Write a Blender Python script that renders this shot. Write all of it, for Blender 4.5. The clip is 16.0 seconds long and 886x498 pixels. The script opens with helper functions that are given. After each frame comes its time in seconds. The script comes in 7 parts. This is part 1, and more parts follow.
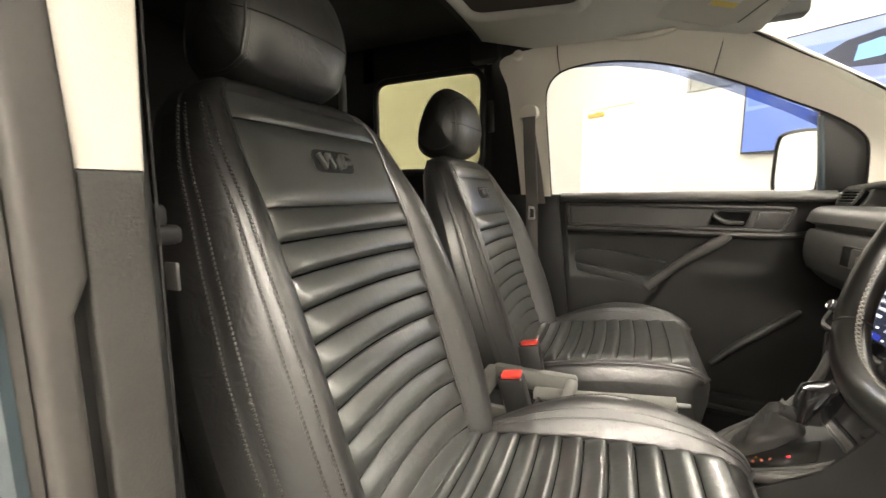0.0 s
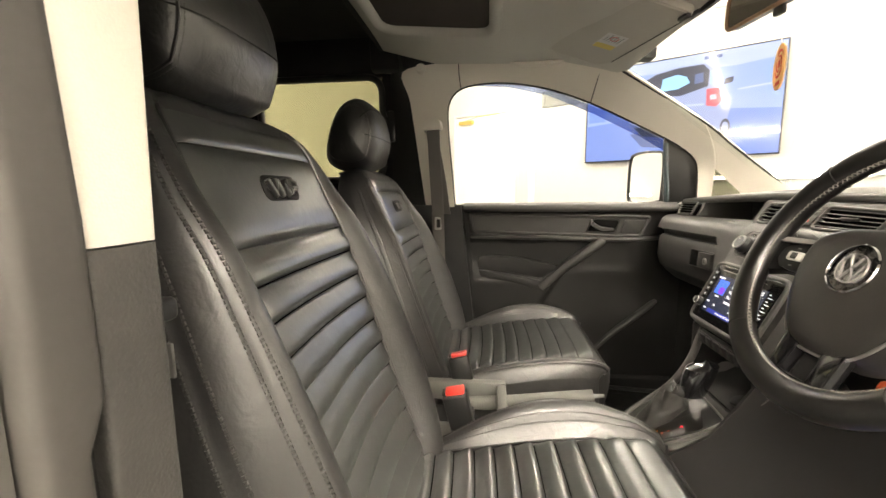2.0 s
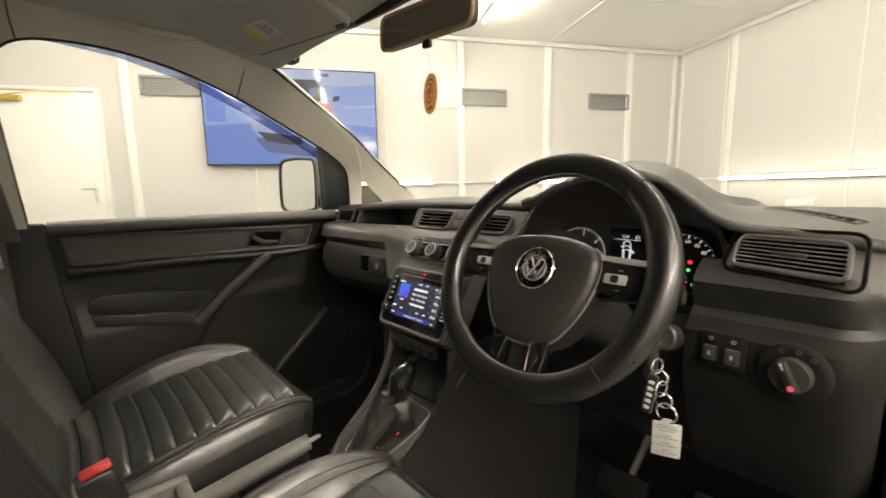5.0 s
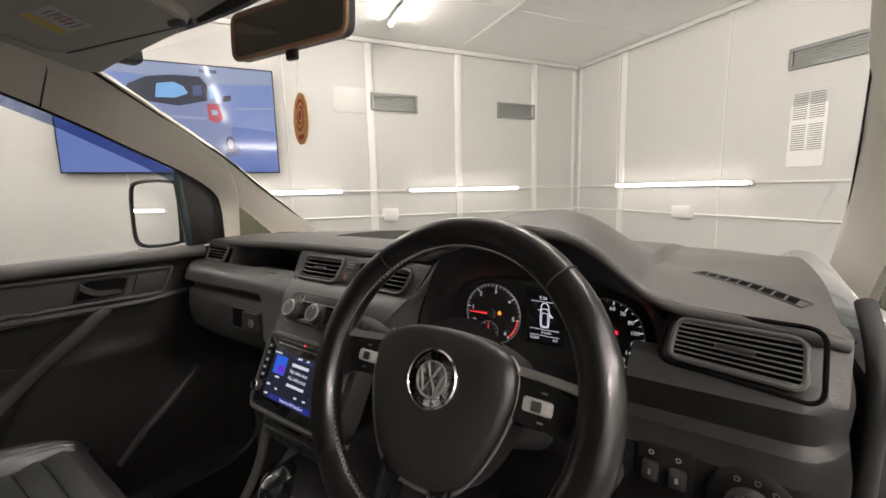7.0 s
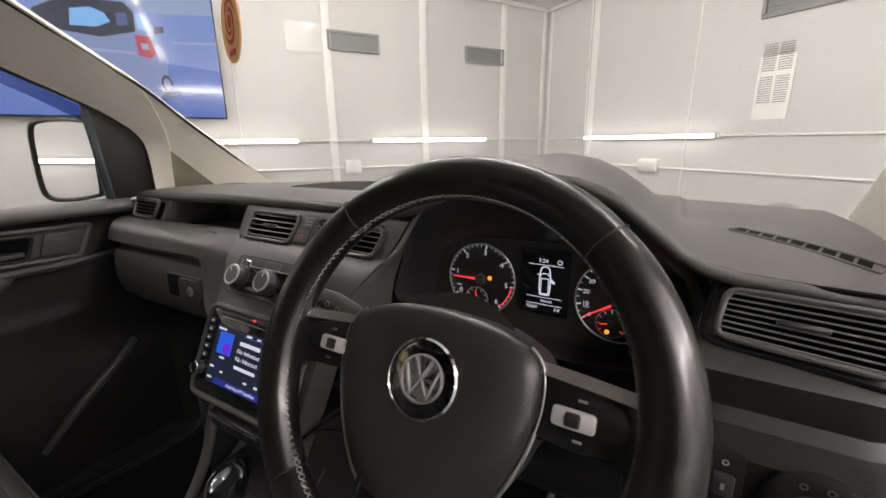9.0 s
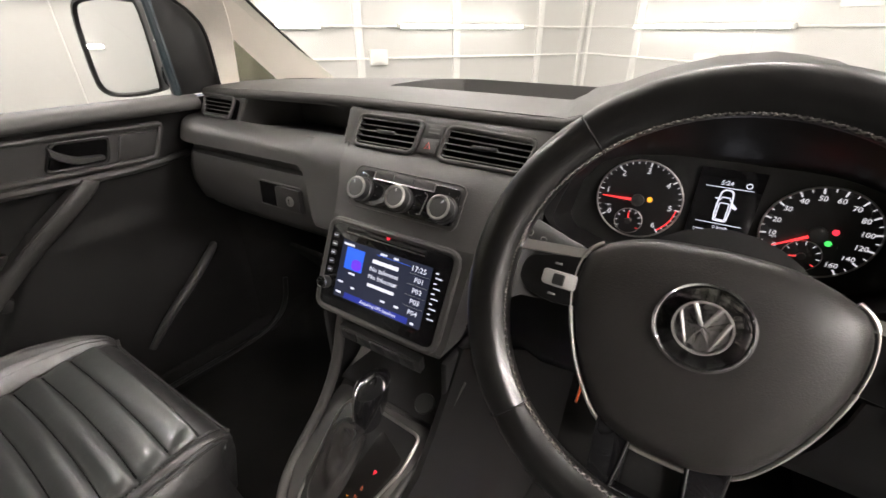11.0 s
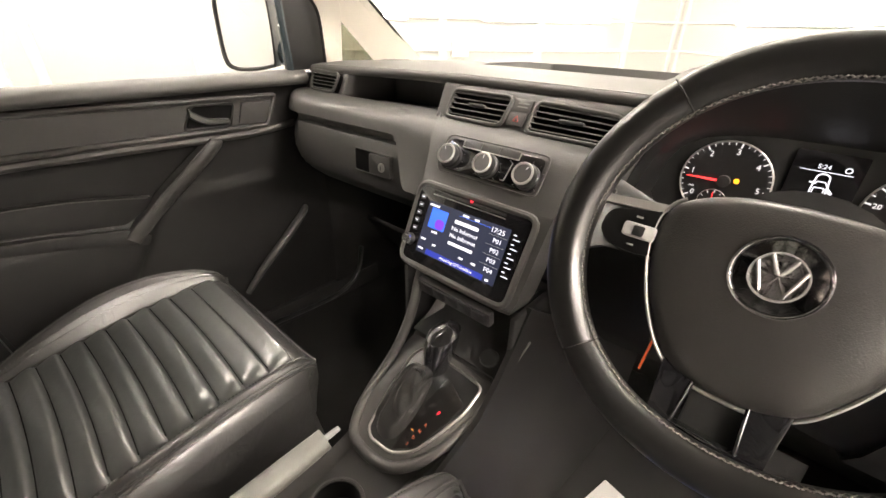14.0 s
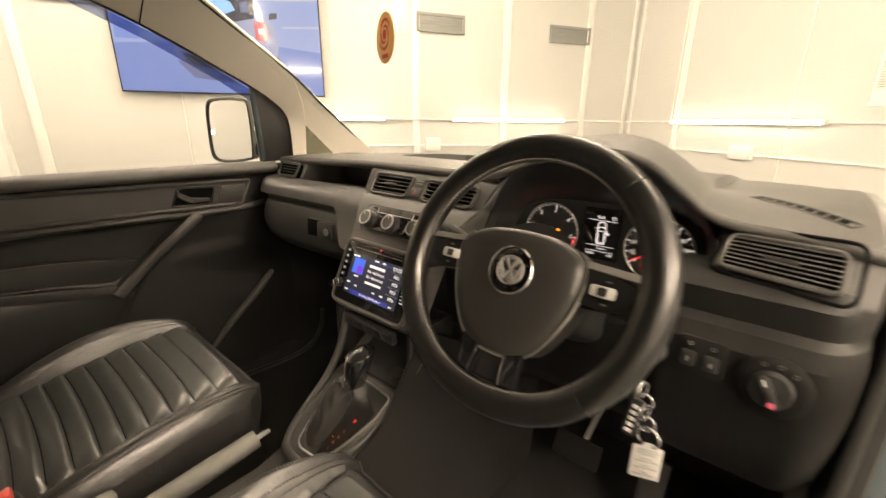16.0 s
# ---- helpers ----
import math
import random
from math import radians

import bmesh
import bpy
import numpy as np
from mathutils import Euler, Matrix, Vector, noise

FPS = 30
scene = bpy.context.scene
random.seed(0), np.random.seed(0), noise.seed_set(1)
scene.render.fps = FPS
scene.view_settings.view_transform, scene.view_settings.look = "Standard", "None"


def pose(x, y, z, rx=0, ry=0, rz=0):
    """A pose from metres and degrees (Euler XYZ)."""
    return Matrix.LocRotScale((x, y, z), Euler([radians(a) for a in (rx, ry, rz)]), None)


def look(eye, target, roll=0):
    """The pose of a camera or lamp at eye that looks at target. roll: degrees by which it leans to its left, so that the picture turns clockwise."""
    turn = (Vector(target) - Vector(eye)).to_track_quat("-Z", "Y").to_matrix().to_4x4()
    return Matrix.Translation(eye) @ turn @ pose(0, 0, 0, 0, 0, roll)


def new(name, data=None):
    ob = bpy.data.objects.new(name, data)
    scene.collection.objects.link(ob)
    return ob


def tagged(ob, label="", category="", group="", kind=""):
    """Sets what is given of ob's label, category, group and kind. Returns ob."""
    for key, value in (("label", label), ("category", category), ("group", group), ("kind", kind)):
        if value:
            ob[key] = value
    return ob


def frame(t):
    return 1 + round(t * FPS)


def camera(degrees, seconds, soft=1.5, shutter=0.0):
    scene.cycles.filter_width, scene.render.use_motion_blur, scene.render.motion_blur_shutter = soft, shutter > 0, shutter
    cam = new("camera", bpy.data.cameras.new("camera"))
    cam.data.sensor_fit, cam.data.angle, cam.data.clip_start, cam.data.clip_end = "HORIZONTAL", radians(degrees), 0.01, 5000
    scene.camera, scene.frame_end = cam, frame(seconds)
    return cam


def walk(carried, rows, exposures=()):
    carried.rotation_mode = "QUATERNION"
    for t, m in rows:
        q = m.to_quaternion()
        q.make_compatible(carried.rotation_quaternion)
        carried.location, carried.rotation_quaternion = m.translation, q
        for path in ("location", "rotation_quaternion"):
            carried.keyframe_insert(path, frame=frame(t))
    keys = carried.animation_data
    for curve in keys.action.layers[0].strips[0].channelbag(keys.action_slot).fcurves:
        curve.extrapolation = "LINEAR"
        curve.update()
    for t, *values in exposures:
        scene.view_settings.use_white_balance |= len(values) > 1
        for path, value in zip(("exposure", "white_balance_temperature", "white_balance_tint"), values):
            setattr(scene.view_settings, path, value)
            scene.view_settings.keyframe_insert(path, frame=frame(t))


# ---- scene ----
cam = camera(94.5, 16.0, shutter=0.4)
PATH = [
    (0, (0.883, -0.278, 1.119), (-0.92, -1.101, 0.851), -0.6),
    (0.5, (0.875, -0.297, 1.123), (-0.989, -0.969, 0.853), -0.6),
    (1, (0.883, -0.325, 1.124), (-1.029, -0.847, 0.856), -0.6),
    (1.5, (0.893, -0.358, 1.138), (-1.051, -0.739, 0.864), -0.6),
    (2, (0.905, -0.413, 1.161), (-1.064, -0.637, 0.886), -0.6),
    (2.5, (0.883, -0.452, 1.156), (-1.097, -0.488, 0.878), -0.7),
    (3, (0.806, -0.465, 1.178), (-1.163, -0.243, 0.901), -0.6),
    (3.5, (0.757, -0.491, 1.179), (-1.151, 0.039, 0.9), -0.8),
    (4, (0.722, -0.508, 1.184), (-1.063, 0.347, 0.899), -0.9),
    (4.5, (0.714, -0.495, 1.175), (-0.889, 0.667, 0.892), -0.8),
    (5, (0.723, -0.484, 1.18), (-0.727, 0.864, 0.898), -0.9),
    (5.2, (0.731, -0.475, 1.186), (-0.673, 0.92, 0.903), -0.8),
    (7.3, (0.616, -0.282, 1.266), (-0.513, 1.345, 0.983), -1.2),
    (7.5, (0.604, -0.261, 1.248), (-0.508, 1.377, 0.964), -1.1),
    (8, (0.595, -0.232, 1.236), (-0.478, 1.429, 0.937), -1.2),
    (8.2, (0.59, -0.227, 1.235), (-0.466, 1.442, 0.92), -1.2),
    (10.3, (0.418, -0.237, 1.263), (-0.488, 1.319, 0.392), -0.5),
    (10.5, (0.394, -0.249, 1.26), (-0.52, 1.285, 0.361), -0.4),
    (11, (0.359, -0.28, 1.25), (-0.587, 1.206, 0.303), -0.0),
    (11.5, (0.333, -0.298, 1.251), (-0.652, 1.145, 0.277), 0.2),
    (12, (0.321, -0.312, 1.252), (-0.708, 1.085, 0.257), 0.3),
    (12.5, (0.332, -0.322, 1.248), (-0.738, 1.032, 0.236), 0.5),
    (13, (0.349, -0.353, 1.236), (-0.761, 0.962, 0.218), 0.7),
    (13.5, (0.365, -0.356, 1.228), (-0.779, 0.937, 0.219), 0.9),
    (14, (0.377, -0.352, 1.229), (-0.792, 0.951, 0.263), 1.0),
    (14.5, (0.395, -0.343, 1.224), (-0.799, 0.999, 0.344), 1.0),
    (15, (0.406, -0.345, 1.223), (-0.802, 1.051, 0.453), 0.9),
    (15.5, (0.463, -0.358, 1.225), (-0.765, 1.075, 0.564), 0.8),
    (16, (0.639, -0.419, 1.245), (-0.6, 1.035, 0.652), 0.6),
]
EXPOSURES = [(0.0, 1.19, 7000, 13), (3.0, 1.17, 7500, 14), (4.0, 0.89, 7400, 13), (5.0, 0.35, 7300, 13), (8.0, -0.11, 6400, 20), (10.5, 0.33, 6400, 18), (11.0, 0.61, 6500, 18), (12.5, 0.97, 7200, 20), (13.5, 1.21, 7000, 17), (15.0, 1.57, 7600, 18), (16.0, 0.65, 8600, 18)]
walk(cam, [(t, look(eye, target, roll)) for t, eye, target, roll in PATH], EXPOSURES)

# ---- world: the booth is closed, only a faint grey outside it ----
world = bpy.data.worlds.new("world")
scene.world = world
world.use_nodes = True
world.node_tree.nodes["Background"].inputs["Color"].default_value = (0.8, 0.85, 0.9, 1)
world.node_tree.nodes["Background"].inputs["Strength"].default_value = 0.05


# ---- materials ----
def mat(name, col, rough=0.5, metal=0.0, var=0.12, grain=400.0, bump=0.08, stain=6.0, coat=0.0, spec=0.5, cells=False, dist=0.001, col2=None, crease=0.0, coat_rough=0.08):
    """A surface with two scales of variation: fine grain in relief and gloss, broad stains in colour."""
    m = bpy.data.materials.new(name)
    m.use_nodes = True
    nt = m.node_tree
    N, Lk = nt.nodes, nt.links
    p = N["Principled BSDF"]
    p.inputs["Metallic"].default_value = metal
    p.inputs["Coat Weight"].default_value = coat
    p.inputs["Coat Roughness"].default_value = coat_rough
    p.inputs["Specular IOR Level"].default_value = spec
    tc = N.new("ShaderNodeTexCoord")
    big = N.new("ShaderNodeTexNoise")
    big.inputs["Scale"].default_value = stain
    big.inputs["Detail"].default_value = 5
    fine = N.new("ShaderNodeTexVoronoi" if cells else "ShaderNodeTexNoise")
    fine.inputs["Scale"].default_value = grain
    Lk.new(tc.outputs["Object"], big.inputs["Vector"])
    Lk.new(tc.outputs["Object"], fine.inputs["Vector"])
    f = fine.outputs["Distance"] if cells else fine.outputs["Fac"]
    ramp = N.new("ShaderNodeMix")
    ramp.data_type = "RGBA"
    c = Vector(col)
    d = Vector(col2) if col2 else c * (1 - 2 * var)
    ramp.inputs["A"].default_value = (*(c * (1 + var)), 1)
    ramp.inputs["B"].default_value = (*d, 1)
    mix = N.new("ShaderNodeMath")
    mix.operation = "MULTIPLY_ADD"
    mix.inputs[1].default_value = 0.35
    Lk.new(f, mix.inputs[0])
    half = N.new("ShaderNodeMath")
    half.operation = "MULTIPLY"
    half.inputs[1].default_value = 0.65
    Lk.new(big.outputs["Fac"], half.inputs[0])
    Lk.new(half.outputs[0], mix.inputs[2])
    Lk.new(mix.outputs[0], ramp.inputs["Factor"])
    Lk.new(ramp.outputs["Result"], p.inputs["Base Color"])
    rr = N.new("ShaderNodeMapRange")
    rr.inputs["From Min"].default_value, rr.inputs["From Max"].default_value = 0.3, 0.7
    rr.inputs["To Min"].default_value, rr.inputs["To Max"].default_value = max(0.02, rough * 0.94), min(1, rough * 1.06)
    Lk.new(big.outputs["Fac"], rr.inputs["Value"])
    Lk.new(rr.outputs["Result"], p.inputs["Roughness"])
    if bump:
        b = N.new("ShaderNodeBump")
        b.inputs["Strength"].default_value = bump
        b.inputs["Distance"].default_value = dist
        Lk.new(f, b.inputs["Height"])
        if crease:
            cr, cb = N.new("ShaderNodeTexNoise"), N.new("ShaderNodeBump")
            cr.inputs["Scale"].default_value, cr.inputs["Detail"].default_value, cr.inputs["Distortion"].default_value = 26, 3, 1.2
            cb.inputs["Strength"].default_value, cb.inputs["Distance"].default_value = crease, 0.006
            Lk.new(tc.outputs["Object"], cr.inputs["Vector"])
            Lk.new(cr.outputs["Fac"], cb.inputs["Height"])
            Lk.new(cb.outputs["Normal"], b.inputs["Normal"])
        Lk.new(b.outputs["Normal"], p.inputs["Normal"])
    return m


def emit(name, col, strength, rough=0.25, spec=0.5):
    m = bpy.data.materials.new(name)
    m.use_nodes = True
    p = m.node_tree.nodes["Principled BSDF"]
    p.inputs["Base Color"].default_value = (0.02, 0.02, 0.02, 1)
    p.inputs["Emission Color"].default_value = (*col, 1)
    p.inputs["Emission Strength"].default_value = strength
    p.inputs["Specular IOR Level"].default_value = spec
    p.inputs["Roughness"].default_value = rough
    return m


def glass(name, tint, gloss=1.0):
    """Thin pane: clear with a tint, glossier at a grazing view."""
    m = bpy.data.materials.new(name)
    m.use_nodes = True
    N, Lk = m.node_tree.nodes, m.node_tree.links
    N.remove(N["Principled BSDF"])
    t, g, mx, lw = N.new("ShaderNodeBsdfTransparent"), N.new("ShaderNodeBsdfGlossy"), N.new("ShaderNodeMixShader"), N.new("ShaderNodeLayerWeight")
    t.inputs["Color"].default_value = (*tint, 1)
    g.inputs["Roughness"].default_value = 0.01
    g.inputs["Color"].default_value = (gloss, gloss, gloss, 1)
    lw.inputs["Blend"].default_value = 0.5
    pw, ma = N.new("ShaderNodeMath"), N.new("ShaderNodeMath")
    pw.operation, ma.operation = "POWER", "MULTIPLY_ADD"
    pw.inputs[1].default_value = 5.0
    ma.inputs[1].default_value, ma.inputs[2].default_value = 0.5, 0.022
    Lk.new(lw.outputs["Facing"], pw.inputs[0])
    Lk.new(pw.outputs[0], ma.inputs[0])
    Lk.new(ma.outputs[0], mx.inputs[0])
    Lk.new(t.outputs[0], mx.inputs[1])
    Lk.new(g.outputs[0], mx.inputs[2])
    Lk.new(mx.outputs[0], N["Material Output"].inputs["Surface"])
    return m


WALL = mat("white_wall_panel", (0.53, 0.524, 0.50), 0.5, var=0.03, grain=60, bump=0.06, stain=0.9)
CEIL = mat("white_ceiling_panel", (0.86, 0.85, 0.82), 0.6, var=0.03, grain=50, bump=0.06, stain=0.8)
SEAM = mat("white_seam_strip", (0.72, 0.71, 0.68), 0.5, var=0.05, bump=0.04)
FLOOR = mat("grey_floor_paint", (0.13, 0.135, 0.14), 0.35, var=0.12, grain=30, bump=0.05, stain=1.5)
DOORW = mat("white_door_paint", (0.78, 0.77, 0.73), 0.4, var=0.03, grain=80, bump=0.04)
VENTGREY = mat("grey_vent_metal", (0.23, 0.235, 0.225), 0.5, var=0.08, grain=90)
WHITEP = mat("white_plastic", (0.75, 0.74, 0.70), 0.4, var=0.03, bump=0.02)
SIGNWHITE = mat("sign_white", (0.62, 0.61, 0.58), 0.15, var=0.02, bump=0)
BRASS = mat("brass", (0.65, 0.47, 0.12), 0.35, metal=0.6, var=0.1)
STEEL = mat("brushed_steel", (0.6, 0.6, 0.6), 0.3, metal=1.0, var=0.08)
TUBE = emit("wall_tube_glow", (1.0, 0.96, 0.88), 15)
# glow of the unseen east wall tubes, added to brighten the cabin
TUBEE = emit("added_tube_glow", (1.0, 0.96, 0.88), 215)
TUBEC = emit("ceiling_tube_glow", (1.0, 0.955, 0.87), 132)
BLACKGLOSS = mat("piano_black", (0.012, 0.012, 0.013), 0.06, var=0.1, bump=0, coat=0.5)
LEATHER = mat("black_leather", (0.025, 0.0246, 0.024), 0.41, var=0.2, grain=330, bump=0.30, dist=0.0006, stain=9, spec=1.0, coat=0.45, coat_rough=0.27, crease=0.30)
LEATHER2 = mat("black_rib_leather", (0.052, 0.056, 0.0535), 0.34, var=0.15, grain=330, bump=0.26, dist=0.0006, stain=11, spec=1.0, coat=1.0, coat_rough=0.22, crease=0.14)
RIMLEATHER = mat("worn_black_leather", (0.009, 0.0086, 0.0082), 0.29, var=0.2, grain=520, bump=0.10, dist=0.0004, stain=14, spec=0.6, coat=0.15)
THREAD = mat("grey_thread", (0.050, 0.049, 0.047), 0.5, var=0.2, grain=900)
THREAD2 = mat("pale_thread", (0.20, 0.19, 0.175), 0.7, var=0.2, grain=900)
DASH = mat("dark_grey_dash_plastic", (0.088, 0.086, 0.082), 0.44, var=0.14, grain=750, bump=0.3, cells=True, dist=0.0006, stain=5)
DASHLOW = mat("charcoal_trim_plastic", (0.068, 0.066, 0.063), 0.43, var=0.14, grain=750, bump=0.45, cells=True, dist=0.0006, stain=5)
# dash plastic darkened for the shade low on the driver's side
DASHDARK = mat("shade_darkened_plastic", (0.009, 0.0086, 0.0082), 0.7, spec=0.15, var=0.14, grain=750, bump=0.3, cells=True, dist=0.0006, stain=5)
HUBP = mat("grained_airbag_plastic", (0.026, 0.0242, 0.0226), 0.36, var=0.14, grain=820, bump=0.30, cells=True, dist=0.0004, stain=7)
DOORTRIM = mat("charcoal_door_trim", (0.052, 0.0505, 0.0485), 0.44, var=0.14, grain=650, bump=0.3, cells=True, dist=0.0006, stain=5)
GLOVE = mat("grey_glovebox_plastic", (0.062, 0.061, 0.058), 0.45, var=0.14, grain=750, bump=0.3, cells=True, dist=0.0006, stain=5)
LINING = mat("charcoal_door_lining", (0.017, 0.0166, 0.016), 0.46, spec=0.35, var=0.16, grain=600, bump=0.2, stain=5)
GATE = mat("brown_black_gate", (0.012, 0.011, 0.0102), 0.3, var=0.15, grain=600, bump=0.1)
EMBLEM = mat("badge_silver", (0.50, 0.49, 0.48), 0.24, metal=0.55, var=0.05, bump=0.0)
PODBLACK = mat("satin_black_plastic", (0.008, 0.008, 0.008), 0.28, var=0.1, bump=0.02, spec=0.4)
BLACKP = mat("black_plastic", (0.026, 0.026, 0.026), 0.34, var=0.2, grain=500, bump=0.2)
# near-black that paints the shade of holes, recesses and grooves
HOLESHADE = mat("recess_shade_black", (0.004, 0.004, 0.004), 0.9, spec=0.1, var=0.2, bump=0)
MATTEBLACK = mat("matt_black", (0.016, 0.016, 0.0155), 0.75, var=0.2, grain=300, bump=0.2)
# pale colour for the highlight painted along the blades' front edges
BLADE = mat("blade_edge_highlight", (0.10, 0.098, 0.094), 0.30, var=0.1, grain=600, bump=0.05, spec=0.8)
GREYBTN = mat("grey_button", (0.06, 0.06, 0.058), 0.45, var=0.1, grain=600, bump=0.1)
HEADLINER = mat("grey_beige_headliner", (0.62, 0.605, 0.55), 0.95, var=0.06, grain=420, bump=0.3, stain=3)
PILLAR = mat("beige_pillar_trim", (0.80, 0.755, 0.67), 0.6, var=0.05, grain=600, bump=0.3, cells=True, dist=0.0005)
VISOR = mat("beige_visor_vinyl", (0.56, 0.54, 0.485), 0.75, var=0.06, grain=500, bump=0.25)
PAINT = mat("dark_teal_grey_paint", (0.055, 0.075, 0.085), 0.18, var=0.06, grain=900, bump=0.0, coat=1.0)
RUBBER = mat("grey_brown_rubber", (0.060, 0.056, 0.051), 0.6, var=0.15, grain=200, bump=0.1)
BELT = mat("black_belt_webbing", (0.035, 0.034, 0.033), 0.6, var=0.2, grain=900, bump=0.4)
BELTGREY = mat("grey_belt_webbing", (0.16, 0.15, 0.14), 0.6, var=0.2, grain=900, bump=0.4)
RED = mat("red_plastic", (0.72, 0.06, 0.045), 0.35, var=0.08, bump=0.02)
ORANGE = mat("orange_plastic", (0.75, 0.13, 0.04), 0.4, var=0.08, bump=0.02)
SILVERP = mat("silver_paint", (0.62, 0.61, 0.59), 0.3, metal=0.25, var=0.04, bump=0.0)
CHROME = mat("chrome", (0.82, 0.82, 0.83), 0.08, metal=1.0, var=0.03, bump=0)
SATIN = mat("satin_silver", (0.50, 0.49, 0.47), 0.34, metal=0.9, var=0.05, bump=0.02)
DARKCHROME = mat("smoked_chrome", (0.20, 0.20, 0.21), 0.12, metal=1.0, var=0.05, bump=0)
CARPET = mat("black_carpet", (0.017, 0.0165, 0.0155), 0.95, var=0.3, grain=700, bump=0.8, dist=0.002)
PAPER = mat("white_paper", (0.72, 0.71, 0.69), 0.7, var=0.04, bump=0.02)
TAGP = mat("dull_white_plastic", (0.46, 0.455, 0.44), 0.5, var=0.06, bump=0.03)
YELLOW = mat("yellow_print", (0.75, 0.62, 0.18), 0.6, var=0.05, bump=0)
CARD = mat("tan_card", (0.92, 0.70, 0.42), 0.7, var=0.06, bump=0.02)
_n = CARD.node_tree.nodes
_out = next(q for q in _n if q.type == 'OUTPUT_MATERIAL')
_mix, _tr = _n.new("ShaderNodeMixShader"), _n.new("ShaderNodeBsdfTranslucent")
_tr.inputs["Color"].default_value = (0.92, 0.66, 0.36, 1)
_mix.inputs[0].default_value = 0.45
CARD.node_tree.links.new(_out.inputs["Surface"].links[0].from_socket, _mix.inputs[1])
CARD.node_tree.links.new(_tr.outputs[0], _mix.inputs[2])
CARD.node_tree.links.new(_mix.outputs[0], _out.inputs["Surface"])
CARDRED = mat("red_print", (0.72, 0.07, 0.05), 0.6, var=0.05, bump=0)
MIRROR = mat("mirror_glass", (0.85, 0.86, 0.86), 0.01, metal=1.0, var=0.0, bump=0)
MIRRORDIM = mat("dimming_mirror_glass", (0.36, 0.33, 0.29), 0.02, metal=1.0, var=0.0, bump=0)
MIRRORRIM = mat("brown_mirror_rim", (0.40, 0.23, 0.13), 0.35, var=0.1, bump=0.05)
CLEAR = glass("clear_glass", (0.97, 0.985, 0.975))
SHADE = glass("smoked_deflector_glass", (0.50, 0.55, 0.70))
PRIVACY = glass("tinted_rear_glass", (0.56, 0.56, 0.43), 0.6)
QTINT = glass("tinted_quarter_glass", (0.42, 0.42, 0.36), 0.6)
LCDWHITE = emit("lit_white", (0.86, 0.9, 1.0), 0.75)
DIALWHITE = emit("dial_white", (0.92, 0.93, 0.95), 0.55)
DIALRED = emit("dial_red", (1.0, 0.05, 0.05), 1.1)
LAMPAMBER = emit("lamp_amber", (1.0, 0.36, 0.02), 1.2)
LAMPGREEN = emit("lamp_green", (0.05, 0.8, 0.12), 1.0)
LAMPRED = emit("lamp_red", (1.0, 0.03, 0.05), 1.3)
SCREENBG = emit("radio_screen_dark", (0.012, 0.016, 0.035), 0.8)
SCREENBLUE = emit("radio_screen_blue", (0.02, 0.12, 0.75), 0.9)
SCREENDEEP = emit("radio_screen_navy", (0.015, 0.03, 0.28), 0.8)
SCREENVIOLET = emit("radio_screen_violet", (0.16, 0.03, 0.75), 0.8)


# ---- shape helpers: each gives (points, faces) in metres ----
def rbox(c, s, b=0.003, seg=2, m=None):
    bm = bmesh.new()
    bmesh.ops.create_cube(bm, size=1)
    bmesh.ops.scale(bm, vec=s, verts=bm.verts)
    b = min(b, 0.49 * min(s))
    if b > 0:
        bmesh.ops.bevel(bm, geom=list(bm.edges), offset=b, segments=seg, affect="EDGES", profile=0.5)
    if m is not None:
        bmesh.ops.transform(bm, matrix=m, verts=bm.verts)
    bmesh.ops.translate(bm, vec=c, verts=bm.verts)
    return out(bm)


def out(bm):
    bm.verts.index_update()
    g = ([v.co.copy() for v in bm.verts], [[v.index for v in f.verts] for f in bm.faces])
    bm.free()
    return g


def prism(ring, d, b=0.0, seg=2):
    """A plate: a flat ring of points pushed along d, its edges rounded by b."""
    bm = bmesh.new()
    vs = [bm.verts.new(p) for p in ring]
    f = bm.faces.new(vs)
    r = bmesh.ops.extrude_face_region(bm, geom=[f])
    bmesh.ops.translate(bm, vec=d, verts=[v for v in r["geom"] if isinstance(v, bmesh.types.BMVert)])
    bmesh.ops.recalc_face_normals(bm, faces=bm.faces)
    if b > 0:
        bmesh.ops.bevel(bm, geom=list(bm.edges), offset=b, segments=seg, affect="EDGES", profile=0.5, clamp_overlap=True)
    return out(bm)


def tube(path, r, n=10, closed=False, flat=1.0, up=None):
    """A rod along a path; r: one radius or one for each point."""
    P = [Vector(p) for p in path]
    k = len(P)
    rs = r if isinstance(r, (list, tuple)) else [r] * k
    V, F = [], []
    prev = None
    for i, p in enumerate(P):
        a, b = (P[i - 1], P[(i + 1) % k]) if closed else (P[max(i - 1, 0)], P[min(i + 1, k - 1)])
        t = (b - a).normalized()
        if prev is None:
            ref = Vector(up) if up else (Vector((0, 0, 1)) if abs(t.z) < 0.9 else Vector((1, 0, 0)))
        else:
            ref = prev
        nrm = (ref - t * ref.dot(t)).normalized()
        bi = t.cross(nrm)
        prev = nrm
        for j in range(n):
            w = 2 * math.pi * j / n
            V.append(p + rs[i] * (math.cos(w) * nrm + flat * math.sin(w) * bi))
    for i in range(k if closed else k - 1):
        for j in range(n):
            a, b = i * n + j, i * n + (j + 1) % n
            c, d = ((i + 1) % k) * n + (j + 1) % n, ((i + 1) % k) * n + j
            F.append([a, b, c, d])
    if not closed:
        F.append(list(range(n))[::-1])
        F.append([(k - 1) * n + j for j in range(n)])
    return V, F


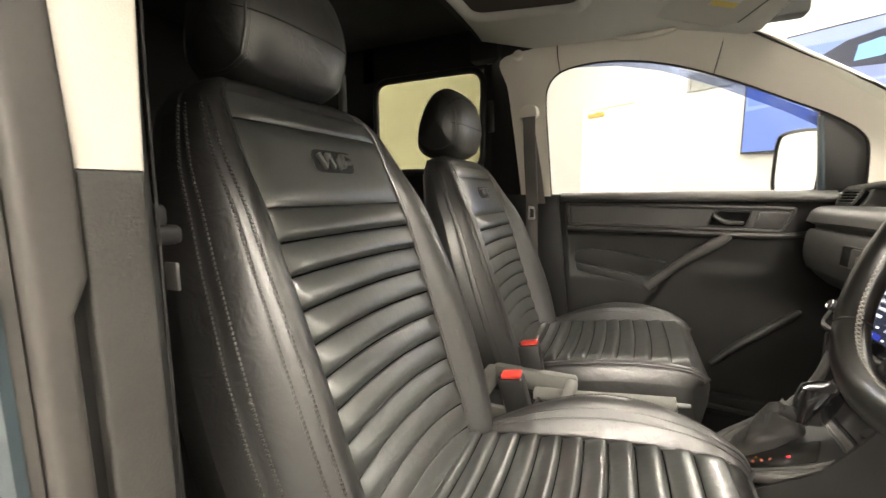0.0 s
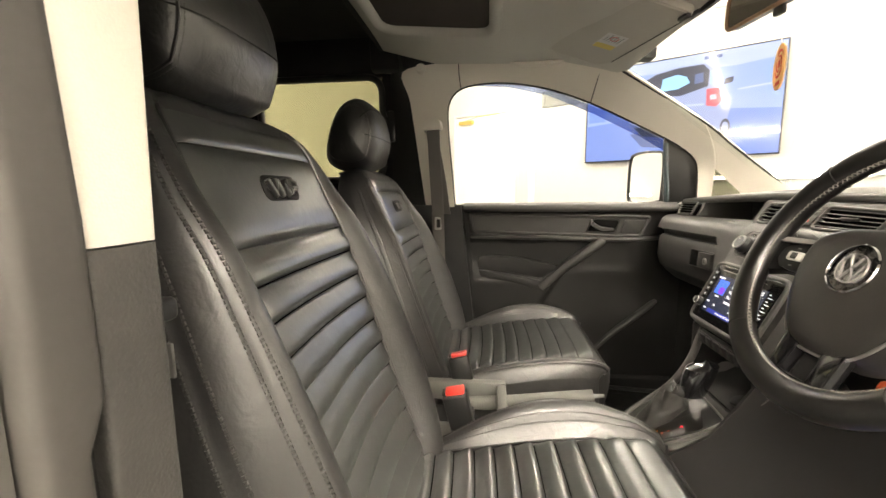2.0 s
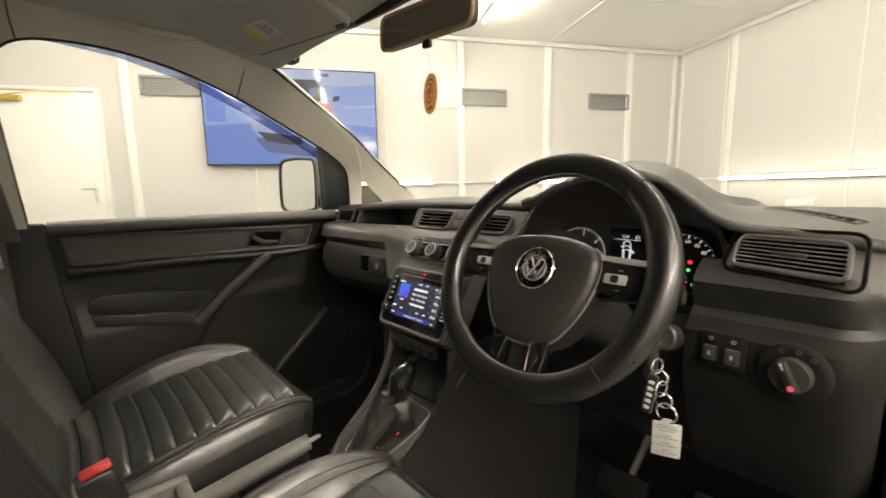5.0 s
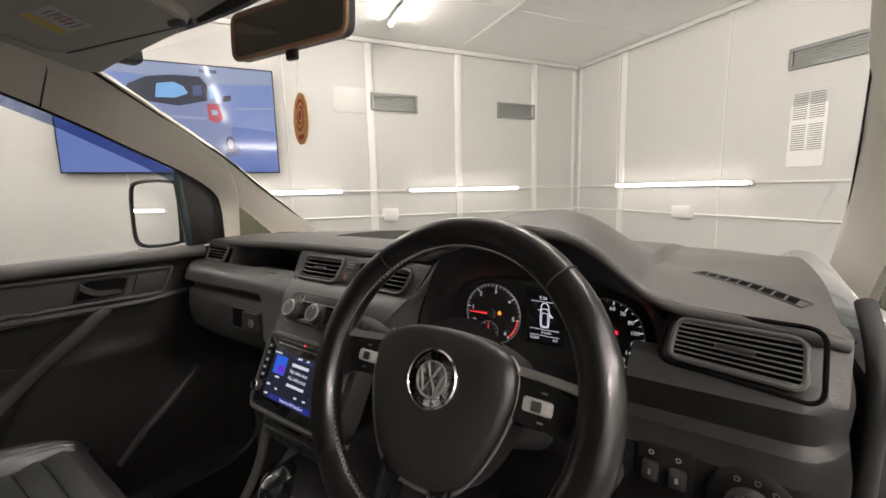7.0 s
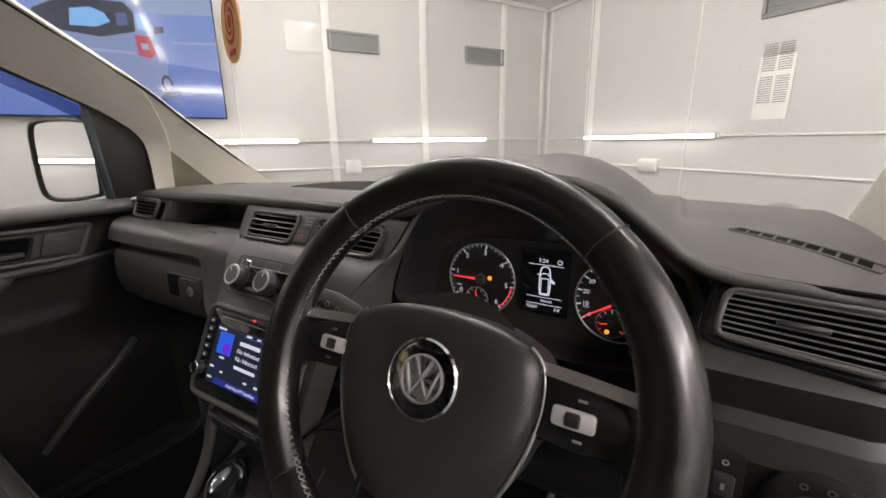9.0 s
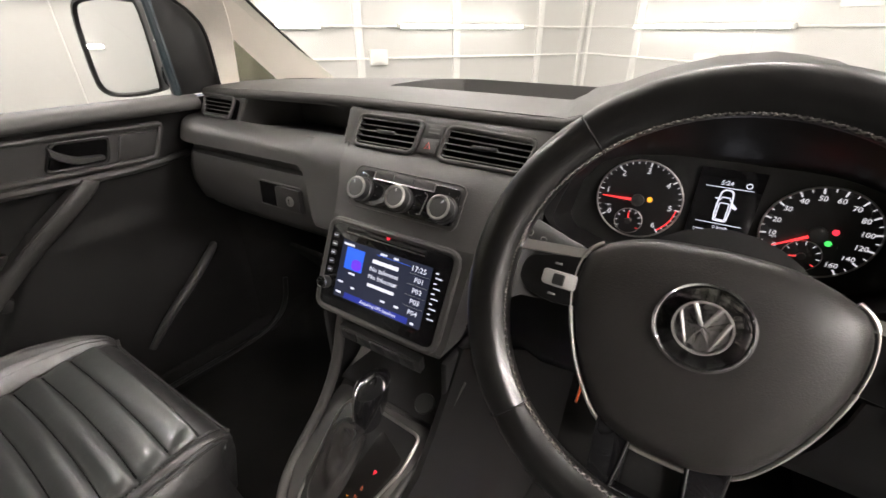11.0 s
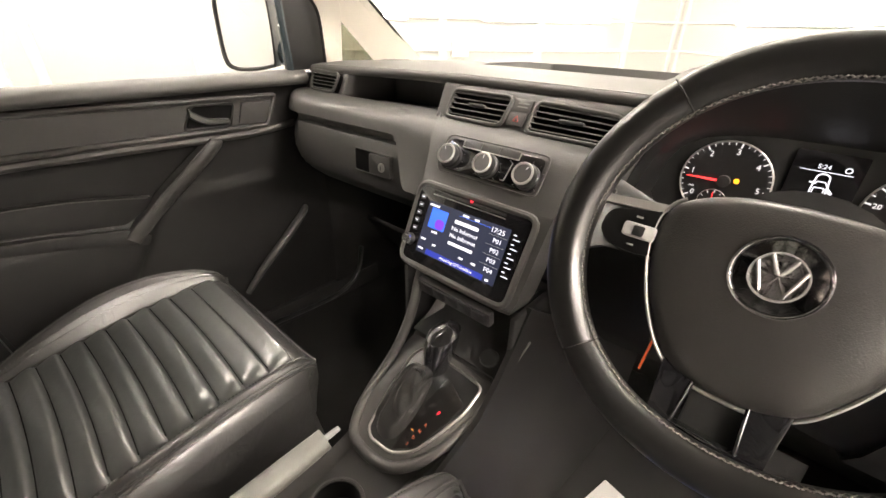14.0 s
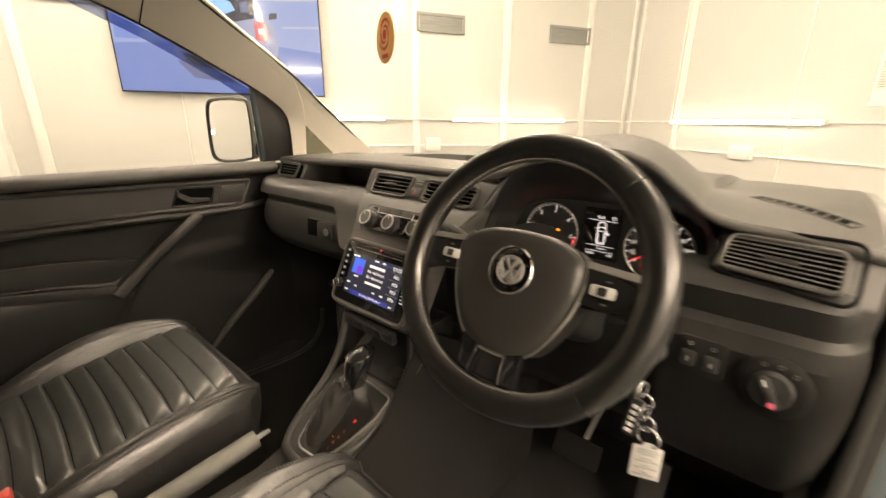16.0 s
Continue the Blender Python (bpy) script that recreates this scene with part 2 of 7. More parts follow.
def loft(rings, cap=True, closed=True):
    n = len(rings[0])
    V = [Vector(p) for ring in rings for p in ring]
    F = []
    for i in range(len(rings) - 1):
        for j in range(n if closed else n - 1):
            F.append([i * n + j, i * n + (j + 1) % n, (i + 1) * n + (j + 1) % n, (i + 1) * n + j])
    if cap and closed:
        F.append(list(range(n))[::-1])
        F.append([(len(rings) - 1) * n + j for j in range(n)])
    return V, F


def lathe(profile, m, n=32):
    """Turns (radius, height) pairs round the z axis of the pose m."""
    rings = [[m @ Vector((r * math.cos(2 * math.pi * j / n), r * math.sin(2 * math.pi * j / n), h)) for j in range(n)] for r, h in profile]
    return loft(rings)


def shell(lower, upper, thick, across=6):
    """A curved plate between two polylines of as many points, thickened along its normals."""
    A, B = [Vector(p) for p in lower], [Vector(p) for p in upper]
    rows = [[a.lerp(b, k / across) for k in range(across + 1)] for a, b in zip(A, B)]
    return thicken(rows, thick)


def thicken(rows, thick, back=None):
    """Closes a grid of points into a plate, by its normals or down to a second grid."""
    m, n = len(rows), len(rows[0])
    N = []
    for i in range(m):
        for j in range(n):
            du = rows[min(i + 1, m - 1)][j] - rows[max(i - 1, 0)][j]
            dv = rows[i][min(j + 1, n - 1)] - rows[i][max(j - 1, 0)]
            c = du.cross(dv)
            N.append(c.normalized() if c.length > 1e-12 else Vector((0, 0, 1)))
    V = [p for row in rows for p in row]
    V = V + ([p for row in back for p in row] if back else [p + thick * q for p, q in zip(V, N)])
    o, F = m * n, []
    for i in range(m - 1):
        for j in range(n - 1):
            a, b, c, d = i * n + j, i * n + j + 1, (i + 1) * n + j + 1, (i + 1) * n + j
            F += [[a, d, c, b], [o + a, o + b, o + c, o + d]]
    rim = [i * n for i in range(m)] + [(m - 1) * n + j for j in range(1, n)] + [i * n + n - 1 for i in range(m - 2, -1, -1)] + list(range(n - 2, 0, -1))
    for a, b in zip(rim, rim[1:] + rim[:1]):
        F.append([a, b, o + b, o + a])
    return V, F


def join(*geos):
    V, F = [], []
    for v, f in geos:
        o = len(V)
        V += v
        F += [[i + o for i in q] for q in f]
    return V, F


def moved(g, m):
    return [m @ Vector(p) for p in g[0]], g[1]


def smooth_line(pts, k=6):
    """A Catmull-Rom line through points."""
    P = [Vector(p) for p in pts]
    res = []
    for i in range(len(P) - 1):
        a, b, c, d = P[max(i - 1, 0)], P[i], P[i + 1], P[min(i + 2, len(P) - 1)]
        for j in range(k):
            t = j / k
            res.append(0.5 * ((2 * b) + (c - a) * t + (2 * a - 5 * b + 4 * c - d) * t * t + (3 * b - a - 3 * c + d) * t ** 3))
    return res + [P[-1]]


def rounded(pts, r, k=4):
    """A closed flat ring with its corners rounded by r."""
    P = [Vector(p) for p in pts]
    res = []
    for i, p in enumerate(P):
        a, b = P[i - 1] - p, P[(i + 1) % len(P)] - p
        q = min(r, 0.45 * a.length, 0.45 * b.length)
        s, e = p + a.normalized() * q, p + b.normalized() * q
        for j in range(k + 1):
            t = j / k
            res.append(s * (1 - t) ** 2 + p * 2 * t * (1 - t) + e * t * t)
    return res


def thing(name, at, label, category, group="", kind=""):
    e = new(name)
    e.location = at
    e.empty_display_size = 0.05
    return tagged(e, label, category, group, kind)


def part(name, g, material, parent=None, label="", angle=40, smooth=True):
    me = bpy.data.meshes.new(name)
    me.from_pydata([tuple(p) for p in g[0]], [], g[1])
    me.validate()
    bm = bmesh.new()
    bm.from_mesh(me)
    bmesh.ops.recalc_face_normals(bm, faces=bm.faces)
    bm.to_mesh(me)
    bm.free()
    me.materials.append(material)
    if smooth:
        me.polygons.foreach_set("use_smooth", [True] * len(me.polygons))
        me.set_sharp_from_angle(angle=radians(angle))
    ob = new(name, me)
    if parent is not None:
        ob.parent = parent
        if parent.type == "EMPTY":
            ob.matrix_parent_inverse = Matrix.Translation(parent.location).inverted()
    return tagged(ob, label)


def words(text, m, size, material, parent, name="lettering", depth=0.0002, align="CENTER"):
    """Writing in the built-in font, turned into a mesh; m: the pose of its plane."""
    cu = bpy.data.curves.new(name, "FONT")
    cu.body, cu.size, cu.extrude = text, size, depth
    cu.align_x, cu.align_y = align, "CENTER"
    cu.resolution_u = 2
    tmp = bpy.data.objects.new("tmp", cu)
    scene.collection.objects.link(tmp)
    bpy.context.view_layer.update()
    me = bpy.data.meshes.new_from_object(tmp)
    bpy.data.objects.remove(tmp)
    me.transform(m)
    me.name = name
    me.materials.clear()
    me.materials.append(material)
    ob = new(name, me)
    if parent is not None:
        ob.parent = parent
        if parent.type == "EMPTY":
            ob.matrix_parent_inverse = Matrix.Translation(parent.location).inverted()
    return ob


def plane_pose(o, right, up):
    """A pose whose x runs along right, y along up and z out of the plane towards the viewer."""
    x = Vector(right).normalized()
    z = x.cross(Vector(up)).normalized()
    y = z.cross(x)
    m = Matrix((x, y, z)).transposed().to_4x4()
    m.translation = Vector(o)
    return m


def plate(m, w, h, d, r=0.004, b=0.001, c=(0, 0)):
    """A rounded plate on the plane of m, its back at 0 and its front d towards the viewer."""
    x, y = c
    ring = rounded([(x - w / 2, y - h / 2, 0), (x + w / 2, y - h / 2, 0), (x + w / 2, y + h / 2, 0), (x - w / 2, y + h / 2, 0)], r)
    return moved(prism(ring, (0, 0, d), b), m)

# ---- the photo booth: white panelled walls, turned 30 degrees from the van ----
ROOM = pose(0, 0, 0, 0, 0, -30)
FZ, CZ = 0.12, 2.93
XW, XE, YN, YS = -3.95, 2.7, 4.28, -4.6


def rb(c, s, b=0.003):
    return moved(rbox(c, s, b), ROOM)


tagged(part("floor", rb(((XW + XE) / 2, (YN + YS) / 2, FZ - 0.1), (XE - XW + 0.4, YN - YS + 0.4, 0.2), 0), FLOOR), "grey painted concrete booth floor", "floor", kind="structure")
tagged(part("ceiling", join(rb(((XW + XE) / 2, (YN + YS) / 2, CZ + 0.1), (XE - XW + 0.4, YN - YS + 0.4, 0.2), 0),
                            *[rb(((XW + XE) / 2, y, CZ - 0.004), (XE - XW, 0.05, 0.008), 0.003) for y in (2.4, 0.6, -1.2, -3.0)],
                            *[rb((x, (YN + YS) / 2, CZ - 0.004), (0.012, YN - YS, 0.006), 0.002) for x in (-2.75, -1.55, -0.35, 0.85, 2.05)]), CEIL), "white panelled ceiling with batten strips", "ceiling", kind="structure")
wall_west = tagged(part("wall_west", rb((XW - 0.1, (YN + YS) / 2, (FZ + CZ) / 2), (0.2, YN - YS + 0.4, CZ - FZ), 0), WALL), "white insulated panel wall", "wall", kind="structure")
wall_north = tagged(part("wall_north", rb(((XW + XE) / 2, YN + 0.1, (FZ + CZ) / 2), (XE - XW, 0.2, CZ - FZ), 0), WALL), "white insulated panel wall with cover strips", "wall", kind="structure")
# unseen closing walls; the east one stands near to bounce light inside
tagged(part("wall_east", rb((XE + 0.1, (YN + YS) / 2, (FZ + CZ) / 2), (0.2, YN - YS + 0.4, CZ - FZ), 0), WALL), "plain white panel wall out of view", "wall", kind="structure")
tagged(part("wall_south", rb(((XW + XE) / 2, YS - 0.1, (FZ + CZ) / 2), (XE - XW, 0.2, CZ - FZ), 0), WALL), "plain white panel wall out of view", "wall", kind="structure")
# cover strips over the panel joints
for y, w in ((-4.2, 0.07), (-2.14, 0.08), (-1.0, 0.008), (0.4, 0.008), (1.29, 0.085), (2.39, 0.09), (3.53, 0.085), (4.2, 0.05)):
    part("trim", rb((XW + 0.011, y, (FZ + CZ) / 2), (0.022, w, CZ - FZ), 0.005), SEAM, wall_west)
for x, w in ((-3.88, 0.05), (-3.14, 0.09), (-1.91, 0.012), (-0.4, 0.09), (0.8, 0.012), (2.0, 0.09)):
    part("trim", rb((x, YN - 0.005, (FZ + CZ) / 2), (w, 0.010, CZ - FZ), 0.003), SEAM, wall_north)
part("cornice", rb((XW + 0.02, (YN + YS) / 2, CZ - 0.03), (0.04, YN - YS, 0.05), 0.008), SEAM, wall_west)
part("cornice", rb(((XW + XE) / 2, YN - 0.02, CZ - 0.03), (XE - XW, 0.04, 0.05), 0.008), SEAM, wall_north)
part("conduit", moved(tube([(XW + 0.015, -0.55, 1.272), (XW + 0.015, YN, 1.272)], 0.011, 8), ROOM), WHITEP, wall_west)
part("conduit", moved(tube([(XW + 0.015, 0.3, 0.99), (XW + 0.015, YN, 0.965)], 0.011, 8), ROOM), WHITEP, wall_west)
part("conduit", moved(tube([(XW, YN - 0.015, 1.272), (XE, YN - 0.015, 1.272)], 0.011, 8), ROOM), WHITEP, wall_north)
part("conduit", moved(tube([(XW, YN - 0.015, 0.975), (XE, YN - 0.015, 0.9)], 0.011, 8), ROOM), WHITEP, wall_north)
part("conduit", moved(tube([(-3.2, YN - 0.017, 1.272), (-3.2, YN - 0.017, CZ)], 0.009, 8), ROOM), WHITEP, wall_north)


def tube_lamp(c, along, length, face, group, glow=None):
    """A batten lamp: a white back, two end caps and the bright tube; face: the way out of the wall."""
    a, f = Vector(along), Vector(face)
    c = Vector(c)
    t = thing("tube_light", ROOM @ c, "bright white tube light on a slim white batten", "tube light", group)
    size = [max(abs(a[i]) * length, 0.022 if abs(f[i]) > 0.5 else 0.045) for i in range(3)]
    part("batten", rb(c + f * 0.012, size, 0.004), WHITEP, t)
    part("tube", moved(tube([c + f * 0.037 - a * (length / 2 - 0.03), c + f * 0.037 + a * (length / 2 - 0.03)], 0.016, 12), ROOM), glow or TUBE, t, "glowing white tube")
    for e in (-1, 1):
        part("end_cap", rb(c + f * 0.032 + a * e * (length / 2 - 0.015), [0.03 if abs(a[i]) > 0.5 else 0.04 for i in range(3)], 0.004), WHITEP, t)
    return t


for y in (0.16, 2.47):
    tube_lamp((XW + 0.026, y, 1.272), (0, 1, 0), 1.56, (1, 0, 0), "wall tube lights")
for x in (-2.38, 0.35):
    tube_lamp((x, YN - 0.026, 1.272), (1, 0, 0), 1.6, (0, -1, 0), "wall tube lights")
# east wall tubes are out of view, added to light the door side
for y in (0.2, 2.0):
    for z, glow in ((1.272, TUBE), (2.40, TUBEE)):
        tube_lamp((XE - 0.026, y, z), (0, 1, 0), 1.56, (-1, 0, 0), "wall tube lights", glow)
# south wall tubes are unseen as well, added to match the others
for x in (-2.4, 0.1):
    tube_lamp((x, YS + 0.026, 1.272), (1, 0, 0), 1.56, (0, 1, 0), "wall tube lights")
for y in (1.38, -0.4, -2.0):
    for x in (-2.62, -0.7, 1.2):
        tube_lamp((x, y, CZ - 0.02), (1, 0, 0), 1.56, (0, 0, -1), "ceiling tube lights", TUBEC)


def wall_vent(c, w, h, face):
    """A louvred grey air vent: frame, backing and slats."""
    f = Vector(face)
    a = Vector((0, 1, 0)) if abs(f.x) > 0.5 else Vector((1, 0, 0))
    c = Vector(c)
    t = thing("wall_vent", ROOM @ c, "grey metal air vent with a raised rim", "vent", "wall vents")

    def box(u, v, su, sv, d, out_, b=0.003):
        s = [su * abs(a[i]) + d * abs(f[i]) for i in range(3)]
        s[2] = sv
        return rb(c + a * u + Vector((0, 0, v)) + f * out_, s, b)

    part("backing", box(0, 0, w - 0.02, h - 0.02, 0.006, 0.004), VENTGREY, t)
    part("frame", join(box(0, h / 2 - 0.015, w, 0.03, 0.03, 0.015), box(0, -h / 2 + 0.015, w, 0.03, 0.03, 0.015),
                       box(w / 2 - 0.015, 0, 0.03, h - 0.06, 0.03, 0.015), box(-w / 2 + 0.015, 0, 0.03, h - 0.06, 0.03, 0.015)), VENTGREY, t)
    for k in range(5):
        part("slat", box(0, (k - 2) * (h - 0.06) / 5, w - 0.06, (h - 0.06) / 5 - 0.004, 0.008, 0.012), VENTGREY, t)


wall_vent((XW, -1.74, 2.265), 0.54, 0.19, (1, 0, 0))
wall_vent((XW, 1.575, 2.265), 0.56, 0.19, (1, 0, 0))
wall_vent((XW, 3.24, 2.265), 0.57, 0.19, (1, 0, 0))
wall_vent((-1.1, YN, 2.29), 0.6, 0.175, (0, -1, 0))

# pressed-steel grille on the north wall
g = thing("wall_grille", ROOM @ Vector((-1.23, YN, 1.65)), "beige double wall grille with rows of slits", "grille")
part("plate", rb((-1.23, YN - 0.006, 1.65), (0.262, 0.012, 0.51), 0.004), WHITEP, g)
for k in range(2):
    part("panel_rim", rb((-1.23, YN - 0.013, 1.523 + 0.254 * k), (0.250, 0.004, 0.012), 0.002), WHITEP, g)
    for i in range(2):
        for j in range(12):
            part("slit", rb((-1.289 + 0.118 * i, YN - 0.0125, 1.537 + 0.254 * k + 0.0182 * j), (0.098, 0.002, 0.0080), 0), VENTGREY, g)

# blank white sign panel beside the vent
s = thing("sign_panel", ROOM @ Vector((XW, 1.08, 2.26)), "blank glossy white sign panel", "sign")
part("panel", rb((XW + 0.008, 1.08, 2.262), (0.008, 0.38, 0.27), 0.003), SIGNWHITE, s)
for yy in (0.91, 1.25):
    for zz in (2.14, 2.385):
        part("screw", rb((XW + 0.014, yy, zz), (0.006, 0.012, 0.012), 0.002), STEEL, s)
for c, face in (((XW + 0.03, 1.475, 0.995), 0), ((-2.27, YN - 0.03, 0.975), 1)):
    t = thing("junction_box", ROOM @ Vector(c), "white plastic socket box on the conduit", "socket box", "socket boxes")
    part("body", rb(c, (0.06, 0.18, 0.14) if face == 0 else (0.23, 0.06, 0.13), 0.008), WHITEP, t)
    part("cover", rb((c[0] + 0.032, c[1], c[2]) if face == 0 else (c[0], c[1] - 0.032, c[2]), (0.012, 0.15, 0.10) if face == 0 else (0.18, 0.012, 0.09), 0.004), SEAM, t)

# ---- white service door in the west wall ----
d = thing("door_1", ROOM @ Vector((XW, -2.84, FZ)), "closed white flush door with lever handle", "door", kind="structure")
part("leaf", rb((XW + 0.012, -2.84, FZ + 1.03), (0.03, 0.88, 2.04), 0.003), DOORW, d)
for y in (-2.385, -3.295):
    part("frame", rb((XW + 0.018, y, FZ + 1.045), (0.05, 0.035, 2.09), 0.006), SEAM, d)
part("frame", rb((XW + 0.018, -2.84, FZ + 2.075), (0.05, 0.875, 0.035), 0.006), SEAM, d)
h = part("handle_plate", rb((XW + 0.032, -2.47, 1.22), (0.012, 0.06, 0.22), 0.004), WHITEP, d)
part("lever", moved(tube([(XW + 0.04, -2.47, 1.25), (XW + 0.075, -2.47, 1.25), (XW + 0.08, -2.5, 1.25), (XW + 0.08, -2.58, 1.25)], 0.009, 8), ROOM), STEEL, h)
cl = part("door_closer", rb((XW + 0.05, -3.1, FZ + 1.98), (0.05, 0.22, 0.05), 0.006), BRASS, d, "brass-coloured door closer")
part("closer_arm", moved(tube([(XW + 0.08, -3.1, FZ + 2.0), (XW + 0.16, -2.85, FZ + 2.02), (XW + 0.03, -2.6, FZ + 2.05)], 0.006, 6), ROOM), BRASS, cl)

# ---- wall television with a car picture on it ----
tv = thing("television", ROOM @ Vector((XW, -0.575, 1.97)), "large wall television showing a parked car", "television")
part("back", rb((XW + 0.03, -0.575, 1.975), (0.06, 1.6, 0.9), 0.01), BLACKP, tv)
part("bezel", rb((XW + 0.065, -0.575, 1.975), (0.025, 1.75, 1.0), 0.004), BLACKP, tv)
TVBLUE = emit("tv_picture_blue", (0.17, 0.30, 0.82), 0.68, 0.08, 0.25)
TVFLOOR = emit("tv_picture_floor", (0.16, 0.27, 0.72), 0.68, 0.08, 0.25)
TVWALL = emit("tv_picture_wall", (0.32, 0.47, 0.95), 0.60, 0.08, 0.25)
TVPALE = emit("tv_picture_pale", (0.55, 0.68, 0.98), 0.55, 0.08, 0.25)
TVCAR = emit("tv_picture_car", (0.36, 0.45, 0.78), 0.6, 0.08, 0.25)
TVDARK = emit("tv_picture_dark", (0.035, 0.042, 0.075), 0.8, 0.08, 0.25)
TVGLASS = emit("tv_picture_glass", (0.22, 0.50, 0.88), 0.95, 0.08, 0.25)
TVSHADE = emit("tv_picture_shade", (0.085, 0.125, 0.30), 0.8, 0.08, 0.25)
TVRED = emit("tv_picture_red", (0.55, 0.07, 0.11), 0.85, 0.08, 0.25)
XS = XW + 0.0785


def onscreen(name, pts, m, k, parent):
    """A flat patch of the picture; u to the right and v up from the screen's middle, k its layer."""
    part(name, moved(prism([(XS + 0.0012 * k, -0.575 + u, 1.975 + v) for u, v in pts], (0.001, 0, 0)), ROOM), m, parent, smooth=False)


scr = part("screen", rb((XS, -0.575, 1.975), (0.002, 1.725, 0.972), 0), TVBLUE, tv, "glowing bluish picture", smooth=False)
onscreen("picture_wall", [(-0.86, -0.10), (-0.3, -0.06), (0.45, -0.05), (0.86, -0.09), (0.86, 0.483), (-0.86, 0.483)], TVWALL, 1, scr)
onscreen("picture_floor", [(-0.86, -0.483), (0.86, -0.483), (0.86, -0.095), (0.45, -0.055), (-0.3, -0.065), (-0.86, -0.105)], TVFLOOR, 1.2, scr)
onscreen("picture_ceiling", [(-0.86, 0.483), (0.86, 0.483), (0.86, 0.36), (0.50, 0.33), (-0.86, 0.40)], TVPALE, 1.4, scr)
onscreen("picture_board", [(-0.84, -0.06), (-0.66, -0.06), (-0.66, 0.32), (-0.84, 0.34)], TVBLUE, 2, scr)
onscreen("picture_sign", [(0.24, 0.425), (0.38, 0.425), (0.38, 0.455), (0.24, 0.455)], TVSHADE, 2, scr)
onscreen("picture_strip", [(0.52, 0.105), (0.86, 0.125), (0.86, 0.145), (0.52, 0.12)], TVPALE, 2, scr)
onscreen("picture_shadow", [(-0.40, -0.22), (-0.28, -0.36), (0.25, -0.42), (0.55, -0.30), (0.46, -0.18)], TVSHADE, 1.6, scr)
onscreen("picture_car", [(-0.43, 0.02), (-0.42, -0.12), (-0.36, -0.20), (-0.05, -0.26), (0.22, -0.36), (0.38, -0.34), (0.45, -0.20), (0.475, -0.05), (0.455, 0.10), (0.39, 0.20), (0.33, 0.33), (0.24, 0.395), (0.02, 0.395), (-0.18, 0.365), (-0.33, 0.29), (-0.40, 0.17)], TVCAR, 2, scr)
onscreen("picture_hatch", [(-0.385, 0.16), (-0.325, 0.28), (-0.18, 0.355), (0.02, 0.385), (0.235, 0.385), (0.29, 0.32), (0.285, 0.175), (0.05, 0.115)], TVDARK, 3, scr)
onscreen("picture_glass", [(-0.13, 0.18), (-0.11, 0.30), (0.02, 0.325), (0.10, 0.29), (0.13, 0.23), (0.03, 0.185)], TVGLASS, 4, scr)
onscreen("picture_glass", [(0.305, 0.19), (0.30, 0.31), (0.335, 0.30), (0.37, 0.20)], TVGLASS, 4, scr)
onscreen("picture_headrest", [(0.17, 0.21), (0.17, 0.30), (0.24, 0.31), (0.245, 0.22)], TVSHADE, 4, scr)
onscreen("picture_highlight", [(-0.36, 0.04), (0.26, 0.02), (0.26, 0.0), (-0.37, 0.015)], TVPALE, 3, scr)
onscreen("picture_lamp", [(0.275, 0.150), (0.375, 0.148), (0.405, 0.02), (0.36, -0.025), (0.28, -0.005)], TVRED, 4, scr)
onscreen("picture_lamp_lens", [(0.305, 0.09), (0.355, 0.09), (0.36, 0.045), (0.31, 0.045)], TVPALE, 5, scr)
onscreen("picture_mirror", [(0.41, 0.17), (0.48, 0.185), (0.485, 0.235), (0.42, 0.225)], TVDARK, 4, scr)
onscreen("picture_bumper", [(-0.37, -0.15), (0.06, -0.20), (0.09, -0.28), (-0.06, -0.285), (-0.28, -0.25)], TVDARK, 3, scr)
for u, v, r in ((0.445, -0.22, 0.075), (0.29, -0.36, 0.085)):
    ov = [(u + 0.55 * q * r * math.cos(a * math.pi / 10), v + q * r * math.sin(a * math.pi / 10)) for q in (1, 0.62) for a in range(20)]
    onscreen("picture_wheel", ov[:20], TVDARK, 5, scr)
    onscreen("picture_rim", ov[20:], TVCAR, 6, scr)

# ---- seats: black leather covers with stitched bolsters and ribbed panels ----
XD, XP = 0.369, -0.342


def lerp_at(x, xs, ys):
    return float(np.interp(x, xs, ys))


def ease_at(x, xs, ys):
    """A smooth curve through the points, with no kinks between them."""
    x = min(max(x, xs[0]), xs[-1])
    i = min(max(int(np.searchsorted(xs, x)) - 1, 0), len(xs) - 2)

    def slope(k):
        a, b = max(k - 1, 0), min(k + 1, len(xs) - 1)
        return (ys[b] - ys[a]) / (xs[b] - xs[a])

    h = xs[i + 1] - xs[i]
    t = (x - xs[i]) / h
    return ((2 * t ** 3 - 3 * t * t + 1) * ys[i] + (t ** 3 - 2 * t * t + t) * h * slope(i) + (3 * t * t - 2 * t ** 3) * ys[i + 1] + (t ** 3 - t * t) * h * slope(i + 1))


BACK_Z = (0.60, 0.70, 0.82, 0.93, 1.04, 1.102, 1.16, 1.215, 1.245, 1.262, 1.274, 1.279)
BACK_Y = (-0.515, -0.545, -0.588, -0.622, -0.655, -0.675, -0.700, -0.722, -0.738, -0.752, -0.772, -0.790)
BACK_T = (0.10, 0.12, 0.13, 0.13, 0.125, 0.12, 0.115, 0.105, 0.095, 0.078, 0.05, 0.015)
BACK_W = (0.215, 0.245, 0.264, 0.266, 0.256, 0.246, 0.230, 0.207, 0.190, 0.172, 0.148, 0.115)
BACK_P = (0.158, 0.163, 0.167, 0.167, 0.165, 0.162, 0.159, 0.157, 0.150, 0.136, 0.112, 0.08)
BACK_B = (0.035, 0.055, 0.066, 0.060, 0.045, 0.034, 0.020, 0.008, 0.003, 0.0, 0.0, 0.0)
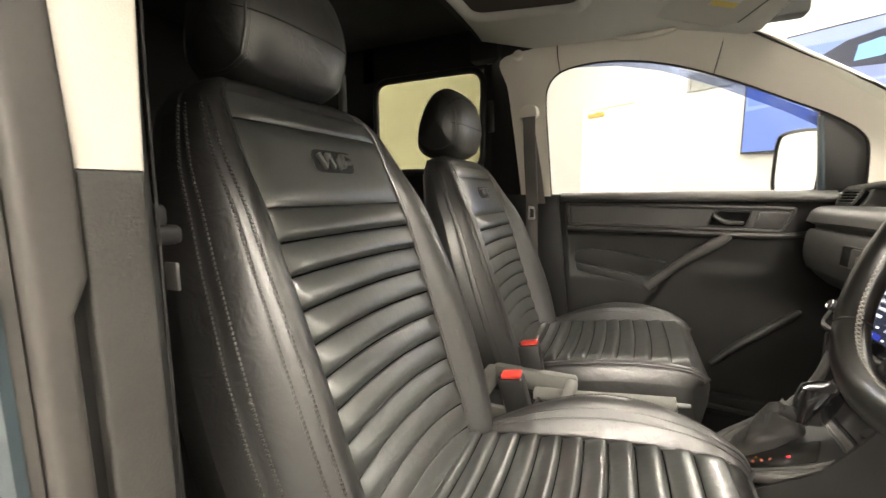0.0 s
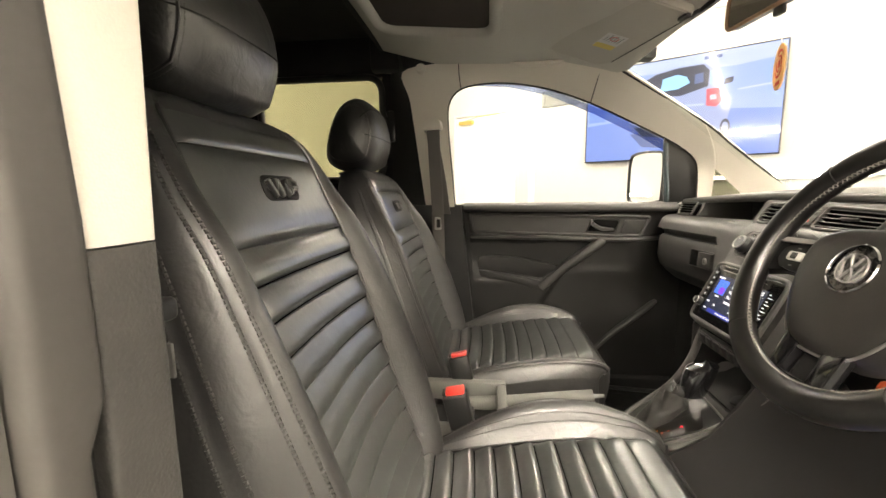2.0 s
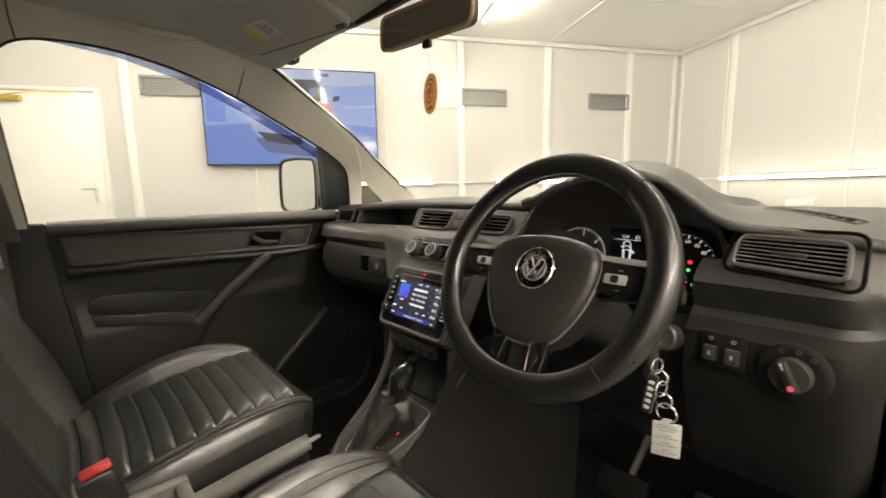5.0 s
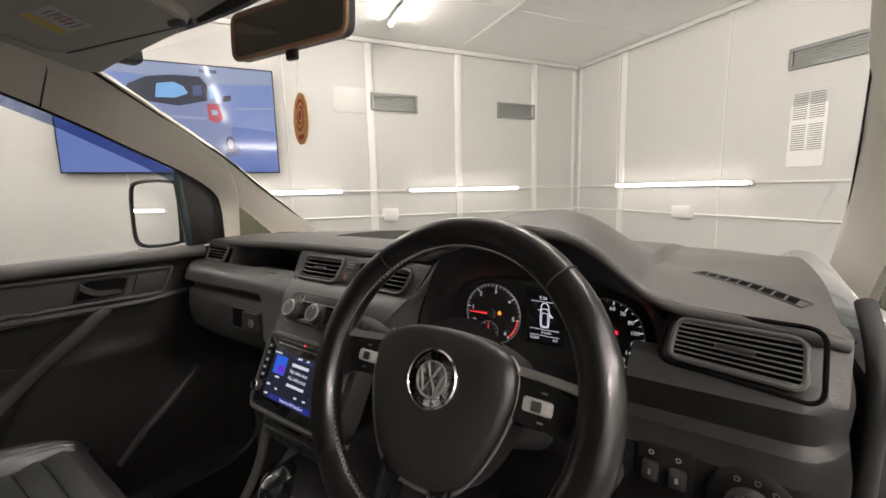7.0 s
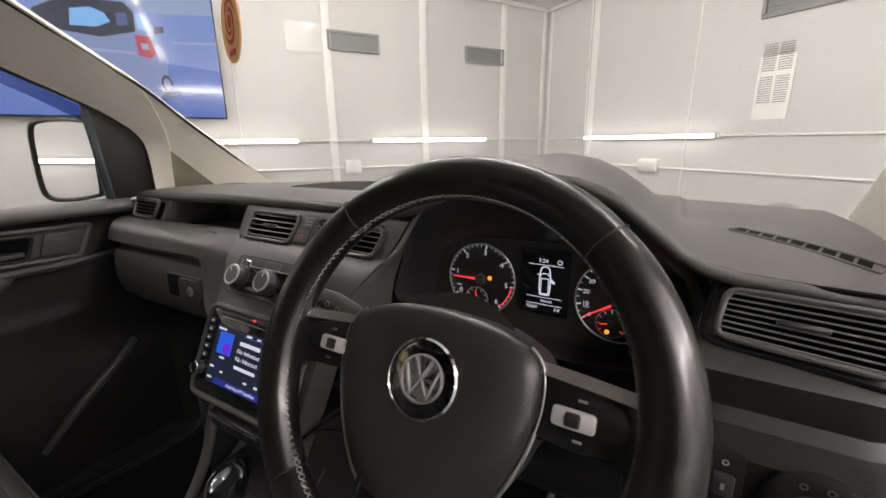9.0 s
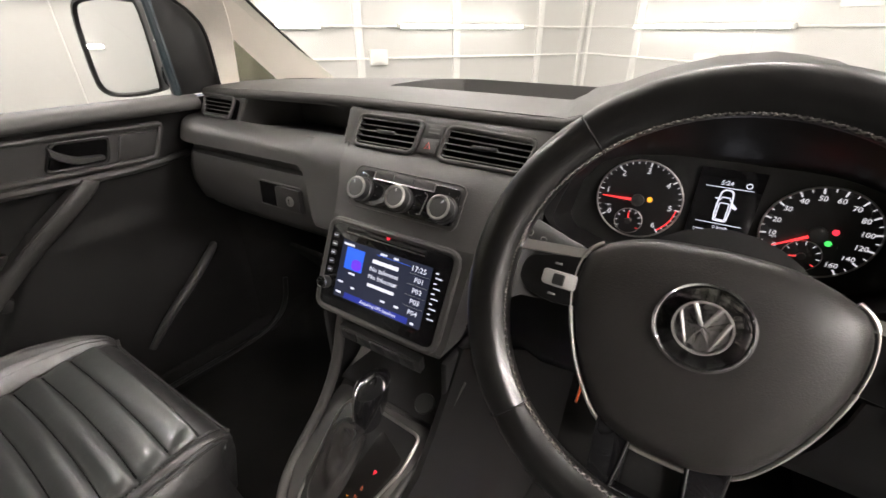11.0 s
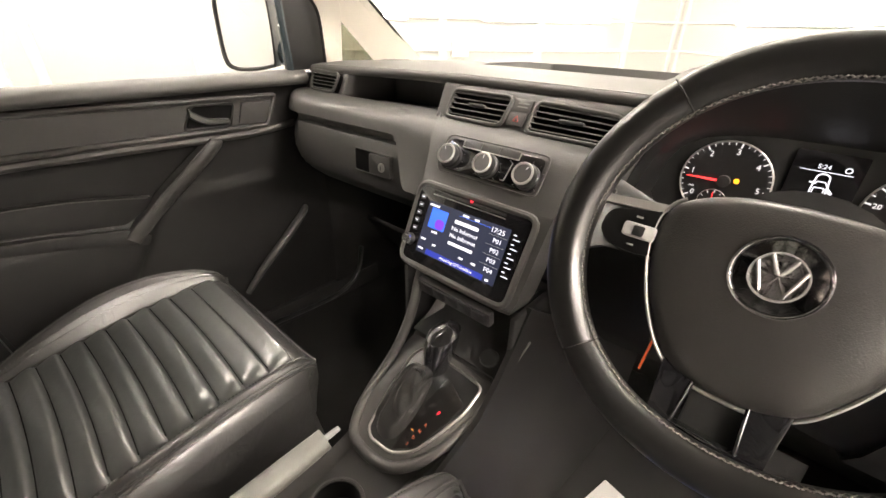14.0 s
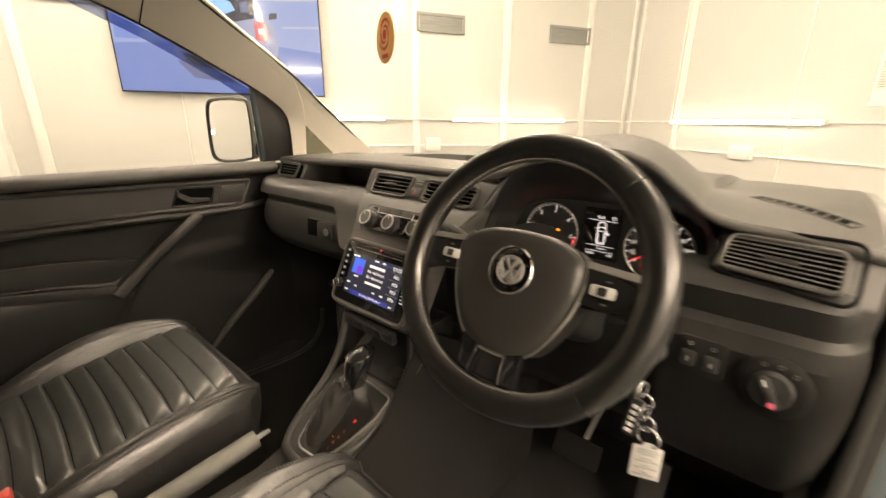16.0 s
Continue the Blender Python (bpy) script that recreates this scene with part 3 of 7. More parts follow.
FWD = Vector((0, 0.95, 0.31))


def back_front(z, x, inner):
    """How far the backrest's front stands out at height z and x off its middle, without the ribs."""
    w, p, b = ease_at(z, BACK_Z, BACK_W), ease_at(z, BACK_Z, BACK_P), ease_at(z, BACK_Z, BACK_B)
    if x * inner > 0 or (inner == 0 and x < 0):
        b *= 0.55 if inner else 0.8
    a = abs(x)
    if a <= p:
        return -0.004 * math.exp(-((p - a) / 0.006) ** 2) + 0.10 * b * (a / p) ** 3
    t = min((a - p) / (w - p), 1)
    return 0.10 * b + b * 0.95 * math.sin(math.pi * min(1, t ** 0.80)) - 0.05 * t ** 3 - 0.004 * math.exp(-((a - p) / 0.005) ** 2) - 0.0035 * (math.exp(-((t - 0.56) / 0.03) ** 2) + math.exp(-((t - 0.84) / 0.022) ** 2))


def seat_point(z, x, lift, inner):
    y = ease_at(z, BACK_Z, BACK_Y)
    return Vector((x, y, z)) + FWD * (back_front(z, x, inner) + lift)


def fold(f):
    """One padded rib, rising slowly and falling sharply: f runs from 0 to 1 across it."""
    if f < 0.08:
        return 0.30 * math.sin(0.5 * math.pi * f / 0.08)
    if f < 0.80:
        return 0.30 + 0.70 * math.sin(0.5 * math.pi * (f - 0.08) / 0.72) ** 1.1
    return max(0.0, 1 - ((f - 0.80) / 0.20) ** 2.6)


RIB = (0.0, 0.03, 0.07, 0.12, 0.28, 0.46, 0.64, 0.78, 0.85, 0.91, 0.955, 0.985)


def make_seat(x0, hz, drop, inner):
    s = thing("front_seat", (x0, -0.40, 0.40), "black leather front seat with stitched bolsters and ribbed panels", "car seat", "front seats")
    T = Matrix.Translation((x0, 0, 0))
    TB = Matrix.Translation((x0, 0, -drop))

    def back_point(z, x, lift=0.0):
        return seat_point(z, x, lift, inner)

    # backrest
    rows = []
    zs = sorted(set([round(v, 4) for v in np.linspace(0.60, 1.245, 60)] + list(BACK_Z)))
    for z in zs:
        w, p, t = (ease_at(z, BACK_Z, q) for q in (BACK_W, BACK_P, BACK_T))
        y = ease_at(z, BACK_Z, BACK_Y)
        xs = [-w * math.cos(math.pi * i / 150) for i in range(151)]
        ring = [back_point(z, x, -0.009 if abs(x) < p - 0.004 and z < 1.25 else 0.0) for x in xs]
        base = Vector((0, y, z))
        for i in range(1, 16):
            a = math.pi * i / 16
            cx, sy = math.cos(a), math.sin(a)
            ring.append(base + Vector((w * (abs(cx) ** 0.45) * (1 if cx > 0 else -1), 0, 0)) + FWD * (-0.05 - (t - 0.05 if t > 0.05 else 0) * sy ** 0.5))
        rows.append(ring)
    back = part("backrest", moved(loft(rows), TB), LEATHER, s, angle=60)
    # ribbed and plain panels of the backrest's front
    pz0, pz1 = 0.665, 1.102
    n = 11
    grid, under = [], []
    steps = sorted([k + 1 - f for k in range(n) for f in RIB] + [0])
    for g in steps:
        row, low_ = [], []
        for j in range(31):
            u = -1 + 2 * j / 30
            z0 = pz0 + (pz1 - pz0) * g / n
            z = z0 - 0.020 * u * u * (1.10 - z0) / 0.4
            x = u * (ease_at(z, BACK_Z, BACK_P) - 0.002)
            row.append(back_point(z, x, 0.0010 + 0.0135 * fold(1 - (g % 1.0) if g % 1.0 > 1e-6 else 0) * (1 - abs(u) ** 8)))
            low_.append(back_point(z, x, -0.006))
        grid.append(row)
        under.append(low_)
    part("ribbed_panel", moved(thicken(grid, 0, under), TB), LEATHER2, back, "ribbed padded leather panel", angle=150)
    # seam line in each groove, wide and black to add the groove's shade
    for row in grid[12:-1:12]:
        part("groove_seam_shade", moved(tube([p + FWD * 0.0008 for p in row[1:-1]], 0.0021, 6), TB), HOLESHADE, back)
    grid = []
    for i in range(25):
        z = 1.104 + (1.212 - 1.104) * i / 24
        p = ease_at(z, BACK_Z, BACK_P) - 0.002
        grid.append([back_point(z, -p + 2 * p * j / 24, 0.001 + 0.006 * (1 - abs(2 * i / 24 - 1) ** 6) * (1 - abs(2 * j / 24 - 1) ** 8)) for j in range(25)])
    part("plain_panel", moved(thicken(grid, -0.004), TB), LEATHER2, back, "smooth leather panel with an embossed badge", angle=70)
    grid = []
    for i in range(13):
        z = 1.214 + (1.248 - 1.214) * i / 12
        p = ease_at(z, BACK_Z, BACK_P) - 0.004
        grid.append([back_point(z, -p + 2 * p * j / 24, 0.001 + 0.004 * (1 - abs(2 * i / 12 - 1) ** 4) * (1 - abs(2 * j / 24 - 1) ** 8)) for j in range(25)])
    part("top_panel", moved(thicken(grid, -0.004), TB), LEATHER2, back, angle=70)
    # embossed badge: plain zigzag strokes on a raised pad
    bz = 1.166
    bm = plane_pose(back_point(bz, 0, 0.0068), (-1, 0, 0), (0, -0.32, 0.95))
    bm = TB @ bm
    pad = part("badge", plate(bm, 0.092, 0.036, 0.0016, 0.014, 0.0005), MATTEBLACK, back, "embossed black rubber badge")
    for k, pts in enumerate(([(-0.036, 0.010), (-0.026, -0.010), (-0.016, 0.010)], [(-0.014, 0.010), (-0.008, -0.010), (0.0, 0.006), (0.008, -0.010), (0.014, 0.010)], [(0.018, -0.010), (0.018, 0.010), (0.034, 0.008), (0.034, -0.001), (0.02, -0.002)])):
        part("bar", moved(tube([(x, y, 0.0045) for x, y in pts], 0.0046, 8), bm), LEATHER2, pad)
    # piping along the panel seams and double stitching along the bolsters
    for e in (-1, 1):
        seam = [back_point(z, e * ease_at(z, BACK_Z, BACK_P), 0.004) for z in np.linspace(0.66, 1.25, 40)]
        part("piping", moved(tube(seam, 0.0028, 6), TB), LEATHER, back)
        for off in (0.51, 0.61, 0.805, 0.875):
            dash = []
            zz = np.linspace(0.68, 1.235, 112)
            for a, b in zip(zz[:-1], zz[1:]):
                pts = []
                for z in (a, a + (b - a) * 0.62):
                    w, p = ease_at(z, BACK_Z, BACK_W), ease_at(z, BACK_Z, BACK_P)
                    pts.append(back_point(z, e * (p + (w - p) * off), 0.0004))
                dash.append(tube(pts, 0.0019, 6))
            tagged(part("stitching", moved(join(*dash), TB), THREAD, back), "grey thread stitches", kind="stuff")
    # cushion
    cy = (-0.56, -0.50, -0.40, -0.31, -0.225, -0.160, -0.130, -0.112, -0.101, -0.097, -0.100, -0.108)
    cz = (0.655, 0.668, 0.684, 0.697, 0.708, 0.714, 0.713, 0.706, 0.690, 0.660, 0.62, 0.575)
    cb = (0.0, 0.014, 0.042, 0.056, 0.050, 0.032, 0.020, 0.014, 0.009, 0.004, 0.0, 0.0)
    cw = (0.220, 0.228, 0.236, 0.238, 0.234, 0.226, 0.219, 0.213, 0.206, 0.199, 0.194, 0.192)
    PH = 0.180

    def top(k, x):
        w, b = ease_at(k, range(12), cw), ease_at(k, range(12), cb)
        if x * inner > 0:
            b *= 0.45
        elif inner == 0 and x < 0:
            b *= 1.2
        a = abs(x)
        if a <= PH:
            return 0.10 * b * (a / PH) ** 3 - 0.004 * math.exp(-((PH - a) / 0.006) ** 2)
        t = min((a - PH) / (w - PH), 1)
        return 0.10 * b + b * math.sin(math.pi * min(1, t ** 0.8) * 0.78) - 0.038 * t ** 4 - 0.004 * math.exp(-((a - PH) / 0.005) ** 2)

    def cpt(k, x, lift=0.0):
        y, z = ease_at(k, range(12), cy), ease_at(k, range(12), cz)
        y2, z2 = ease_at(min(k + 0.3, 11), range(12), cy), ease_at(min(k + 0.3, 11), range(12), cz)
        y1, z1 = ease_at(max(k - 0.3, 0), range(12), cy), ease_at(max(k - 0.3, 0), range(12), cz)
        nrm = Vector((0, -(z2 - z1), y2 - y1)).normalized()
        return Vector((x, y, z)) + nrm * (top(k, x) + lift)

    rows = []
    for i in range(67):
        k = 11 * i / 66
        w = ease_at(k, range(12), cw)
        ring = [cpt(k, x, -0.009 if abs(x) < PH - 0.004 and 0.5 < k < 6 else 0.0) for x in [-w * math.cos(math.pi * j / 40) for j in range(41)]]
        y = ease_at(k, range(12), cy)
        for j in range(9):
            ring.append(Vector((w * (1 - 2 * j / 8) * 0.99, y - 0.01, 0.50)))
        rows.append(ring)
    cush = part("cushion", moved(loft(rows), T), LEATHER, s, angle=60)
    grid, under = [], []
    n = 11
    edges = [-0.540, -0.504, -0.468, -0.432, -0.397, -0.361, -0.325, -0.288, -0.250, -0.211, -0.170, -0.127]
    steps = [k + f for k in range(n) for f in RIB] + [n]
    for g in steps:
        row, low_ = [], []
        for j in range(31):
            u = -1 + 2 * j / 30
            y = lerp_at(g, range(12), edges) - 0.006 * u * u
            k = lerp_at(y, cy[:10], range(10))
            row.append(cpt(k, u * (PH - 0.002), 0.0010 + 0.0145 * fold(g % 1.0) * (1 - abs(u) ** 16)))
            low_.append(cpt(k, u * (PH - 0.002), -0.006))
        grid.append(row)
        under.append(low_)
    part("ribbed_panel", moved(thicken(grid, 0, under), T), LEATHER2, cush, "ribbed padded leather panel", angle=150)
    # seam lines again, blackened for shade between the cushion ribs
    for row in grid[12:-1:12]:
        part("groove_seam_shade", moved(tube([p + Vector((0, 0, 0.0008)) for p in row[1:-1]], 0.0021, 6), T), HOLESHADE, cush)
    for e in (-1, 1):
        part("piping", moved(tube([cpt(k, e * PH, 0.004) for k in np.linspace(0.3, 8.5, 40)], 0.0028, 6), T), LEATHER, cush)
        for off in (0.14, 0.24, 0.60, 0.74):
            dash = []
            kk = np.linspace(0.8, 7.6, 100)
            for a, b in zip(kk[:-1], kk[1:]):
                dash.append(tube([cpt(k, e * (PH + (ease_at(k, range(12), cw) - PH) * off), 0.0008) for k in (a, a + 0.6 * (b - a))], 0.0014, 6))
            tagged(part("stitching", moved(join(*dash), T), THREAD, cush), "grey thread stitches", kind="stuff")
        part("seam", moved(tube([cpt(k, e * (PH + (ease_at(k, range(12), cw) - PH) * 0.67), -0.0002) for k in np.linspace(0.8, 7.6, 50)], 0.0032, 8), T), LEATHER, cush)
    part("front_piping", moved(tube([cpt(7.7, x, 0.003) for x in np.linspace(-0.205, 0.205, 24)], 0.0028, 6), T), LEATHER, cush)
    # base
    part("seat_base", moved(rbox((0, -0.335, 0.445), (0.43, 0.42, 0.13), 0.02), T), BLACKP, s)
    for e in (-1, 1):
        part("seat_rail", moved(rbox((e * 0.19, -0.30, 0.372), (0.04, 0.55, 0.03), 0.005), T), BLACKP, s)
        part("side_shield", moved(rbox((e * 0.243, -0.42, 0.50), (0.022, 0.30, 0.11), 0.009, 3), T), BLACKP, s)
        part("headrest_post", moved(tube([(e * 0.06, -0.790, 1.20), (e * 0.06, -0.80, 1.30)], 0.006, 10), T), SATIN, s, "steel headrest post")
    # headrest: a rounded wedge, deeper at its foot, with stitched seams
    HR = [(0.056, -0.088), (0.074, -0.030), (0.070, 0.030), (0.048, 0.078), (0.008, 0.102), (-0.038, 0.080), (-0.070, 0.025), (-0.088, -0.040), (-0.084, -0.082), (-0.045, -0.104), (0.012, -0.106)]
    sec_ = smooth_line([(0, a, b) for a, b in HR + HR[:1]], 4)[:-1]
    cyh, czh = -0.800, 1.352 + hz

    def hsc(u):
        return max((1 - abs(u) ** 4.0) ** 0.42 if abs(u) < 1 else 0.0, 0.06)

    rows = []
    for i in range(29):
        u = -1 + 2 * i / 28
        rows.append([Vector((0.122 * u, cyh + q.y * hsc(u), czh + q.z * hsc(u))) for q in sec_])
    hr = part("headrest", moved(loft(rows), T), LEATHER, s, angle=60)
    for idx in (5, 11):
        part("seam", moved(tube([Vector((0.122 * u, cyh + sec_[idx].y * hsc(u), czh + sec_[idx].z * hsc(u))) for u in np.linspace(-0.93, 0.93, 25)], 0.0013, 5), T), MATTEBLACK, hr)
    for e in (-0.84, 0.84):
        line = [Vector((0.122 * e, cyh + q.y * hsc(e), czh + q.z * hsc(e))) for q in sec_]
        part("piping", moved(tube(line, 0.0022, 5, closed=True), T), LEATHER, hr)
        dash = []
        for q0, q1 in zip(sec_, sec_[1:] + sec_[:1]):
            for a0, a1 in ((0.05, 0.40), (0.55, 0.90)):
                e2 = e * 0.955
                pts = [Vector((0.122 * e2, cyh + (q0.y + (q1.y - q0.y) * k) * hsc(e2) * 1.004, czh + (q0.z + (q1.z - q0.z) * k) * hsc(e2) * 1.004)) for k in (a0, a1)]
                dash.append(tube(pts, 0.0009, 4))
        tagged(part("stitching", moved(join(*dash), T), THREAD, hr), "grey thread stitches", kind="stuff")
    return s


make_seat(XD, 0.020, 0.0, 0)
make_seat(XP, -0.022, 0.048, 1)


def buckle(c, lean):
    b = thing("belt_buckle", c, "black belt buckle with a red release button", "belt buckle", "belt buckles")
    m = Matrix.Translation(c) @ pose(0, 0, 0, lean[0], lean[1], lean[2])
    part("body", moved(rbox((0, 0, -0.045), (0.030, 0.052, 0.085), 0.006, 3), m), BLACKP, b)
    part("button", moved(rbox((0, 0.003, 0.002), (0.024, 0.040, 0.010), 0.003), m), RED, b, "bright red release button")
    part("slot", moved(rbox((0, -0.021, 0.0008), (0.020, 0.006, 0.004), 0.001), m), MATTEBLACK, b)
    part("stem", moved(tube([(0, 0, -0.085), (0, -0.03, -0.17), (0, -0.05, -0.26)], 0.008, 8, flat=2.0), m), BLACKP, b)


buckle((0.108, -0.484, 0.752), (12, 8, 0))
buckle((-0.084, -0.490, 0.752), (12, -6, 0))

# ---- dashboard ----
dash = thing("dashboard", (0.0, 0.35, 0.62), "dark grey moulded plastic dashboard with open shelves", "dashboard")


HOOD_X = (0.215, 0.245, 0.27, 0.30, 0.35, 0.40, 0.45, 0.48, 0.50, 0.525, 0.55, 0.575, 0.60, 0.65, 0.70, 0.74)
HOOD_Z = (1.160, 1.168, 1.180, 1.193, 1.207, 1.213, 1.208, 1.198, 1.186, 1.166, 1.146, 1.133, 1.128, 1.125, 1.120, 1.113)


def base_z(x, y):
    """Height of the dashboard's top without the hood."""
    if x > 0.545:
        return 1.143 - 0.020 * max(0, (0.36 - y) / 0.145) ** 2 - 0.03 * max(0, (y - 0.4) / 0.45) ** 2
    z = 1.163 - 0.012 * max(0, (0.36 - y) / 0.11) ** 2 if y < 0.36 else 1.163 - 0.045 * ((y - 0.36) / 0.45) ** 2
    return z - (0.028 * max(0, (-x - 0.10) / 0.55) ** 1.2 if x < 0 else 0.010 * max(0, (x - 0.45) / 0.25) ** 1.5)


def pad_z(x, y):
    """Height of the dashboard's top: a low mound over the instruments that runs out into the brow above the driver's vent."""
    z = base_z(x, y)
    if x <= HOOD_X[0]:
        return z
    w = min(1, max(0, (x - 0.42) / 0.12))
    t = min(1, max(0, (y - 0.27 + 0.055 * w) / (0.40 - 0.20 * w)))
    t2 = t * t * (3 - 2 * t)
    front = float(np.interp(x, HOOD_X, HOOD_Z))
    return z + (front - base_z(x, 0.215)) * (1 - t2)


def lead_y(x):
    if x > 0.215:
        return 0.212
    return 0.250 + 0.035 * max(0, (-x - 0.1) / 0.55)


TRAY = (-0.140, 0.187, 0.331, 0.595)
xs = sorted(list(np.linspace(-0.69, 0.73, 48)) + [0.2149, 0.2151] + list(np.linspace(0.23, 0.72, 50)) + [TRAY[0] - 0.002, TRAY[0] + 0.002, TRAY[1] - 0.002, TRAY[1] + 0.002])
ts = sorted(list(np.linspace(0, 1, 26)))
rows = []
for x in xs:
    y0, y1 = lead_y(x), 0.86 - 0.55 * abs(x / 0.73) ** 3 * 0.55
    ys = sorted([y0 + (y1 - y0) * t for t in ts] + [TRAY[2] - 0.002, TRAY[2] + 0.002, TRAY[3] - 0.002, TRAY[3] + 0.002])
    row = []
    for y in ys:
        z = pad_z(x, y)
        if TRAY[0] < x < TRAY[1] and TRAY[2] < y < TRAY[3]:
            z = 1.118 - 0.02 * (y - TRAY[2])
        row.append(Vector((x, y, z)))
    rows.append(row)
pad = part("top_pad", thicken(rows, -0.012), DASH, dash, angle=35)
part("tray_mat", rbox(((TRAY[0] + TRAY[1]) / 2, 0.463, 1.117), (TRAY[1] - TRAY[0] - 0.02, 0.24, 0.003), 0.001), MATTEBLACK, pad)
# rolled front edge of the pad
part("front_edge", tube(smooth_line([(x, lead_y(x) + 0.004, pad_z(x, lead_y(x)) - 0.0095) for x in np.linspace(-0.675, 0.212, 12)], 3), 0.0100, 10), DASH, dash)
part("hood_edge", tube([(x, lead_y(x) + 0.003, pad_z(x, lead_y(x)) - 0.0072) for x in np.linspace(0.2155, 0.735, 60)], 0.0074, 10), DASH, dash)
# windscreen demister slots at the far corner
for x in np.linspace(-0.60, -0.50, 9):
    part("demister_slot", rbox((x, 0.47, pad_z(x, 0.47) + 0.0005), (0.005, 0.010, 0.0016), 0.0005), MATTEBLACK, pad)

# open shelf in front of the passenger
part("shelf_back", rbox((-0.37, 0.405, 1.09), (0.46, 0.012, 0.09), 0.003), DASHLOW, dash)
part("shelf_floor", shell([(-0.60, 0.235, 1.058), (-0.36, 0.225, 1.062), (-0.15, 0.225, 1.066)], [(-0.60, 0.42, 1.050), (-0.36, 0.42, 1.05), (-0.15, 0.42, 1.055)], -0.008), DASHLOW, dash)
part("shelf_side", prism([(-0.165, 0.222, 1.072), (-0.165, 0.41, 1.05), (-0.165, 0.41, 1.14), (-0.165, 0.285, 1.14), (-0.165, 0.255, 1.132)], (0.012, 0, 0), 0.003), DASHLOW, dash)
part("shelf_side", prism([(-0.496, 0.240, 1.060), (-0.470, 0.405, 1.05), (-0.470, 0.405, 1.135), (-0.490, 0.285, 1.135)], (-0.012, 0, 0), 0.003), DASHLOW, dash)

# passenger's lower dash with the rounded lip under the shelf
sec = [(0.245, 1.058), (0.230, 1.058), (0.222, 1.054), (0.216, 1.048), (0.214, 1.040), (0.213, 1.032), (0.209, 1.022), (0.212, 1.012), (0.208, 1.002), (0.198, 0.990), (0.191, 0.965), (0.190, 0.940), (0.198, 0.915), (0.218, 0.89), (0.245, 0.868), (0.30, 0.85), (0.40, 0.84)]
lid_sec = [(0.202, 1.010), (0.189, 1.008), (0.185, 1.000), (0.1825, 0.980), (0.1805, 0.955), (0.183, 0.930), (0.192, 0.905)]
lip = []
for x in np.linspace(-0.685, -0.085, 28):
    dz = 0.014 * ((x + 0.685) / 0.6) ** 2 - 0.006
    curl = 0.03 * max(0, (-x - 0.58) / 0.1) ** 2
    lip.append([Vector((x, y + curl, z + dz)) for y, z in sec])
part("glovebox_panel", thicken(lip, -0.008), GLOVE, dash, angle=50)
gb = part("glovebox_lid", thicken([[Vector((x, y, z - 0.002 + 0.010 * ((x + 0.685) / 0.6) ** 2)) for y, z in lid_sec] for x in np.linspace(-0.60, -0.184, 20)], -0.004), GLOVE, dash, "dark grey glovebox lid with recessed latch")
LIP_Z, LIP_Y = (0.925, 0.945, 0.98, 1.02, 1.044, 1.056, 1.065, 1.069), (0.150, 0.158, 0.174, 0.189, 0.1955, 0.199, 0.208, 0.226)


def lip_foot(x):
    """Lower edge of the lip: level, then turning down beside the centre fascia."""
    t = min(1, max(0, (x + 0.245) / 0.075))
    return 1.026 - 0.092 * t * t * (3 - 2 * t) + 0.010 * (x + 0.685) / 0.6


rows = []
for x in list(np.linspace(-0.685, -0.25, 20)) + list(np.linspace(-0.245, -0.112, 24)):
    z1 = 1.063 + 0.014 * ((x + 0.685) / 0.6) ** 2
    curl = 0.03 * max(0, (-x - 0.58) / 0.1) ** 2
    rows.append([Vector((x, lerp_at(z1 + (lip_foot(x) - z1) * q / 12 + 0.006 * (1 - q / 12), LIP_Z, LIP_Y) + curl + (0.022 if q == 0 else 0), z1 + (lip_foot(x) - z1) * q / 12)) for q in range(13)])
part("shelf_lip", thicken(rows, -0.012), GLOVE, dash, angle=40)
part("lip_edge", tube([r[-1] + Vector((0, 0.005, 0.001)) for r in rows], 0.0055, 8), GLOVE, dash)
gm = plane_pose((-0.300, 0.1795, 0.967), (1, -0.0, 0.02), (0, 0.08, 0.99))
# solid plate; the recess's shade is only its black colour
part("latch_recess", plate(gm, 0.120, 0.046, 0.0035, 0.004), HOLESHADE, gb)
part("latch_rim", moved(tube([(*p[:2], 0.003) for p in rounded([(-0.061, -0.024, 0), (0.061, -0.024, 0), (0.061, 0.024, 0), (-0.061, 0.024, 0)], 0.005)], 0.0018, 6, closed=True), gm), GLOVE, gb)
part("latch", plate(gm, 0.066, 0.042, 0.010, 0.004, 0.002, (0.027, 0)), GLOVE, gb)
part("key_lock", lathe([(0.0001, 0.010), (0.0095, 0.010), (0.0095, 0.0125), (0.007, 0.0135), (0.0001, 0.0135)], gm @ Matrix.Translation((0.036, -0.002, 0)), 20), SATIN, gb, "round metal key lock")
part("key_slot", plate(gm @ Matrix.Translation((0.036, -0.002, 0.0135)), 0.002, 0.010, 0.0006, 0.0005, 0), MATTEBLACK, gb)


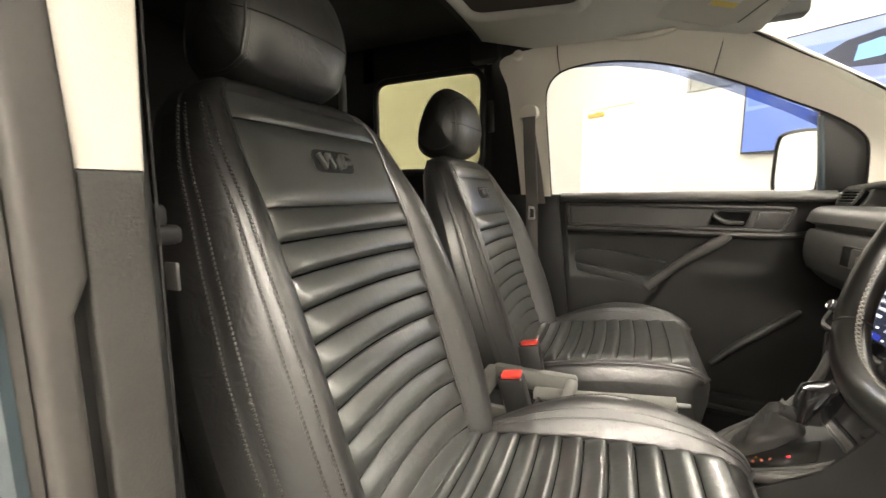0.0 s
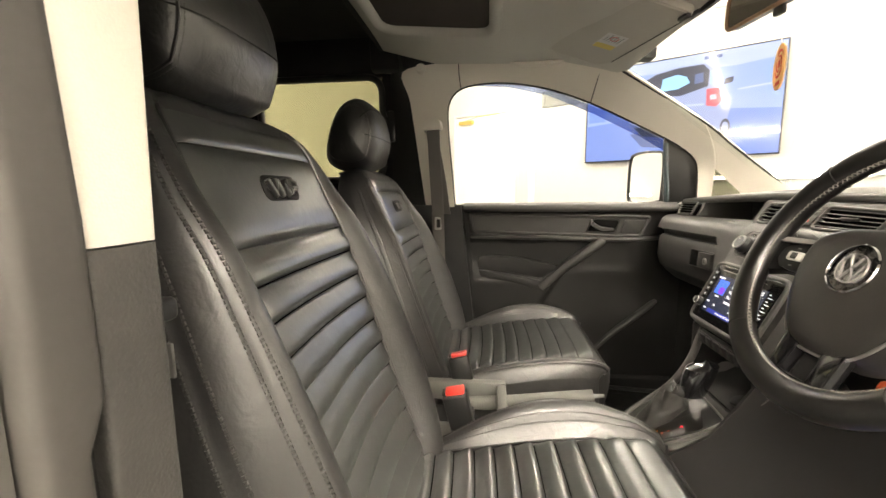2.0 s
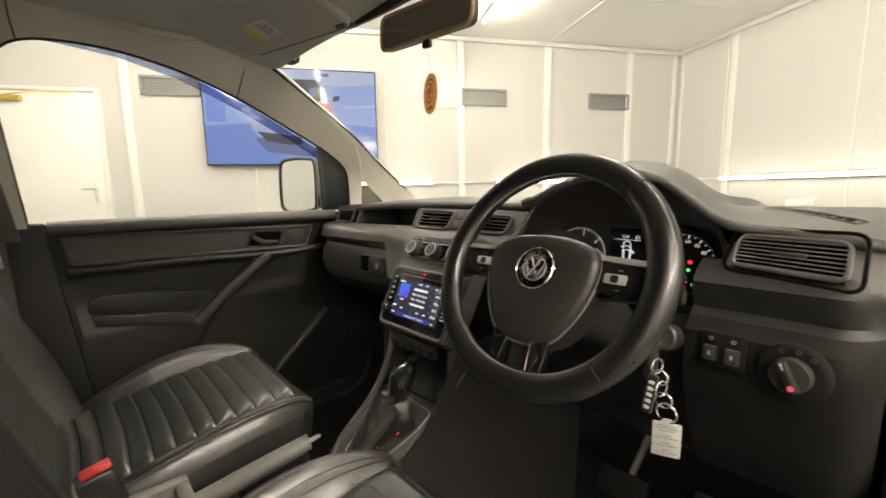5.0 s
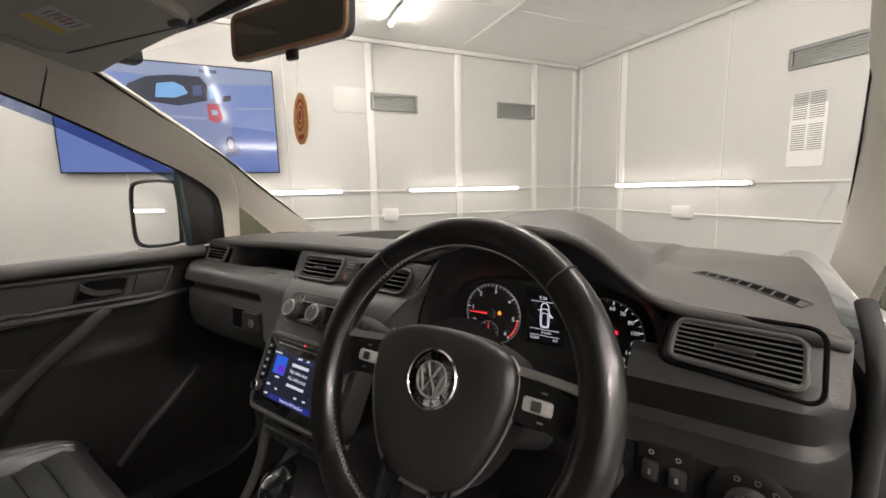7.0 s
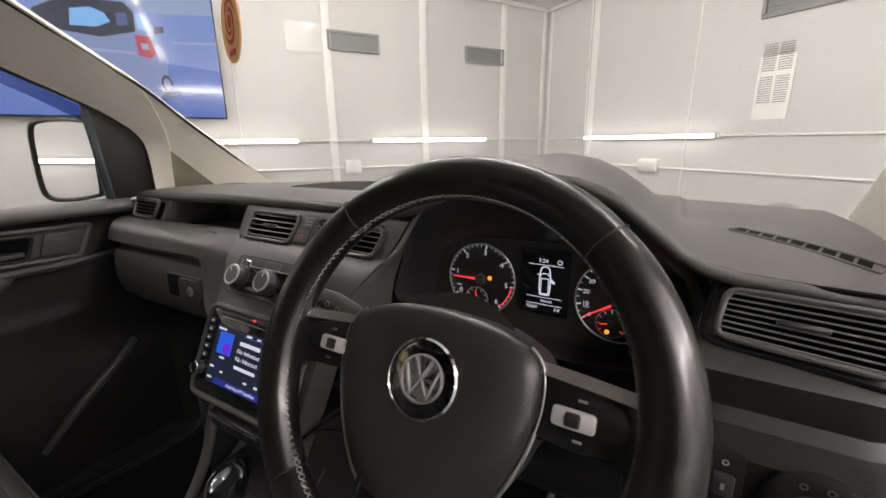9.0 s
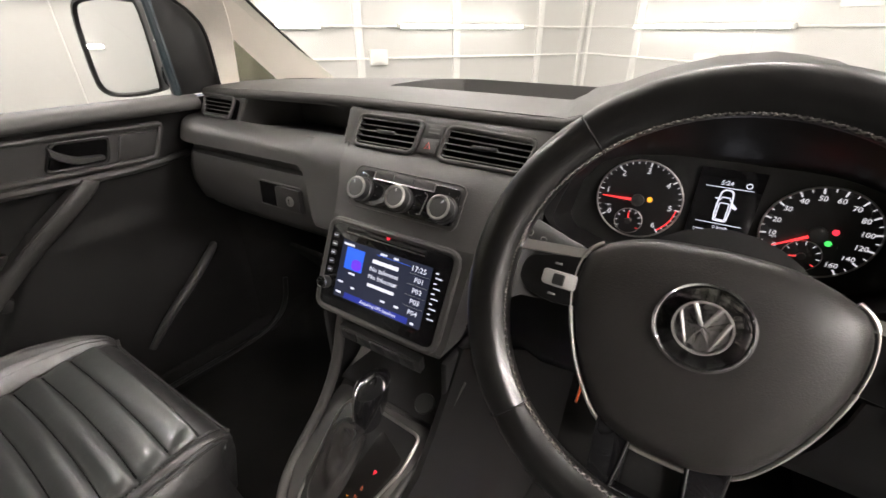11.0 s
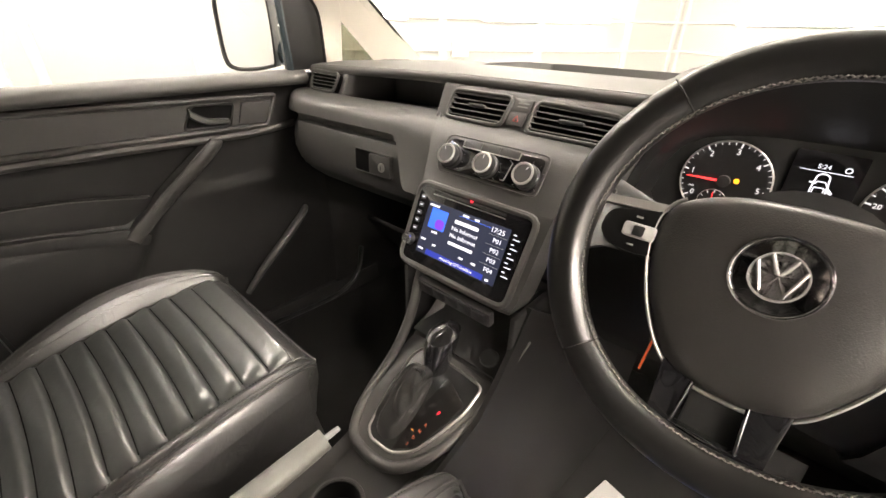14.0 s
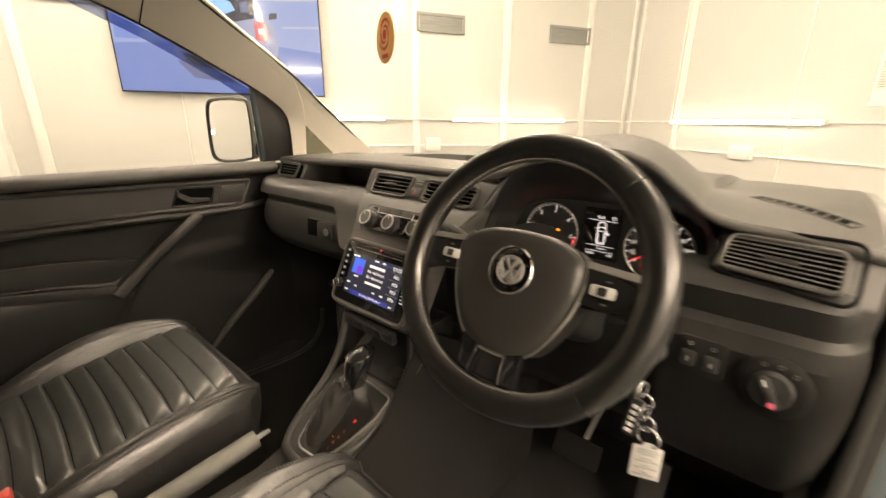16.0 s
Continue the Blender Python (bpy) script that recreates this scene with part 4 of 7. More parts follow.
def slat_vent(name, ring, right, up, n, parent, tilt, frame_w=0.009, knob=True):
    """A vent: a rounded frame round a dark well, blades across it and a slider; ring: its four corners."""
    P = [Vector(p) for p in ring]
    c = sum(P, Vector()) / 4
    m = plane_pose(c, right, up)
    inv = m.inverted()
    Q = [inv @ p for p in P]
    Q = [Vector((q.x, q.y, 0)) for q in Q]
    v = part(name, moved(tube([(q.x, q.y, 0.001) for q in rounded(Q, 0.012, 4)], frame_w * 0.42, 8, closed=True), m), GLOVE, parent)
    # shallow well, blackened to stand for the shade of a deep one
    part("well", moved(prism(rounded([q * 0.97 for q in Q], 0.010), (0, 0, 0.0015)), m @ Matrix.Translation((0, 0, -0.016))), HOLESHADE, v, smooth=False)
    part("well_side", moved(loft([[Vector((q.x * 0.97, q.y * 0.97, -0.016)) for q in rounded(Q, 0.011)], [Vector((q.x, q.y, 0.001)) for q in rounded(Q, 0.011)]], cap=False), m), HOLESHADE, v)
    for k in range(n):
        t = (k + 0.7) / (n + 0.4)
        a, b = Q[0].lerp(Q[3], t), Q[1].lerp(Q[2], t)
        a, b = a.lerp(b, 0.025), b.lerp(a, 0.025)
        h = 0.013
        blade = loft([[a + Vector((0, 0.0013, 0.002)), a + Vector((0, -0.0016, 0.0015)), a + Vector((0, -0.0012 - tilt, -h)), a + Vector((0, 0.0010 - tilt, -h))],
                      [b + Vector((0, 0.0013, 0.002)), b + Vector((0, -0.0016, 0.0015)), b + Vector((0, -0.0012 - tilt, -h)), b + Vector((0, 0.0010 - tilt, -h))]])
        # blade bodies are painted as dark as the shade behind them
        part("blade", moved(blade, m), HOLESHADE, v)
        # pale strip puts a highlight on the blade's front edge
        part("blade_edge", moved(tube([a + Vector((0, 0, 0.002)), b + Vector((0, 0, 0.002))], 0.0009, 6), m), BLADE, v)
    for k in range(7):
        t = (k + 0.5) / 7
        a, b = Q[0].lerp(Q[1], t), Q[3].lerp(Q[2], t)
        part("fin", moved(loft([[a + Vector((-0.0008, 0, -0.012)), a + Vector((0.0008, 0, -0.012)), a + Vector((0.0008, 0, -0.0155)), a + Vector((-0.0008, 0, -0.0155))],
                                [b + Vector((-0.0008, 0, -0.012)), b + Vector((0.0008, 0, -0.012)), b + Vector((0.0008, 0, -0.0155)), b + Vector((-0.0008, 0, -0.0155))]]), m), BLACKP, v)
    if knob:
        w = (Q[1] - Q[0]).length
        part("slider", moved(rbox((0.0, 0.001, 0.002), (w * 0.30, 0.0055, 0.008), 0.002), m), BLACKP, v)
    return v


# side vent by the passenger's door
part("side_vent_surround", prism(rounded([(-0.680, 0.256, 1.060), (-0.500, 0.250, 1.062), (-0.492, 0.278, 1.134), (-0.676, 0.304, 1.130)], 0.008), (0.0, 0.03, 0.0), 0.003), DASHLOW, dash)
slat_vent("side_vent", [(-0.622, 0.243, 1.079), (-0.520, 0.243, 1.079), (-0.512, 0.261, 1.119), (-0.634, 0.272, 1.117)], (1, -0.05, 0), (0, 0.42, 0.90), 5, dash, 0.004, knob=False)

# ---- centre stack: its front leans back from the radio up to the vents ----
STACK = [(0.275, 1.133), (0.248, 1.136), (0.241, 1.131), (0.207, 1.083), (0.187, 1.076), (0.168, 1.059), (0.152, 1.035), (0.129, 0.995), (0.1225, 0.985), (0.072, 0.875), (0.066, 0.862), (0.074, 0.850), (0.12, 0.845)]


def stack_w(z):
    return lerp_at(z, (0.845, 0.87, 0.99, 1.03, 1.077, 1.085, 1.13), (-0.095, -0.102, -0.106, -0.113, -0.130, -0.150, -0.160)), lerp_at(z, (0.845, 0.87, 0.99, 1.02, 1.04, 1.07, 1.15), (0.125, 0.136, 0.146, 0.151, 0.166, 0.188, 0.216))


def pierced(rows, thick, keep):
    """A plate from a grid of points, pushed back by thick, with the cells left out that keep() refuses."""
    m, n = len(rows), len(rows[0])
    back = thicken(rows, thick)[0]
    F, cut = [], {(i, j): keep((rows[i][j] + rows[i + 1][j + 1]) / 2) for i in range(m - 1) for j in range(n - 1)}
    o = m * n
    for (i, j), ok in cut.items():
        if not ok:
            continue
        a, b, c, d = i * n + j, i * n + j + 1, (i + 1) * n + j + 1, (i + 1) * n + j
        F += [[a, d, c, b], [o + a, o + b, o + c, o + d]]
        for p, q, side in ((a, b, (i - 1, j)), (b, c, (i, j + 1)), (c, d, (i + 1, j)), (d, a, (i, j - 1))):
            if not cut.get(side, False):
                F.append([p, q, o + q, o + p])
    return back, F


VENTS = ((-0.124, -0.004), (0.041, 0.176))
prof = [(p.y, p.z) for p in smooth_line([(0, y, z) for y, z in STACK[3:]], 3)]
prof = [STACK[0], STACK[1], STACK[2], (0.2385, 1.1275), (0.2365, 1.1246), (0.230, 1.1155), (0.220, 1.1014), (0.2095, 1.0866)] + prof
rows = []
for y, z in prof:
    a, b = stack_w(z)
    xsn = [a - 0.004, a] + sorted([a + (b - a) * q / 9 for q in (0.35,)] + [e + d for pair in VENTS for e, d in zip(pair, (0.003, -0.003))] + [-0.09, -0.045, 0.0185, 0.075, 0.115, 0.142]) + [b, b + 0.004] if z > 1.08 else [a - 0.004] + list(np.linspace(a, b, 13)) + [b + 0.004]
    k = len(xsn) - 1
    rows.append([Vector((x, y + (0.05 if i in (0, k) else 0.004 * abs(2 * (x - a) / (b - a) - 1) ** 6), z)) for i, x in enumerate(xsn)])
part("centre_fascia", pierced(rows, -0.006, lambda p: not (1.0866 < p.z < 1.1246 and any(a < p.x < b for a, b in VENTS))), DASHLOW, dash, angle=45)


def on_stack(x, z, lift=0.0):
    ys = [p[0] for p in STACK[1:11]]
    zs = [p[1] for p in STACK[1:11]]
    return Vector((x, float(np.interp(z, zs[::-1], ys[::-1])), z)) + Vector((0, -0.8, 0.5)) * lift


UPV = (0, 0.031, 0.043)
slat_vent("centre_vent", [(-0.124, 0.2065, 1.085), (-0.006, 0.2065, 1.085), (-0.002, 0.2365, 1.1265), (-0.126, 0.2365, 1.1265)], (1, 0, 0), UPV, 5, dash, 0.002)
slat_vent("centre_vent", [(0.040, 0.2058, 1.084), (0.172, 0.2058, 1.084), (0.179, 0.2325, 1.121), (0.044, 0.2358, 1.1255)], (1, 0, 0), UPV, 5, dash, 0.002)
hm = plane_pose((0.0195, 0.2235, 1.1065), (1, 0, 0), UPV)
part("hazard_panel", plate(hm, 0.034, 0.046, 0.002, 0.003, 0.0008), GREYBTN, dash)
hz = part("airbag_lamp", plate(hm @ Matrix.Translation((0.001, 0.012, 0.002)), 0.030, 0.020, 0.001, 0.002, 0.0004), DASHLOW, dash)
for k in range(2):
    part("print_bar", plate(hm @ Matrix.Translation((0.001, 0.015 - 0.006 * k, 0.003)), 0.019, 0.002, 0.0003, 0.0005, 0), VENTGREY, hz)
hb = part("hazard_button", plate(hm @ Matrix.Translation((-0.001, -0.012, 0.002)), 0.030, 0.021, 0.002, 0.002, 0.0008), DASHLOW, dash)
tri = [(-0.005, -0.004), (0.005, -0.004), (0, 0.005)]
part("triangle", moved(tube([(x, y, 0.0022) for x, y in tri], 0.0007, 5, closed=True), hm @ Matrix.Translation((-0.001, -0.012, 0.002))), CARDRED, hb, "red warning triangle")

# climate panel
cm = plane_pose(on_stack(0.018, 1.039, 0.0015), (1, 0, 0), (0, 0.60, 0.90))
clim = part("climate_panel", plate(cm, 0.176, 0.052, 0.004, 0.009, 0.0015), BLACKGLOSS, dash, "glossy black climate panel")
part("panel_rim", moved(tube([(p.x, p.y, 0.004) for p in rounded([(-0.0955, -0.031, 0), (0.0955, -0.031, 0), (0.0955, 0.031, 0), (-0.0955, 0.031, 0)], 0.013)], 0.0014, 6, closed=True), cm), DASHLOW, clim)
for k, x in enumerate((-0.0715, 0.0, 0.0715)):
    km = cm @ Matrix.Translation((x, -0.006, 0.004))
    kn = part("knob", lathe([(0.0195, 0), (0.0195, 0.006), (0.0175, 0.008), (0.017, 0.017), (0.0158, 0.0185), (0.0001, 0.0185)], km, 36), BLACKP, clim, "black rotary knob with a silver ring")
    part("ring", lathe([(0.0132, 0.0183), (0.0168, 0.0176), (0.0166, 0.0192), (0.0155, 0.0200), (0.0136, 0.0196), (0.0132, 0.0183)], km, 36), SATIN, kn)
    part("cap", lathe([(0.0131, 0.0183), (0.0126, 0.0189), (0.0001, 0.0187)], km, 28), GREYBTN, kn)
    part("pointer", plate(km @ pose(0, 0, 0.0192, 0, 0, -30 * (k - 1)) @ Matrix.Translation((0, 0.0095, 0)), 0.0014, 0.005, 0.0005, 0.0003, 0), DIALWHITE, kn)
    for j in range(9):
        a = math.radians(220 - 32.5 * j)
        part("tick", plate(km @ Matrix.Translation((0.0235 * math.cos(a), 0.0235 * math.sin(a), 0.0001)) @ pose(0, 0, 0, 0, 0, math.degrees(a)), 0.003, 0.0009, 0.0003, 0.0002, 0), VENTGREY, clim)
for x in (-0.038, -0.003, 0.032):
    part("button", plate(cm @ Matrix.Translation((x, 0.0205, 0.003)), 0.0335, 0.0115, 0.006, 0.002, 0.001), GREYBTN, clim)
part("button_trim", moved(tube([(-0.0560, 0.0240, 0.0085), (-0.0560, 0.0140, 0.0085), (0.0500, 0.0140, 0.0085), (0.0500, 0.0240, 0.0085)], 0.0010, 6), cm), SATIN, clim, "thin silver trim under the buttons")
part("temperature_bracket", moved(tube([(0.030, -0.020, 0.0045), (0.036, -0.020, 0.0045), (0.040, 0.008, 0.0045), (0.034, 0.012, 0.0045)], 0.0009, 5), cm), SATIN, clim)

# radio with its touch screen
up_r = (0, 0.46, 1.0)
rm = plane_pose(on_stack(0.017, 0.929, 0.001), (1, 0, 0), up_r)
radio = thing("car_radio", on_stack(0.014, 0.88), "black double-height touch-screen car radio, switched on", "car radio")
part("surround", moved(join(*[tube([(p.x, p.y, 0.004) for p in rounded([(-0.112, -0.070, 0), (0.108, -0.070, 0), (0.114, 0.068, 0), (-0.112, 0.068, 0)], 0.018, 5)], 0.0055, 8, closed=True)]), rm), DASHLOW, radio)
part("body", moved(prism(rounded([(-0.107, -0.065, 0), (0.104, -0.065, 0), (0.110, 0.064, 0), (-0.107, 0.064, 0)], 0.012), (0, 0, 0.008), 0.001), rm), BLACKGLOSS, radio)
part("disc_slot", moved(rbox((-0.006, 0.0585, 0.0085), (0.142, 0.0040, 0.001), 0.0004), rm), MATTEBLACK, radio)
part("chrome_line", moved(rbox((-0.006, 0.0535, 0.0088), (0.142, 0.0013, 0.0014), 0.0004), rm), SATIN, radio)
SM = rm @ Matrix.Translation((0.0005, -0.002, 0.0082)) @ Matrix.Diagonal((1.02, 0.91, 1, 1))
scr2 = part("screen", plate(SM, 0.158, 0.096, 0.0006, 0.001, 0), SCREENBG, radio, "lit screen with a dark menu", smooth=False)
K = SM @ Matrix.Translation((0, 0, 0.0008))
part("cover_art", plate(K @ Matrix.Translation((-0.052, 0.020, 0)), 0.034, 0.036, 0.0003, 0.001, 0), SCREENBLUE, scr2, smooth=False)
part("cover_glow", plate(K @ Matrix.Translation((-0.046, 0.012, 0.0004)), 0.018, 0.018, 0.0003, 0.008, 0), SCREENVIOLET, scr2, smooth=False)
part("status_bar", plate(K @ Matrix.Translation((0.0, -0.042, 0)), 0.116, 0.0095, 0.0003, 0.001, 0), SCREENDEEP, scr2, smooth=False)
part("station_bar", plate(K @ Matrix.Translation((0.004, 0.0285, 0)), 0.046, 0.0060, 0.0003, 0.001, 0), LCDWHITE, scr2, smooth=False)
part("title_bar", plate(K @ Matrix.Translation((0.004, -0.0105, 0)), 0.048, 0.0050, 0.0003, 0.001, 0), LCDWHITE, scr2, smooth=False)
words("No Informat", K @ Matrix.Translation((0.004, 0.0155, 0)), 0.0100, LCDWHITE, scr2)
words("No Informat", K @ Matrix.Translation((0.004, 0.0030, 0)), 0.0100, LCDWHITE, scr2)
words("17:25", K @ Matrix.Translation((0.059, 0.038, 0)), 0.0115, LCDWHITE, scr2)
for k in range(4):
    words("P0%d" % (k + 1), K @ Matrix.Translation((0.063, 0.022 - 0.0165 * k, 0)), 0.0105, LCDWHITE, scr2)
    part("cell_line", plate(K @ Matrix.Translation((0.061, 0.0305 - 0.0165 * k, 0)), 0.032, 0.0007, 0.0002, 0.0002, 0), VENTGREY, scr2)
words("Acquiring GPS Satellites", K @ Matrix.Translation((0.006, -0.042, 0.0004)), 0.0068, LCDWHITE, scr2)
part("menu_line", plate(K @ Matrix.Translation((0.016, 0.040, 0)), 0.06, 0.0007, 0.0002, 0.0002, 0), SCREENBLUE, scr2)
for x, y, w in ((-0.066, 0.042, 0.020), (-0.002, 0.043, 0.012), (0.02, 0.043, 0.008), (-0.052, -0.004, 0.012), (-0.070, -0.022, 0.010), (-0.045, -0.026, 0.007), (0.012, -0.028, 0.008), (0.036, -0.028, 0.008), (-0.070, -0.040, 0.010), (0.066, -0.043, 0.006)):
    part("icon_bar", plate(K @ Matrix.Translation((x, y, 0)), w, 0.0032, 0.0002, 0.0004, 0), LCDWHITE, scr2, smooth=False)
for k in range(5):
    part("side_button", moved(rbox((-0.096, 0.044 - 0.0135 * k, 0.0085), (0.010, 0.0075, 0.002), 0.001), rm), BLACKP, radio)
    part("button_mark", moved(rbox((-0.096, 0.044 - 0.0135 * k, 0.0096), (0.006, 0.0014, 0.0006), 0.0002), rm), LCDWHITE, radio, smooth=False)
    part("button_mark", moved(rbox((0.094, 0.030 - 0.0140 * k, 0.0096), (0.011, 0.0012, 0.0006), 0.0002), rm), LCDWHITE, radio, smooth=False)
    part("button_mark", moved(rbox((0.090, 0.0365 - 0.0140 * k, 0.0096), (0.005, 0.0014, 0.0006), 0.0002), rm), LCDWHITE, radio, smooth=False)
vk = part("volume_knob", lathe([(0.0095, 0.007), (0.0095, 0.018), (0.0085, 0.020), (0.0001, 0.020)], rm @ Matrix.Translation((-0.098, -0.031, 0)), 28), BLACKP, radio)
part("ring", lathe([(0.0075, 0.0202), (0.0098, 0.0195), (0.0092, 0.0212), (0.0078, 0.0212), (0.0075, 0.0202)], rm @ Matrix.Translation((-0.098, -0.031, 0)), 28), CHROME, vk)
part("alarm_triangle", moved(prism([(-0.0035, 0.0630, 0.0083), (0.0035, 0.0630, 0.0083), (0, 0.0585, 0.0083)], (0, 0, 0.0012)), rm), LAMPRED, radio, smooth=False)

# switch row under the radio and the dark pocket behind the shifter
sm = plane_pose((0.030, 0.070, 0.838), (1, 0, 0), (0, -0.15, 0.98))
row_ = part("switch_base", plate(sm, 0.150, 0.026, 0.012, 0.003, 0.0015), BLACKP, dash)
for k in range(5):
    part("switch", plate(sm @ Matrix.Translation((-0.054 + 0.027 * k, 0, 0.012)), 0.0245, 0.018, 0.0025, 0.002, 0.0008), BLACKP, row_)
part("pocket", join(rbox((0.025, 0.19, 0.775), (0.22, 0.012, 0.16), 0.004), rbox((-0.085, 0.13, 0.775), (0.010, 0.13, 0.16), 0.004), rbox((0.140, 0.13, 0.775), (0.010, 0.13, 0.16), 0.004)), MATTEBLACK, dash)

# ---- driver's side ----
# lower panel with the ledge under the side vent
rows = []
secd = [(0.215, 1.075), (0.183, 1.060), (0.172, 1.046), (0.178, 1.025), (0.184, 1.008), (0.172, 0.998), (0.152, 0.98), (0.150, 0.95), (0.155, 0.91), (0.180, 0.85), (0.220, 0.78), (0.27, 0.72), (0.34, 0.69)]
for x in np.linspace(0.545, 0.745, 14):
    bulge = 0.05 * max(0, (x - 0.70) / 0.045) ** 2
    rows.append([Vector((x, y + bulge, z)) for y, z in secd])
# one moulding in two colours: the panel's shade is painted in, the ledge paler
part("vent_ledge", thicken([r[:6] for r in rows], 0.006), LINING, dash, angle=40)
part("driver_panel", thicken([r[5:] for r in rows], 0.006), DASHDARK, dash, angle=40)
rows = []
for x in np.linspace(0.150, 0.555, 20):
    k = math.exp(-((x - 0.39) / 0.13) ** 4)
    rows.append([Vector((x, y + 0.015 + 0.012 * k, min(z, 1.0) - 0.03 * k * (z > 0.9))) for y, z in secd[5:]])
# knee panel takes the same colour, darkened for footwell shade
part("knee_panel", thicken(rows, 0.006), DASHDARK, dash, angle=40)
# side vent in its frame
part("vent_surround", prism(rounded([(0.572, 0.198, 1.064), (0.735, 0.190, 1.050), (0.738, 0.220, 1.117), (0.598, 0.229, 1.116), (0.578, 0.216, 1.097)], 0.006), (0, 0.03, 0), 0.003), DASHLOW, dash)
slat_vent("driver_vent", [(0.585, 0.186, 1.074), (0.702, 0.179, 1.066), (0.702, 0.198, 1.111), (0.592, 0.212, 1.110)], (1, -0.07, -0.02), (0, 0.42, 0.9), 8, dash, 0.004, frame_w=0.007)
# black tube in place of the shaded gap round the vent frame
part("vent_gap_shade", tube(rounded([(0.574, 0.190, 1.066), (0.716, 0.178, 1.054), (0.716, 0.204, 1.122), (0.584, 0.222, 1.121)], 0.016, 5), 0.0024, 8, closed=True), HOLESHADE, dash)
# top by the driver with the demister grille and the speaker
def on_pad(u, v, lift):
    """A point on the pad by the driver: u along the demister, v across it."""
    a, b = Vector((0.601, 0.334)), Vector((0.706, 0.262))
    d = (b - a).normalized()
    p = a.lerp(b, u) + Vector((-d.y, d.x)) * v
    return Vector((p.x, p.y, pad_z(p.x, p.y) + lift))


part("demister_rim", tube([on_pad(u, v, 0.0002) for u, v in [(0, -0.010)] + [(k / 10, -0.010) for k in range(1, 11)] + [(1 - k / 10, 0.009) for k in range(11)]], 0.0016, 6, closed=True), DASHLOW, pad)
for k in range(9):
    u0, u1 = 0.03 + 0.105 * k, 0.03 + 0.105 * k + 0.082
    # flat plates, black for the shade inside open slots
    part("demister_slot", prism([on_pad(u0, -0.0075, 0.0006), on_pad(u1, -0.0075, 0.0006), on_pad(u1 - 0.03, 0.0065, 0.0006), on_pad(u0 - 0.03, 0.0065, 0.0006)], (0, 0, 0.0006)), HOLESHADE, pad)

# underside of the brow, its shade put into the colour
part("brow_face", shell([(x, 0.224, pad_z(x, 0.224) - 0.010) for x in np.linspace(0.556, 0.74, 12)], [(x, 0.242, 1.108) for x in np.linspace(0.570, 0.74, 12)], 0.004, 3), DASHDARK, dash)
# grey cheek between the centre fascia and the instruments
part("cheek", shell(smooth_line([(0.148, 0.150, 1.015), (0.164, 0.163, 1.040), (0.186, 0.190, 1.070), (0.203, 0.222, 1.100), (0.214, 0.247, 1.136)], 4), smooth_line([(0.204, 0.206, 1.020), (0.207, 0.208, 1.050), (0.218, 0.211, 1.085), (0.234, 0.214, 1.125), (0.256, 0.216, 1.160)], 4), 0.006, 4), DASHLOW, dash, angle=50)
clus = thing("instrument_cluster", (0.39, 0.30, 0.98), "lit instrument cluster with two round dials", "instrument cluster")
CM = plane_pose((0.397, 0.294, 1.0485), (1, 0, 0), (0, 0.05, 1.0))
WELL = [(0.203, 1.035), (0.208, 1.055), (0.219, 1.085), (0.235, 1.125), (0.262, 1.160), (0.30, 1.180), (0.35, 1.195), (0.40, 1.201), (0.45, 1.197), (0.50, 1.179), (0.525, 1.160), (0.55, 1.138), (0.568, 1.112), (0.577, 1.080), (0.576, 1.040), (0.560, 1.005), (0.52, 0.985), (0.46, 0.974), (0.34, 0.974), (0.27, 0.985), (0.22, 1.006)]
outer = [Vector((p.x, 0.214 + (0.035 * max(0, (1.03 - p.z) / 0.05)), p.z)) for p in smooth_line([(x, 0, z) for x, z in WELL + WELL[:1]], 3)[:-1]]
inner = [CM @ Vector((0.178 * (p.x - 0.392) / 0.187, 0.066 * (1 if p.z > 1.06 else -1) * min(1, abs(p.z - 1.06) / (0.13 if p.z > 1.06 else 0.075)) ** 0.6 - 0.004, -0.006)) for p in outer]
middle = [a.lerp(b, 0.12) + Vector((0.008 * (1 if b.x < 0.39 else -1), 0, -0.004)) for a, b in zip(outer, inner)]
part("well", loft([outer, middle, inner], cap=False), BLACKP, clus)
part("dial_plate", moved(prism(rounded([(-0.186, -0.072, 0), (0.186, -0.072, 0), (0.186, 0.068, 0), (-0.186, 0.068, 0)], 0.03), (0, 0, 0.002)), CM @ Matrix.Translation((0, 0, -0.006))), MATTEBLACK, clus)


def on_ring(r, deg):
    a = math.radians(deg)
    return Vector((r * math.cos(a), r * math.sin(a), 0))


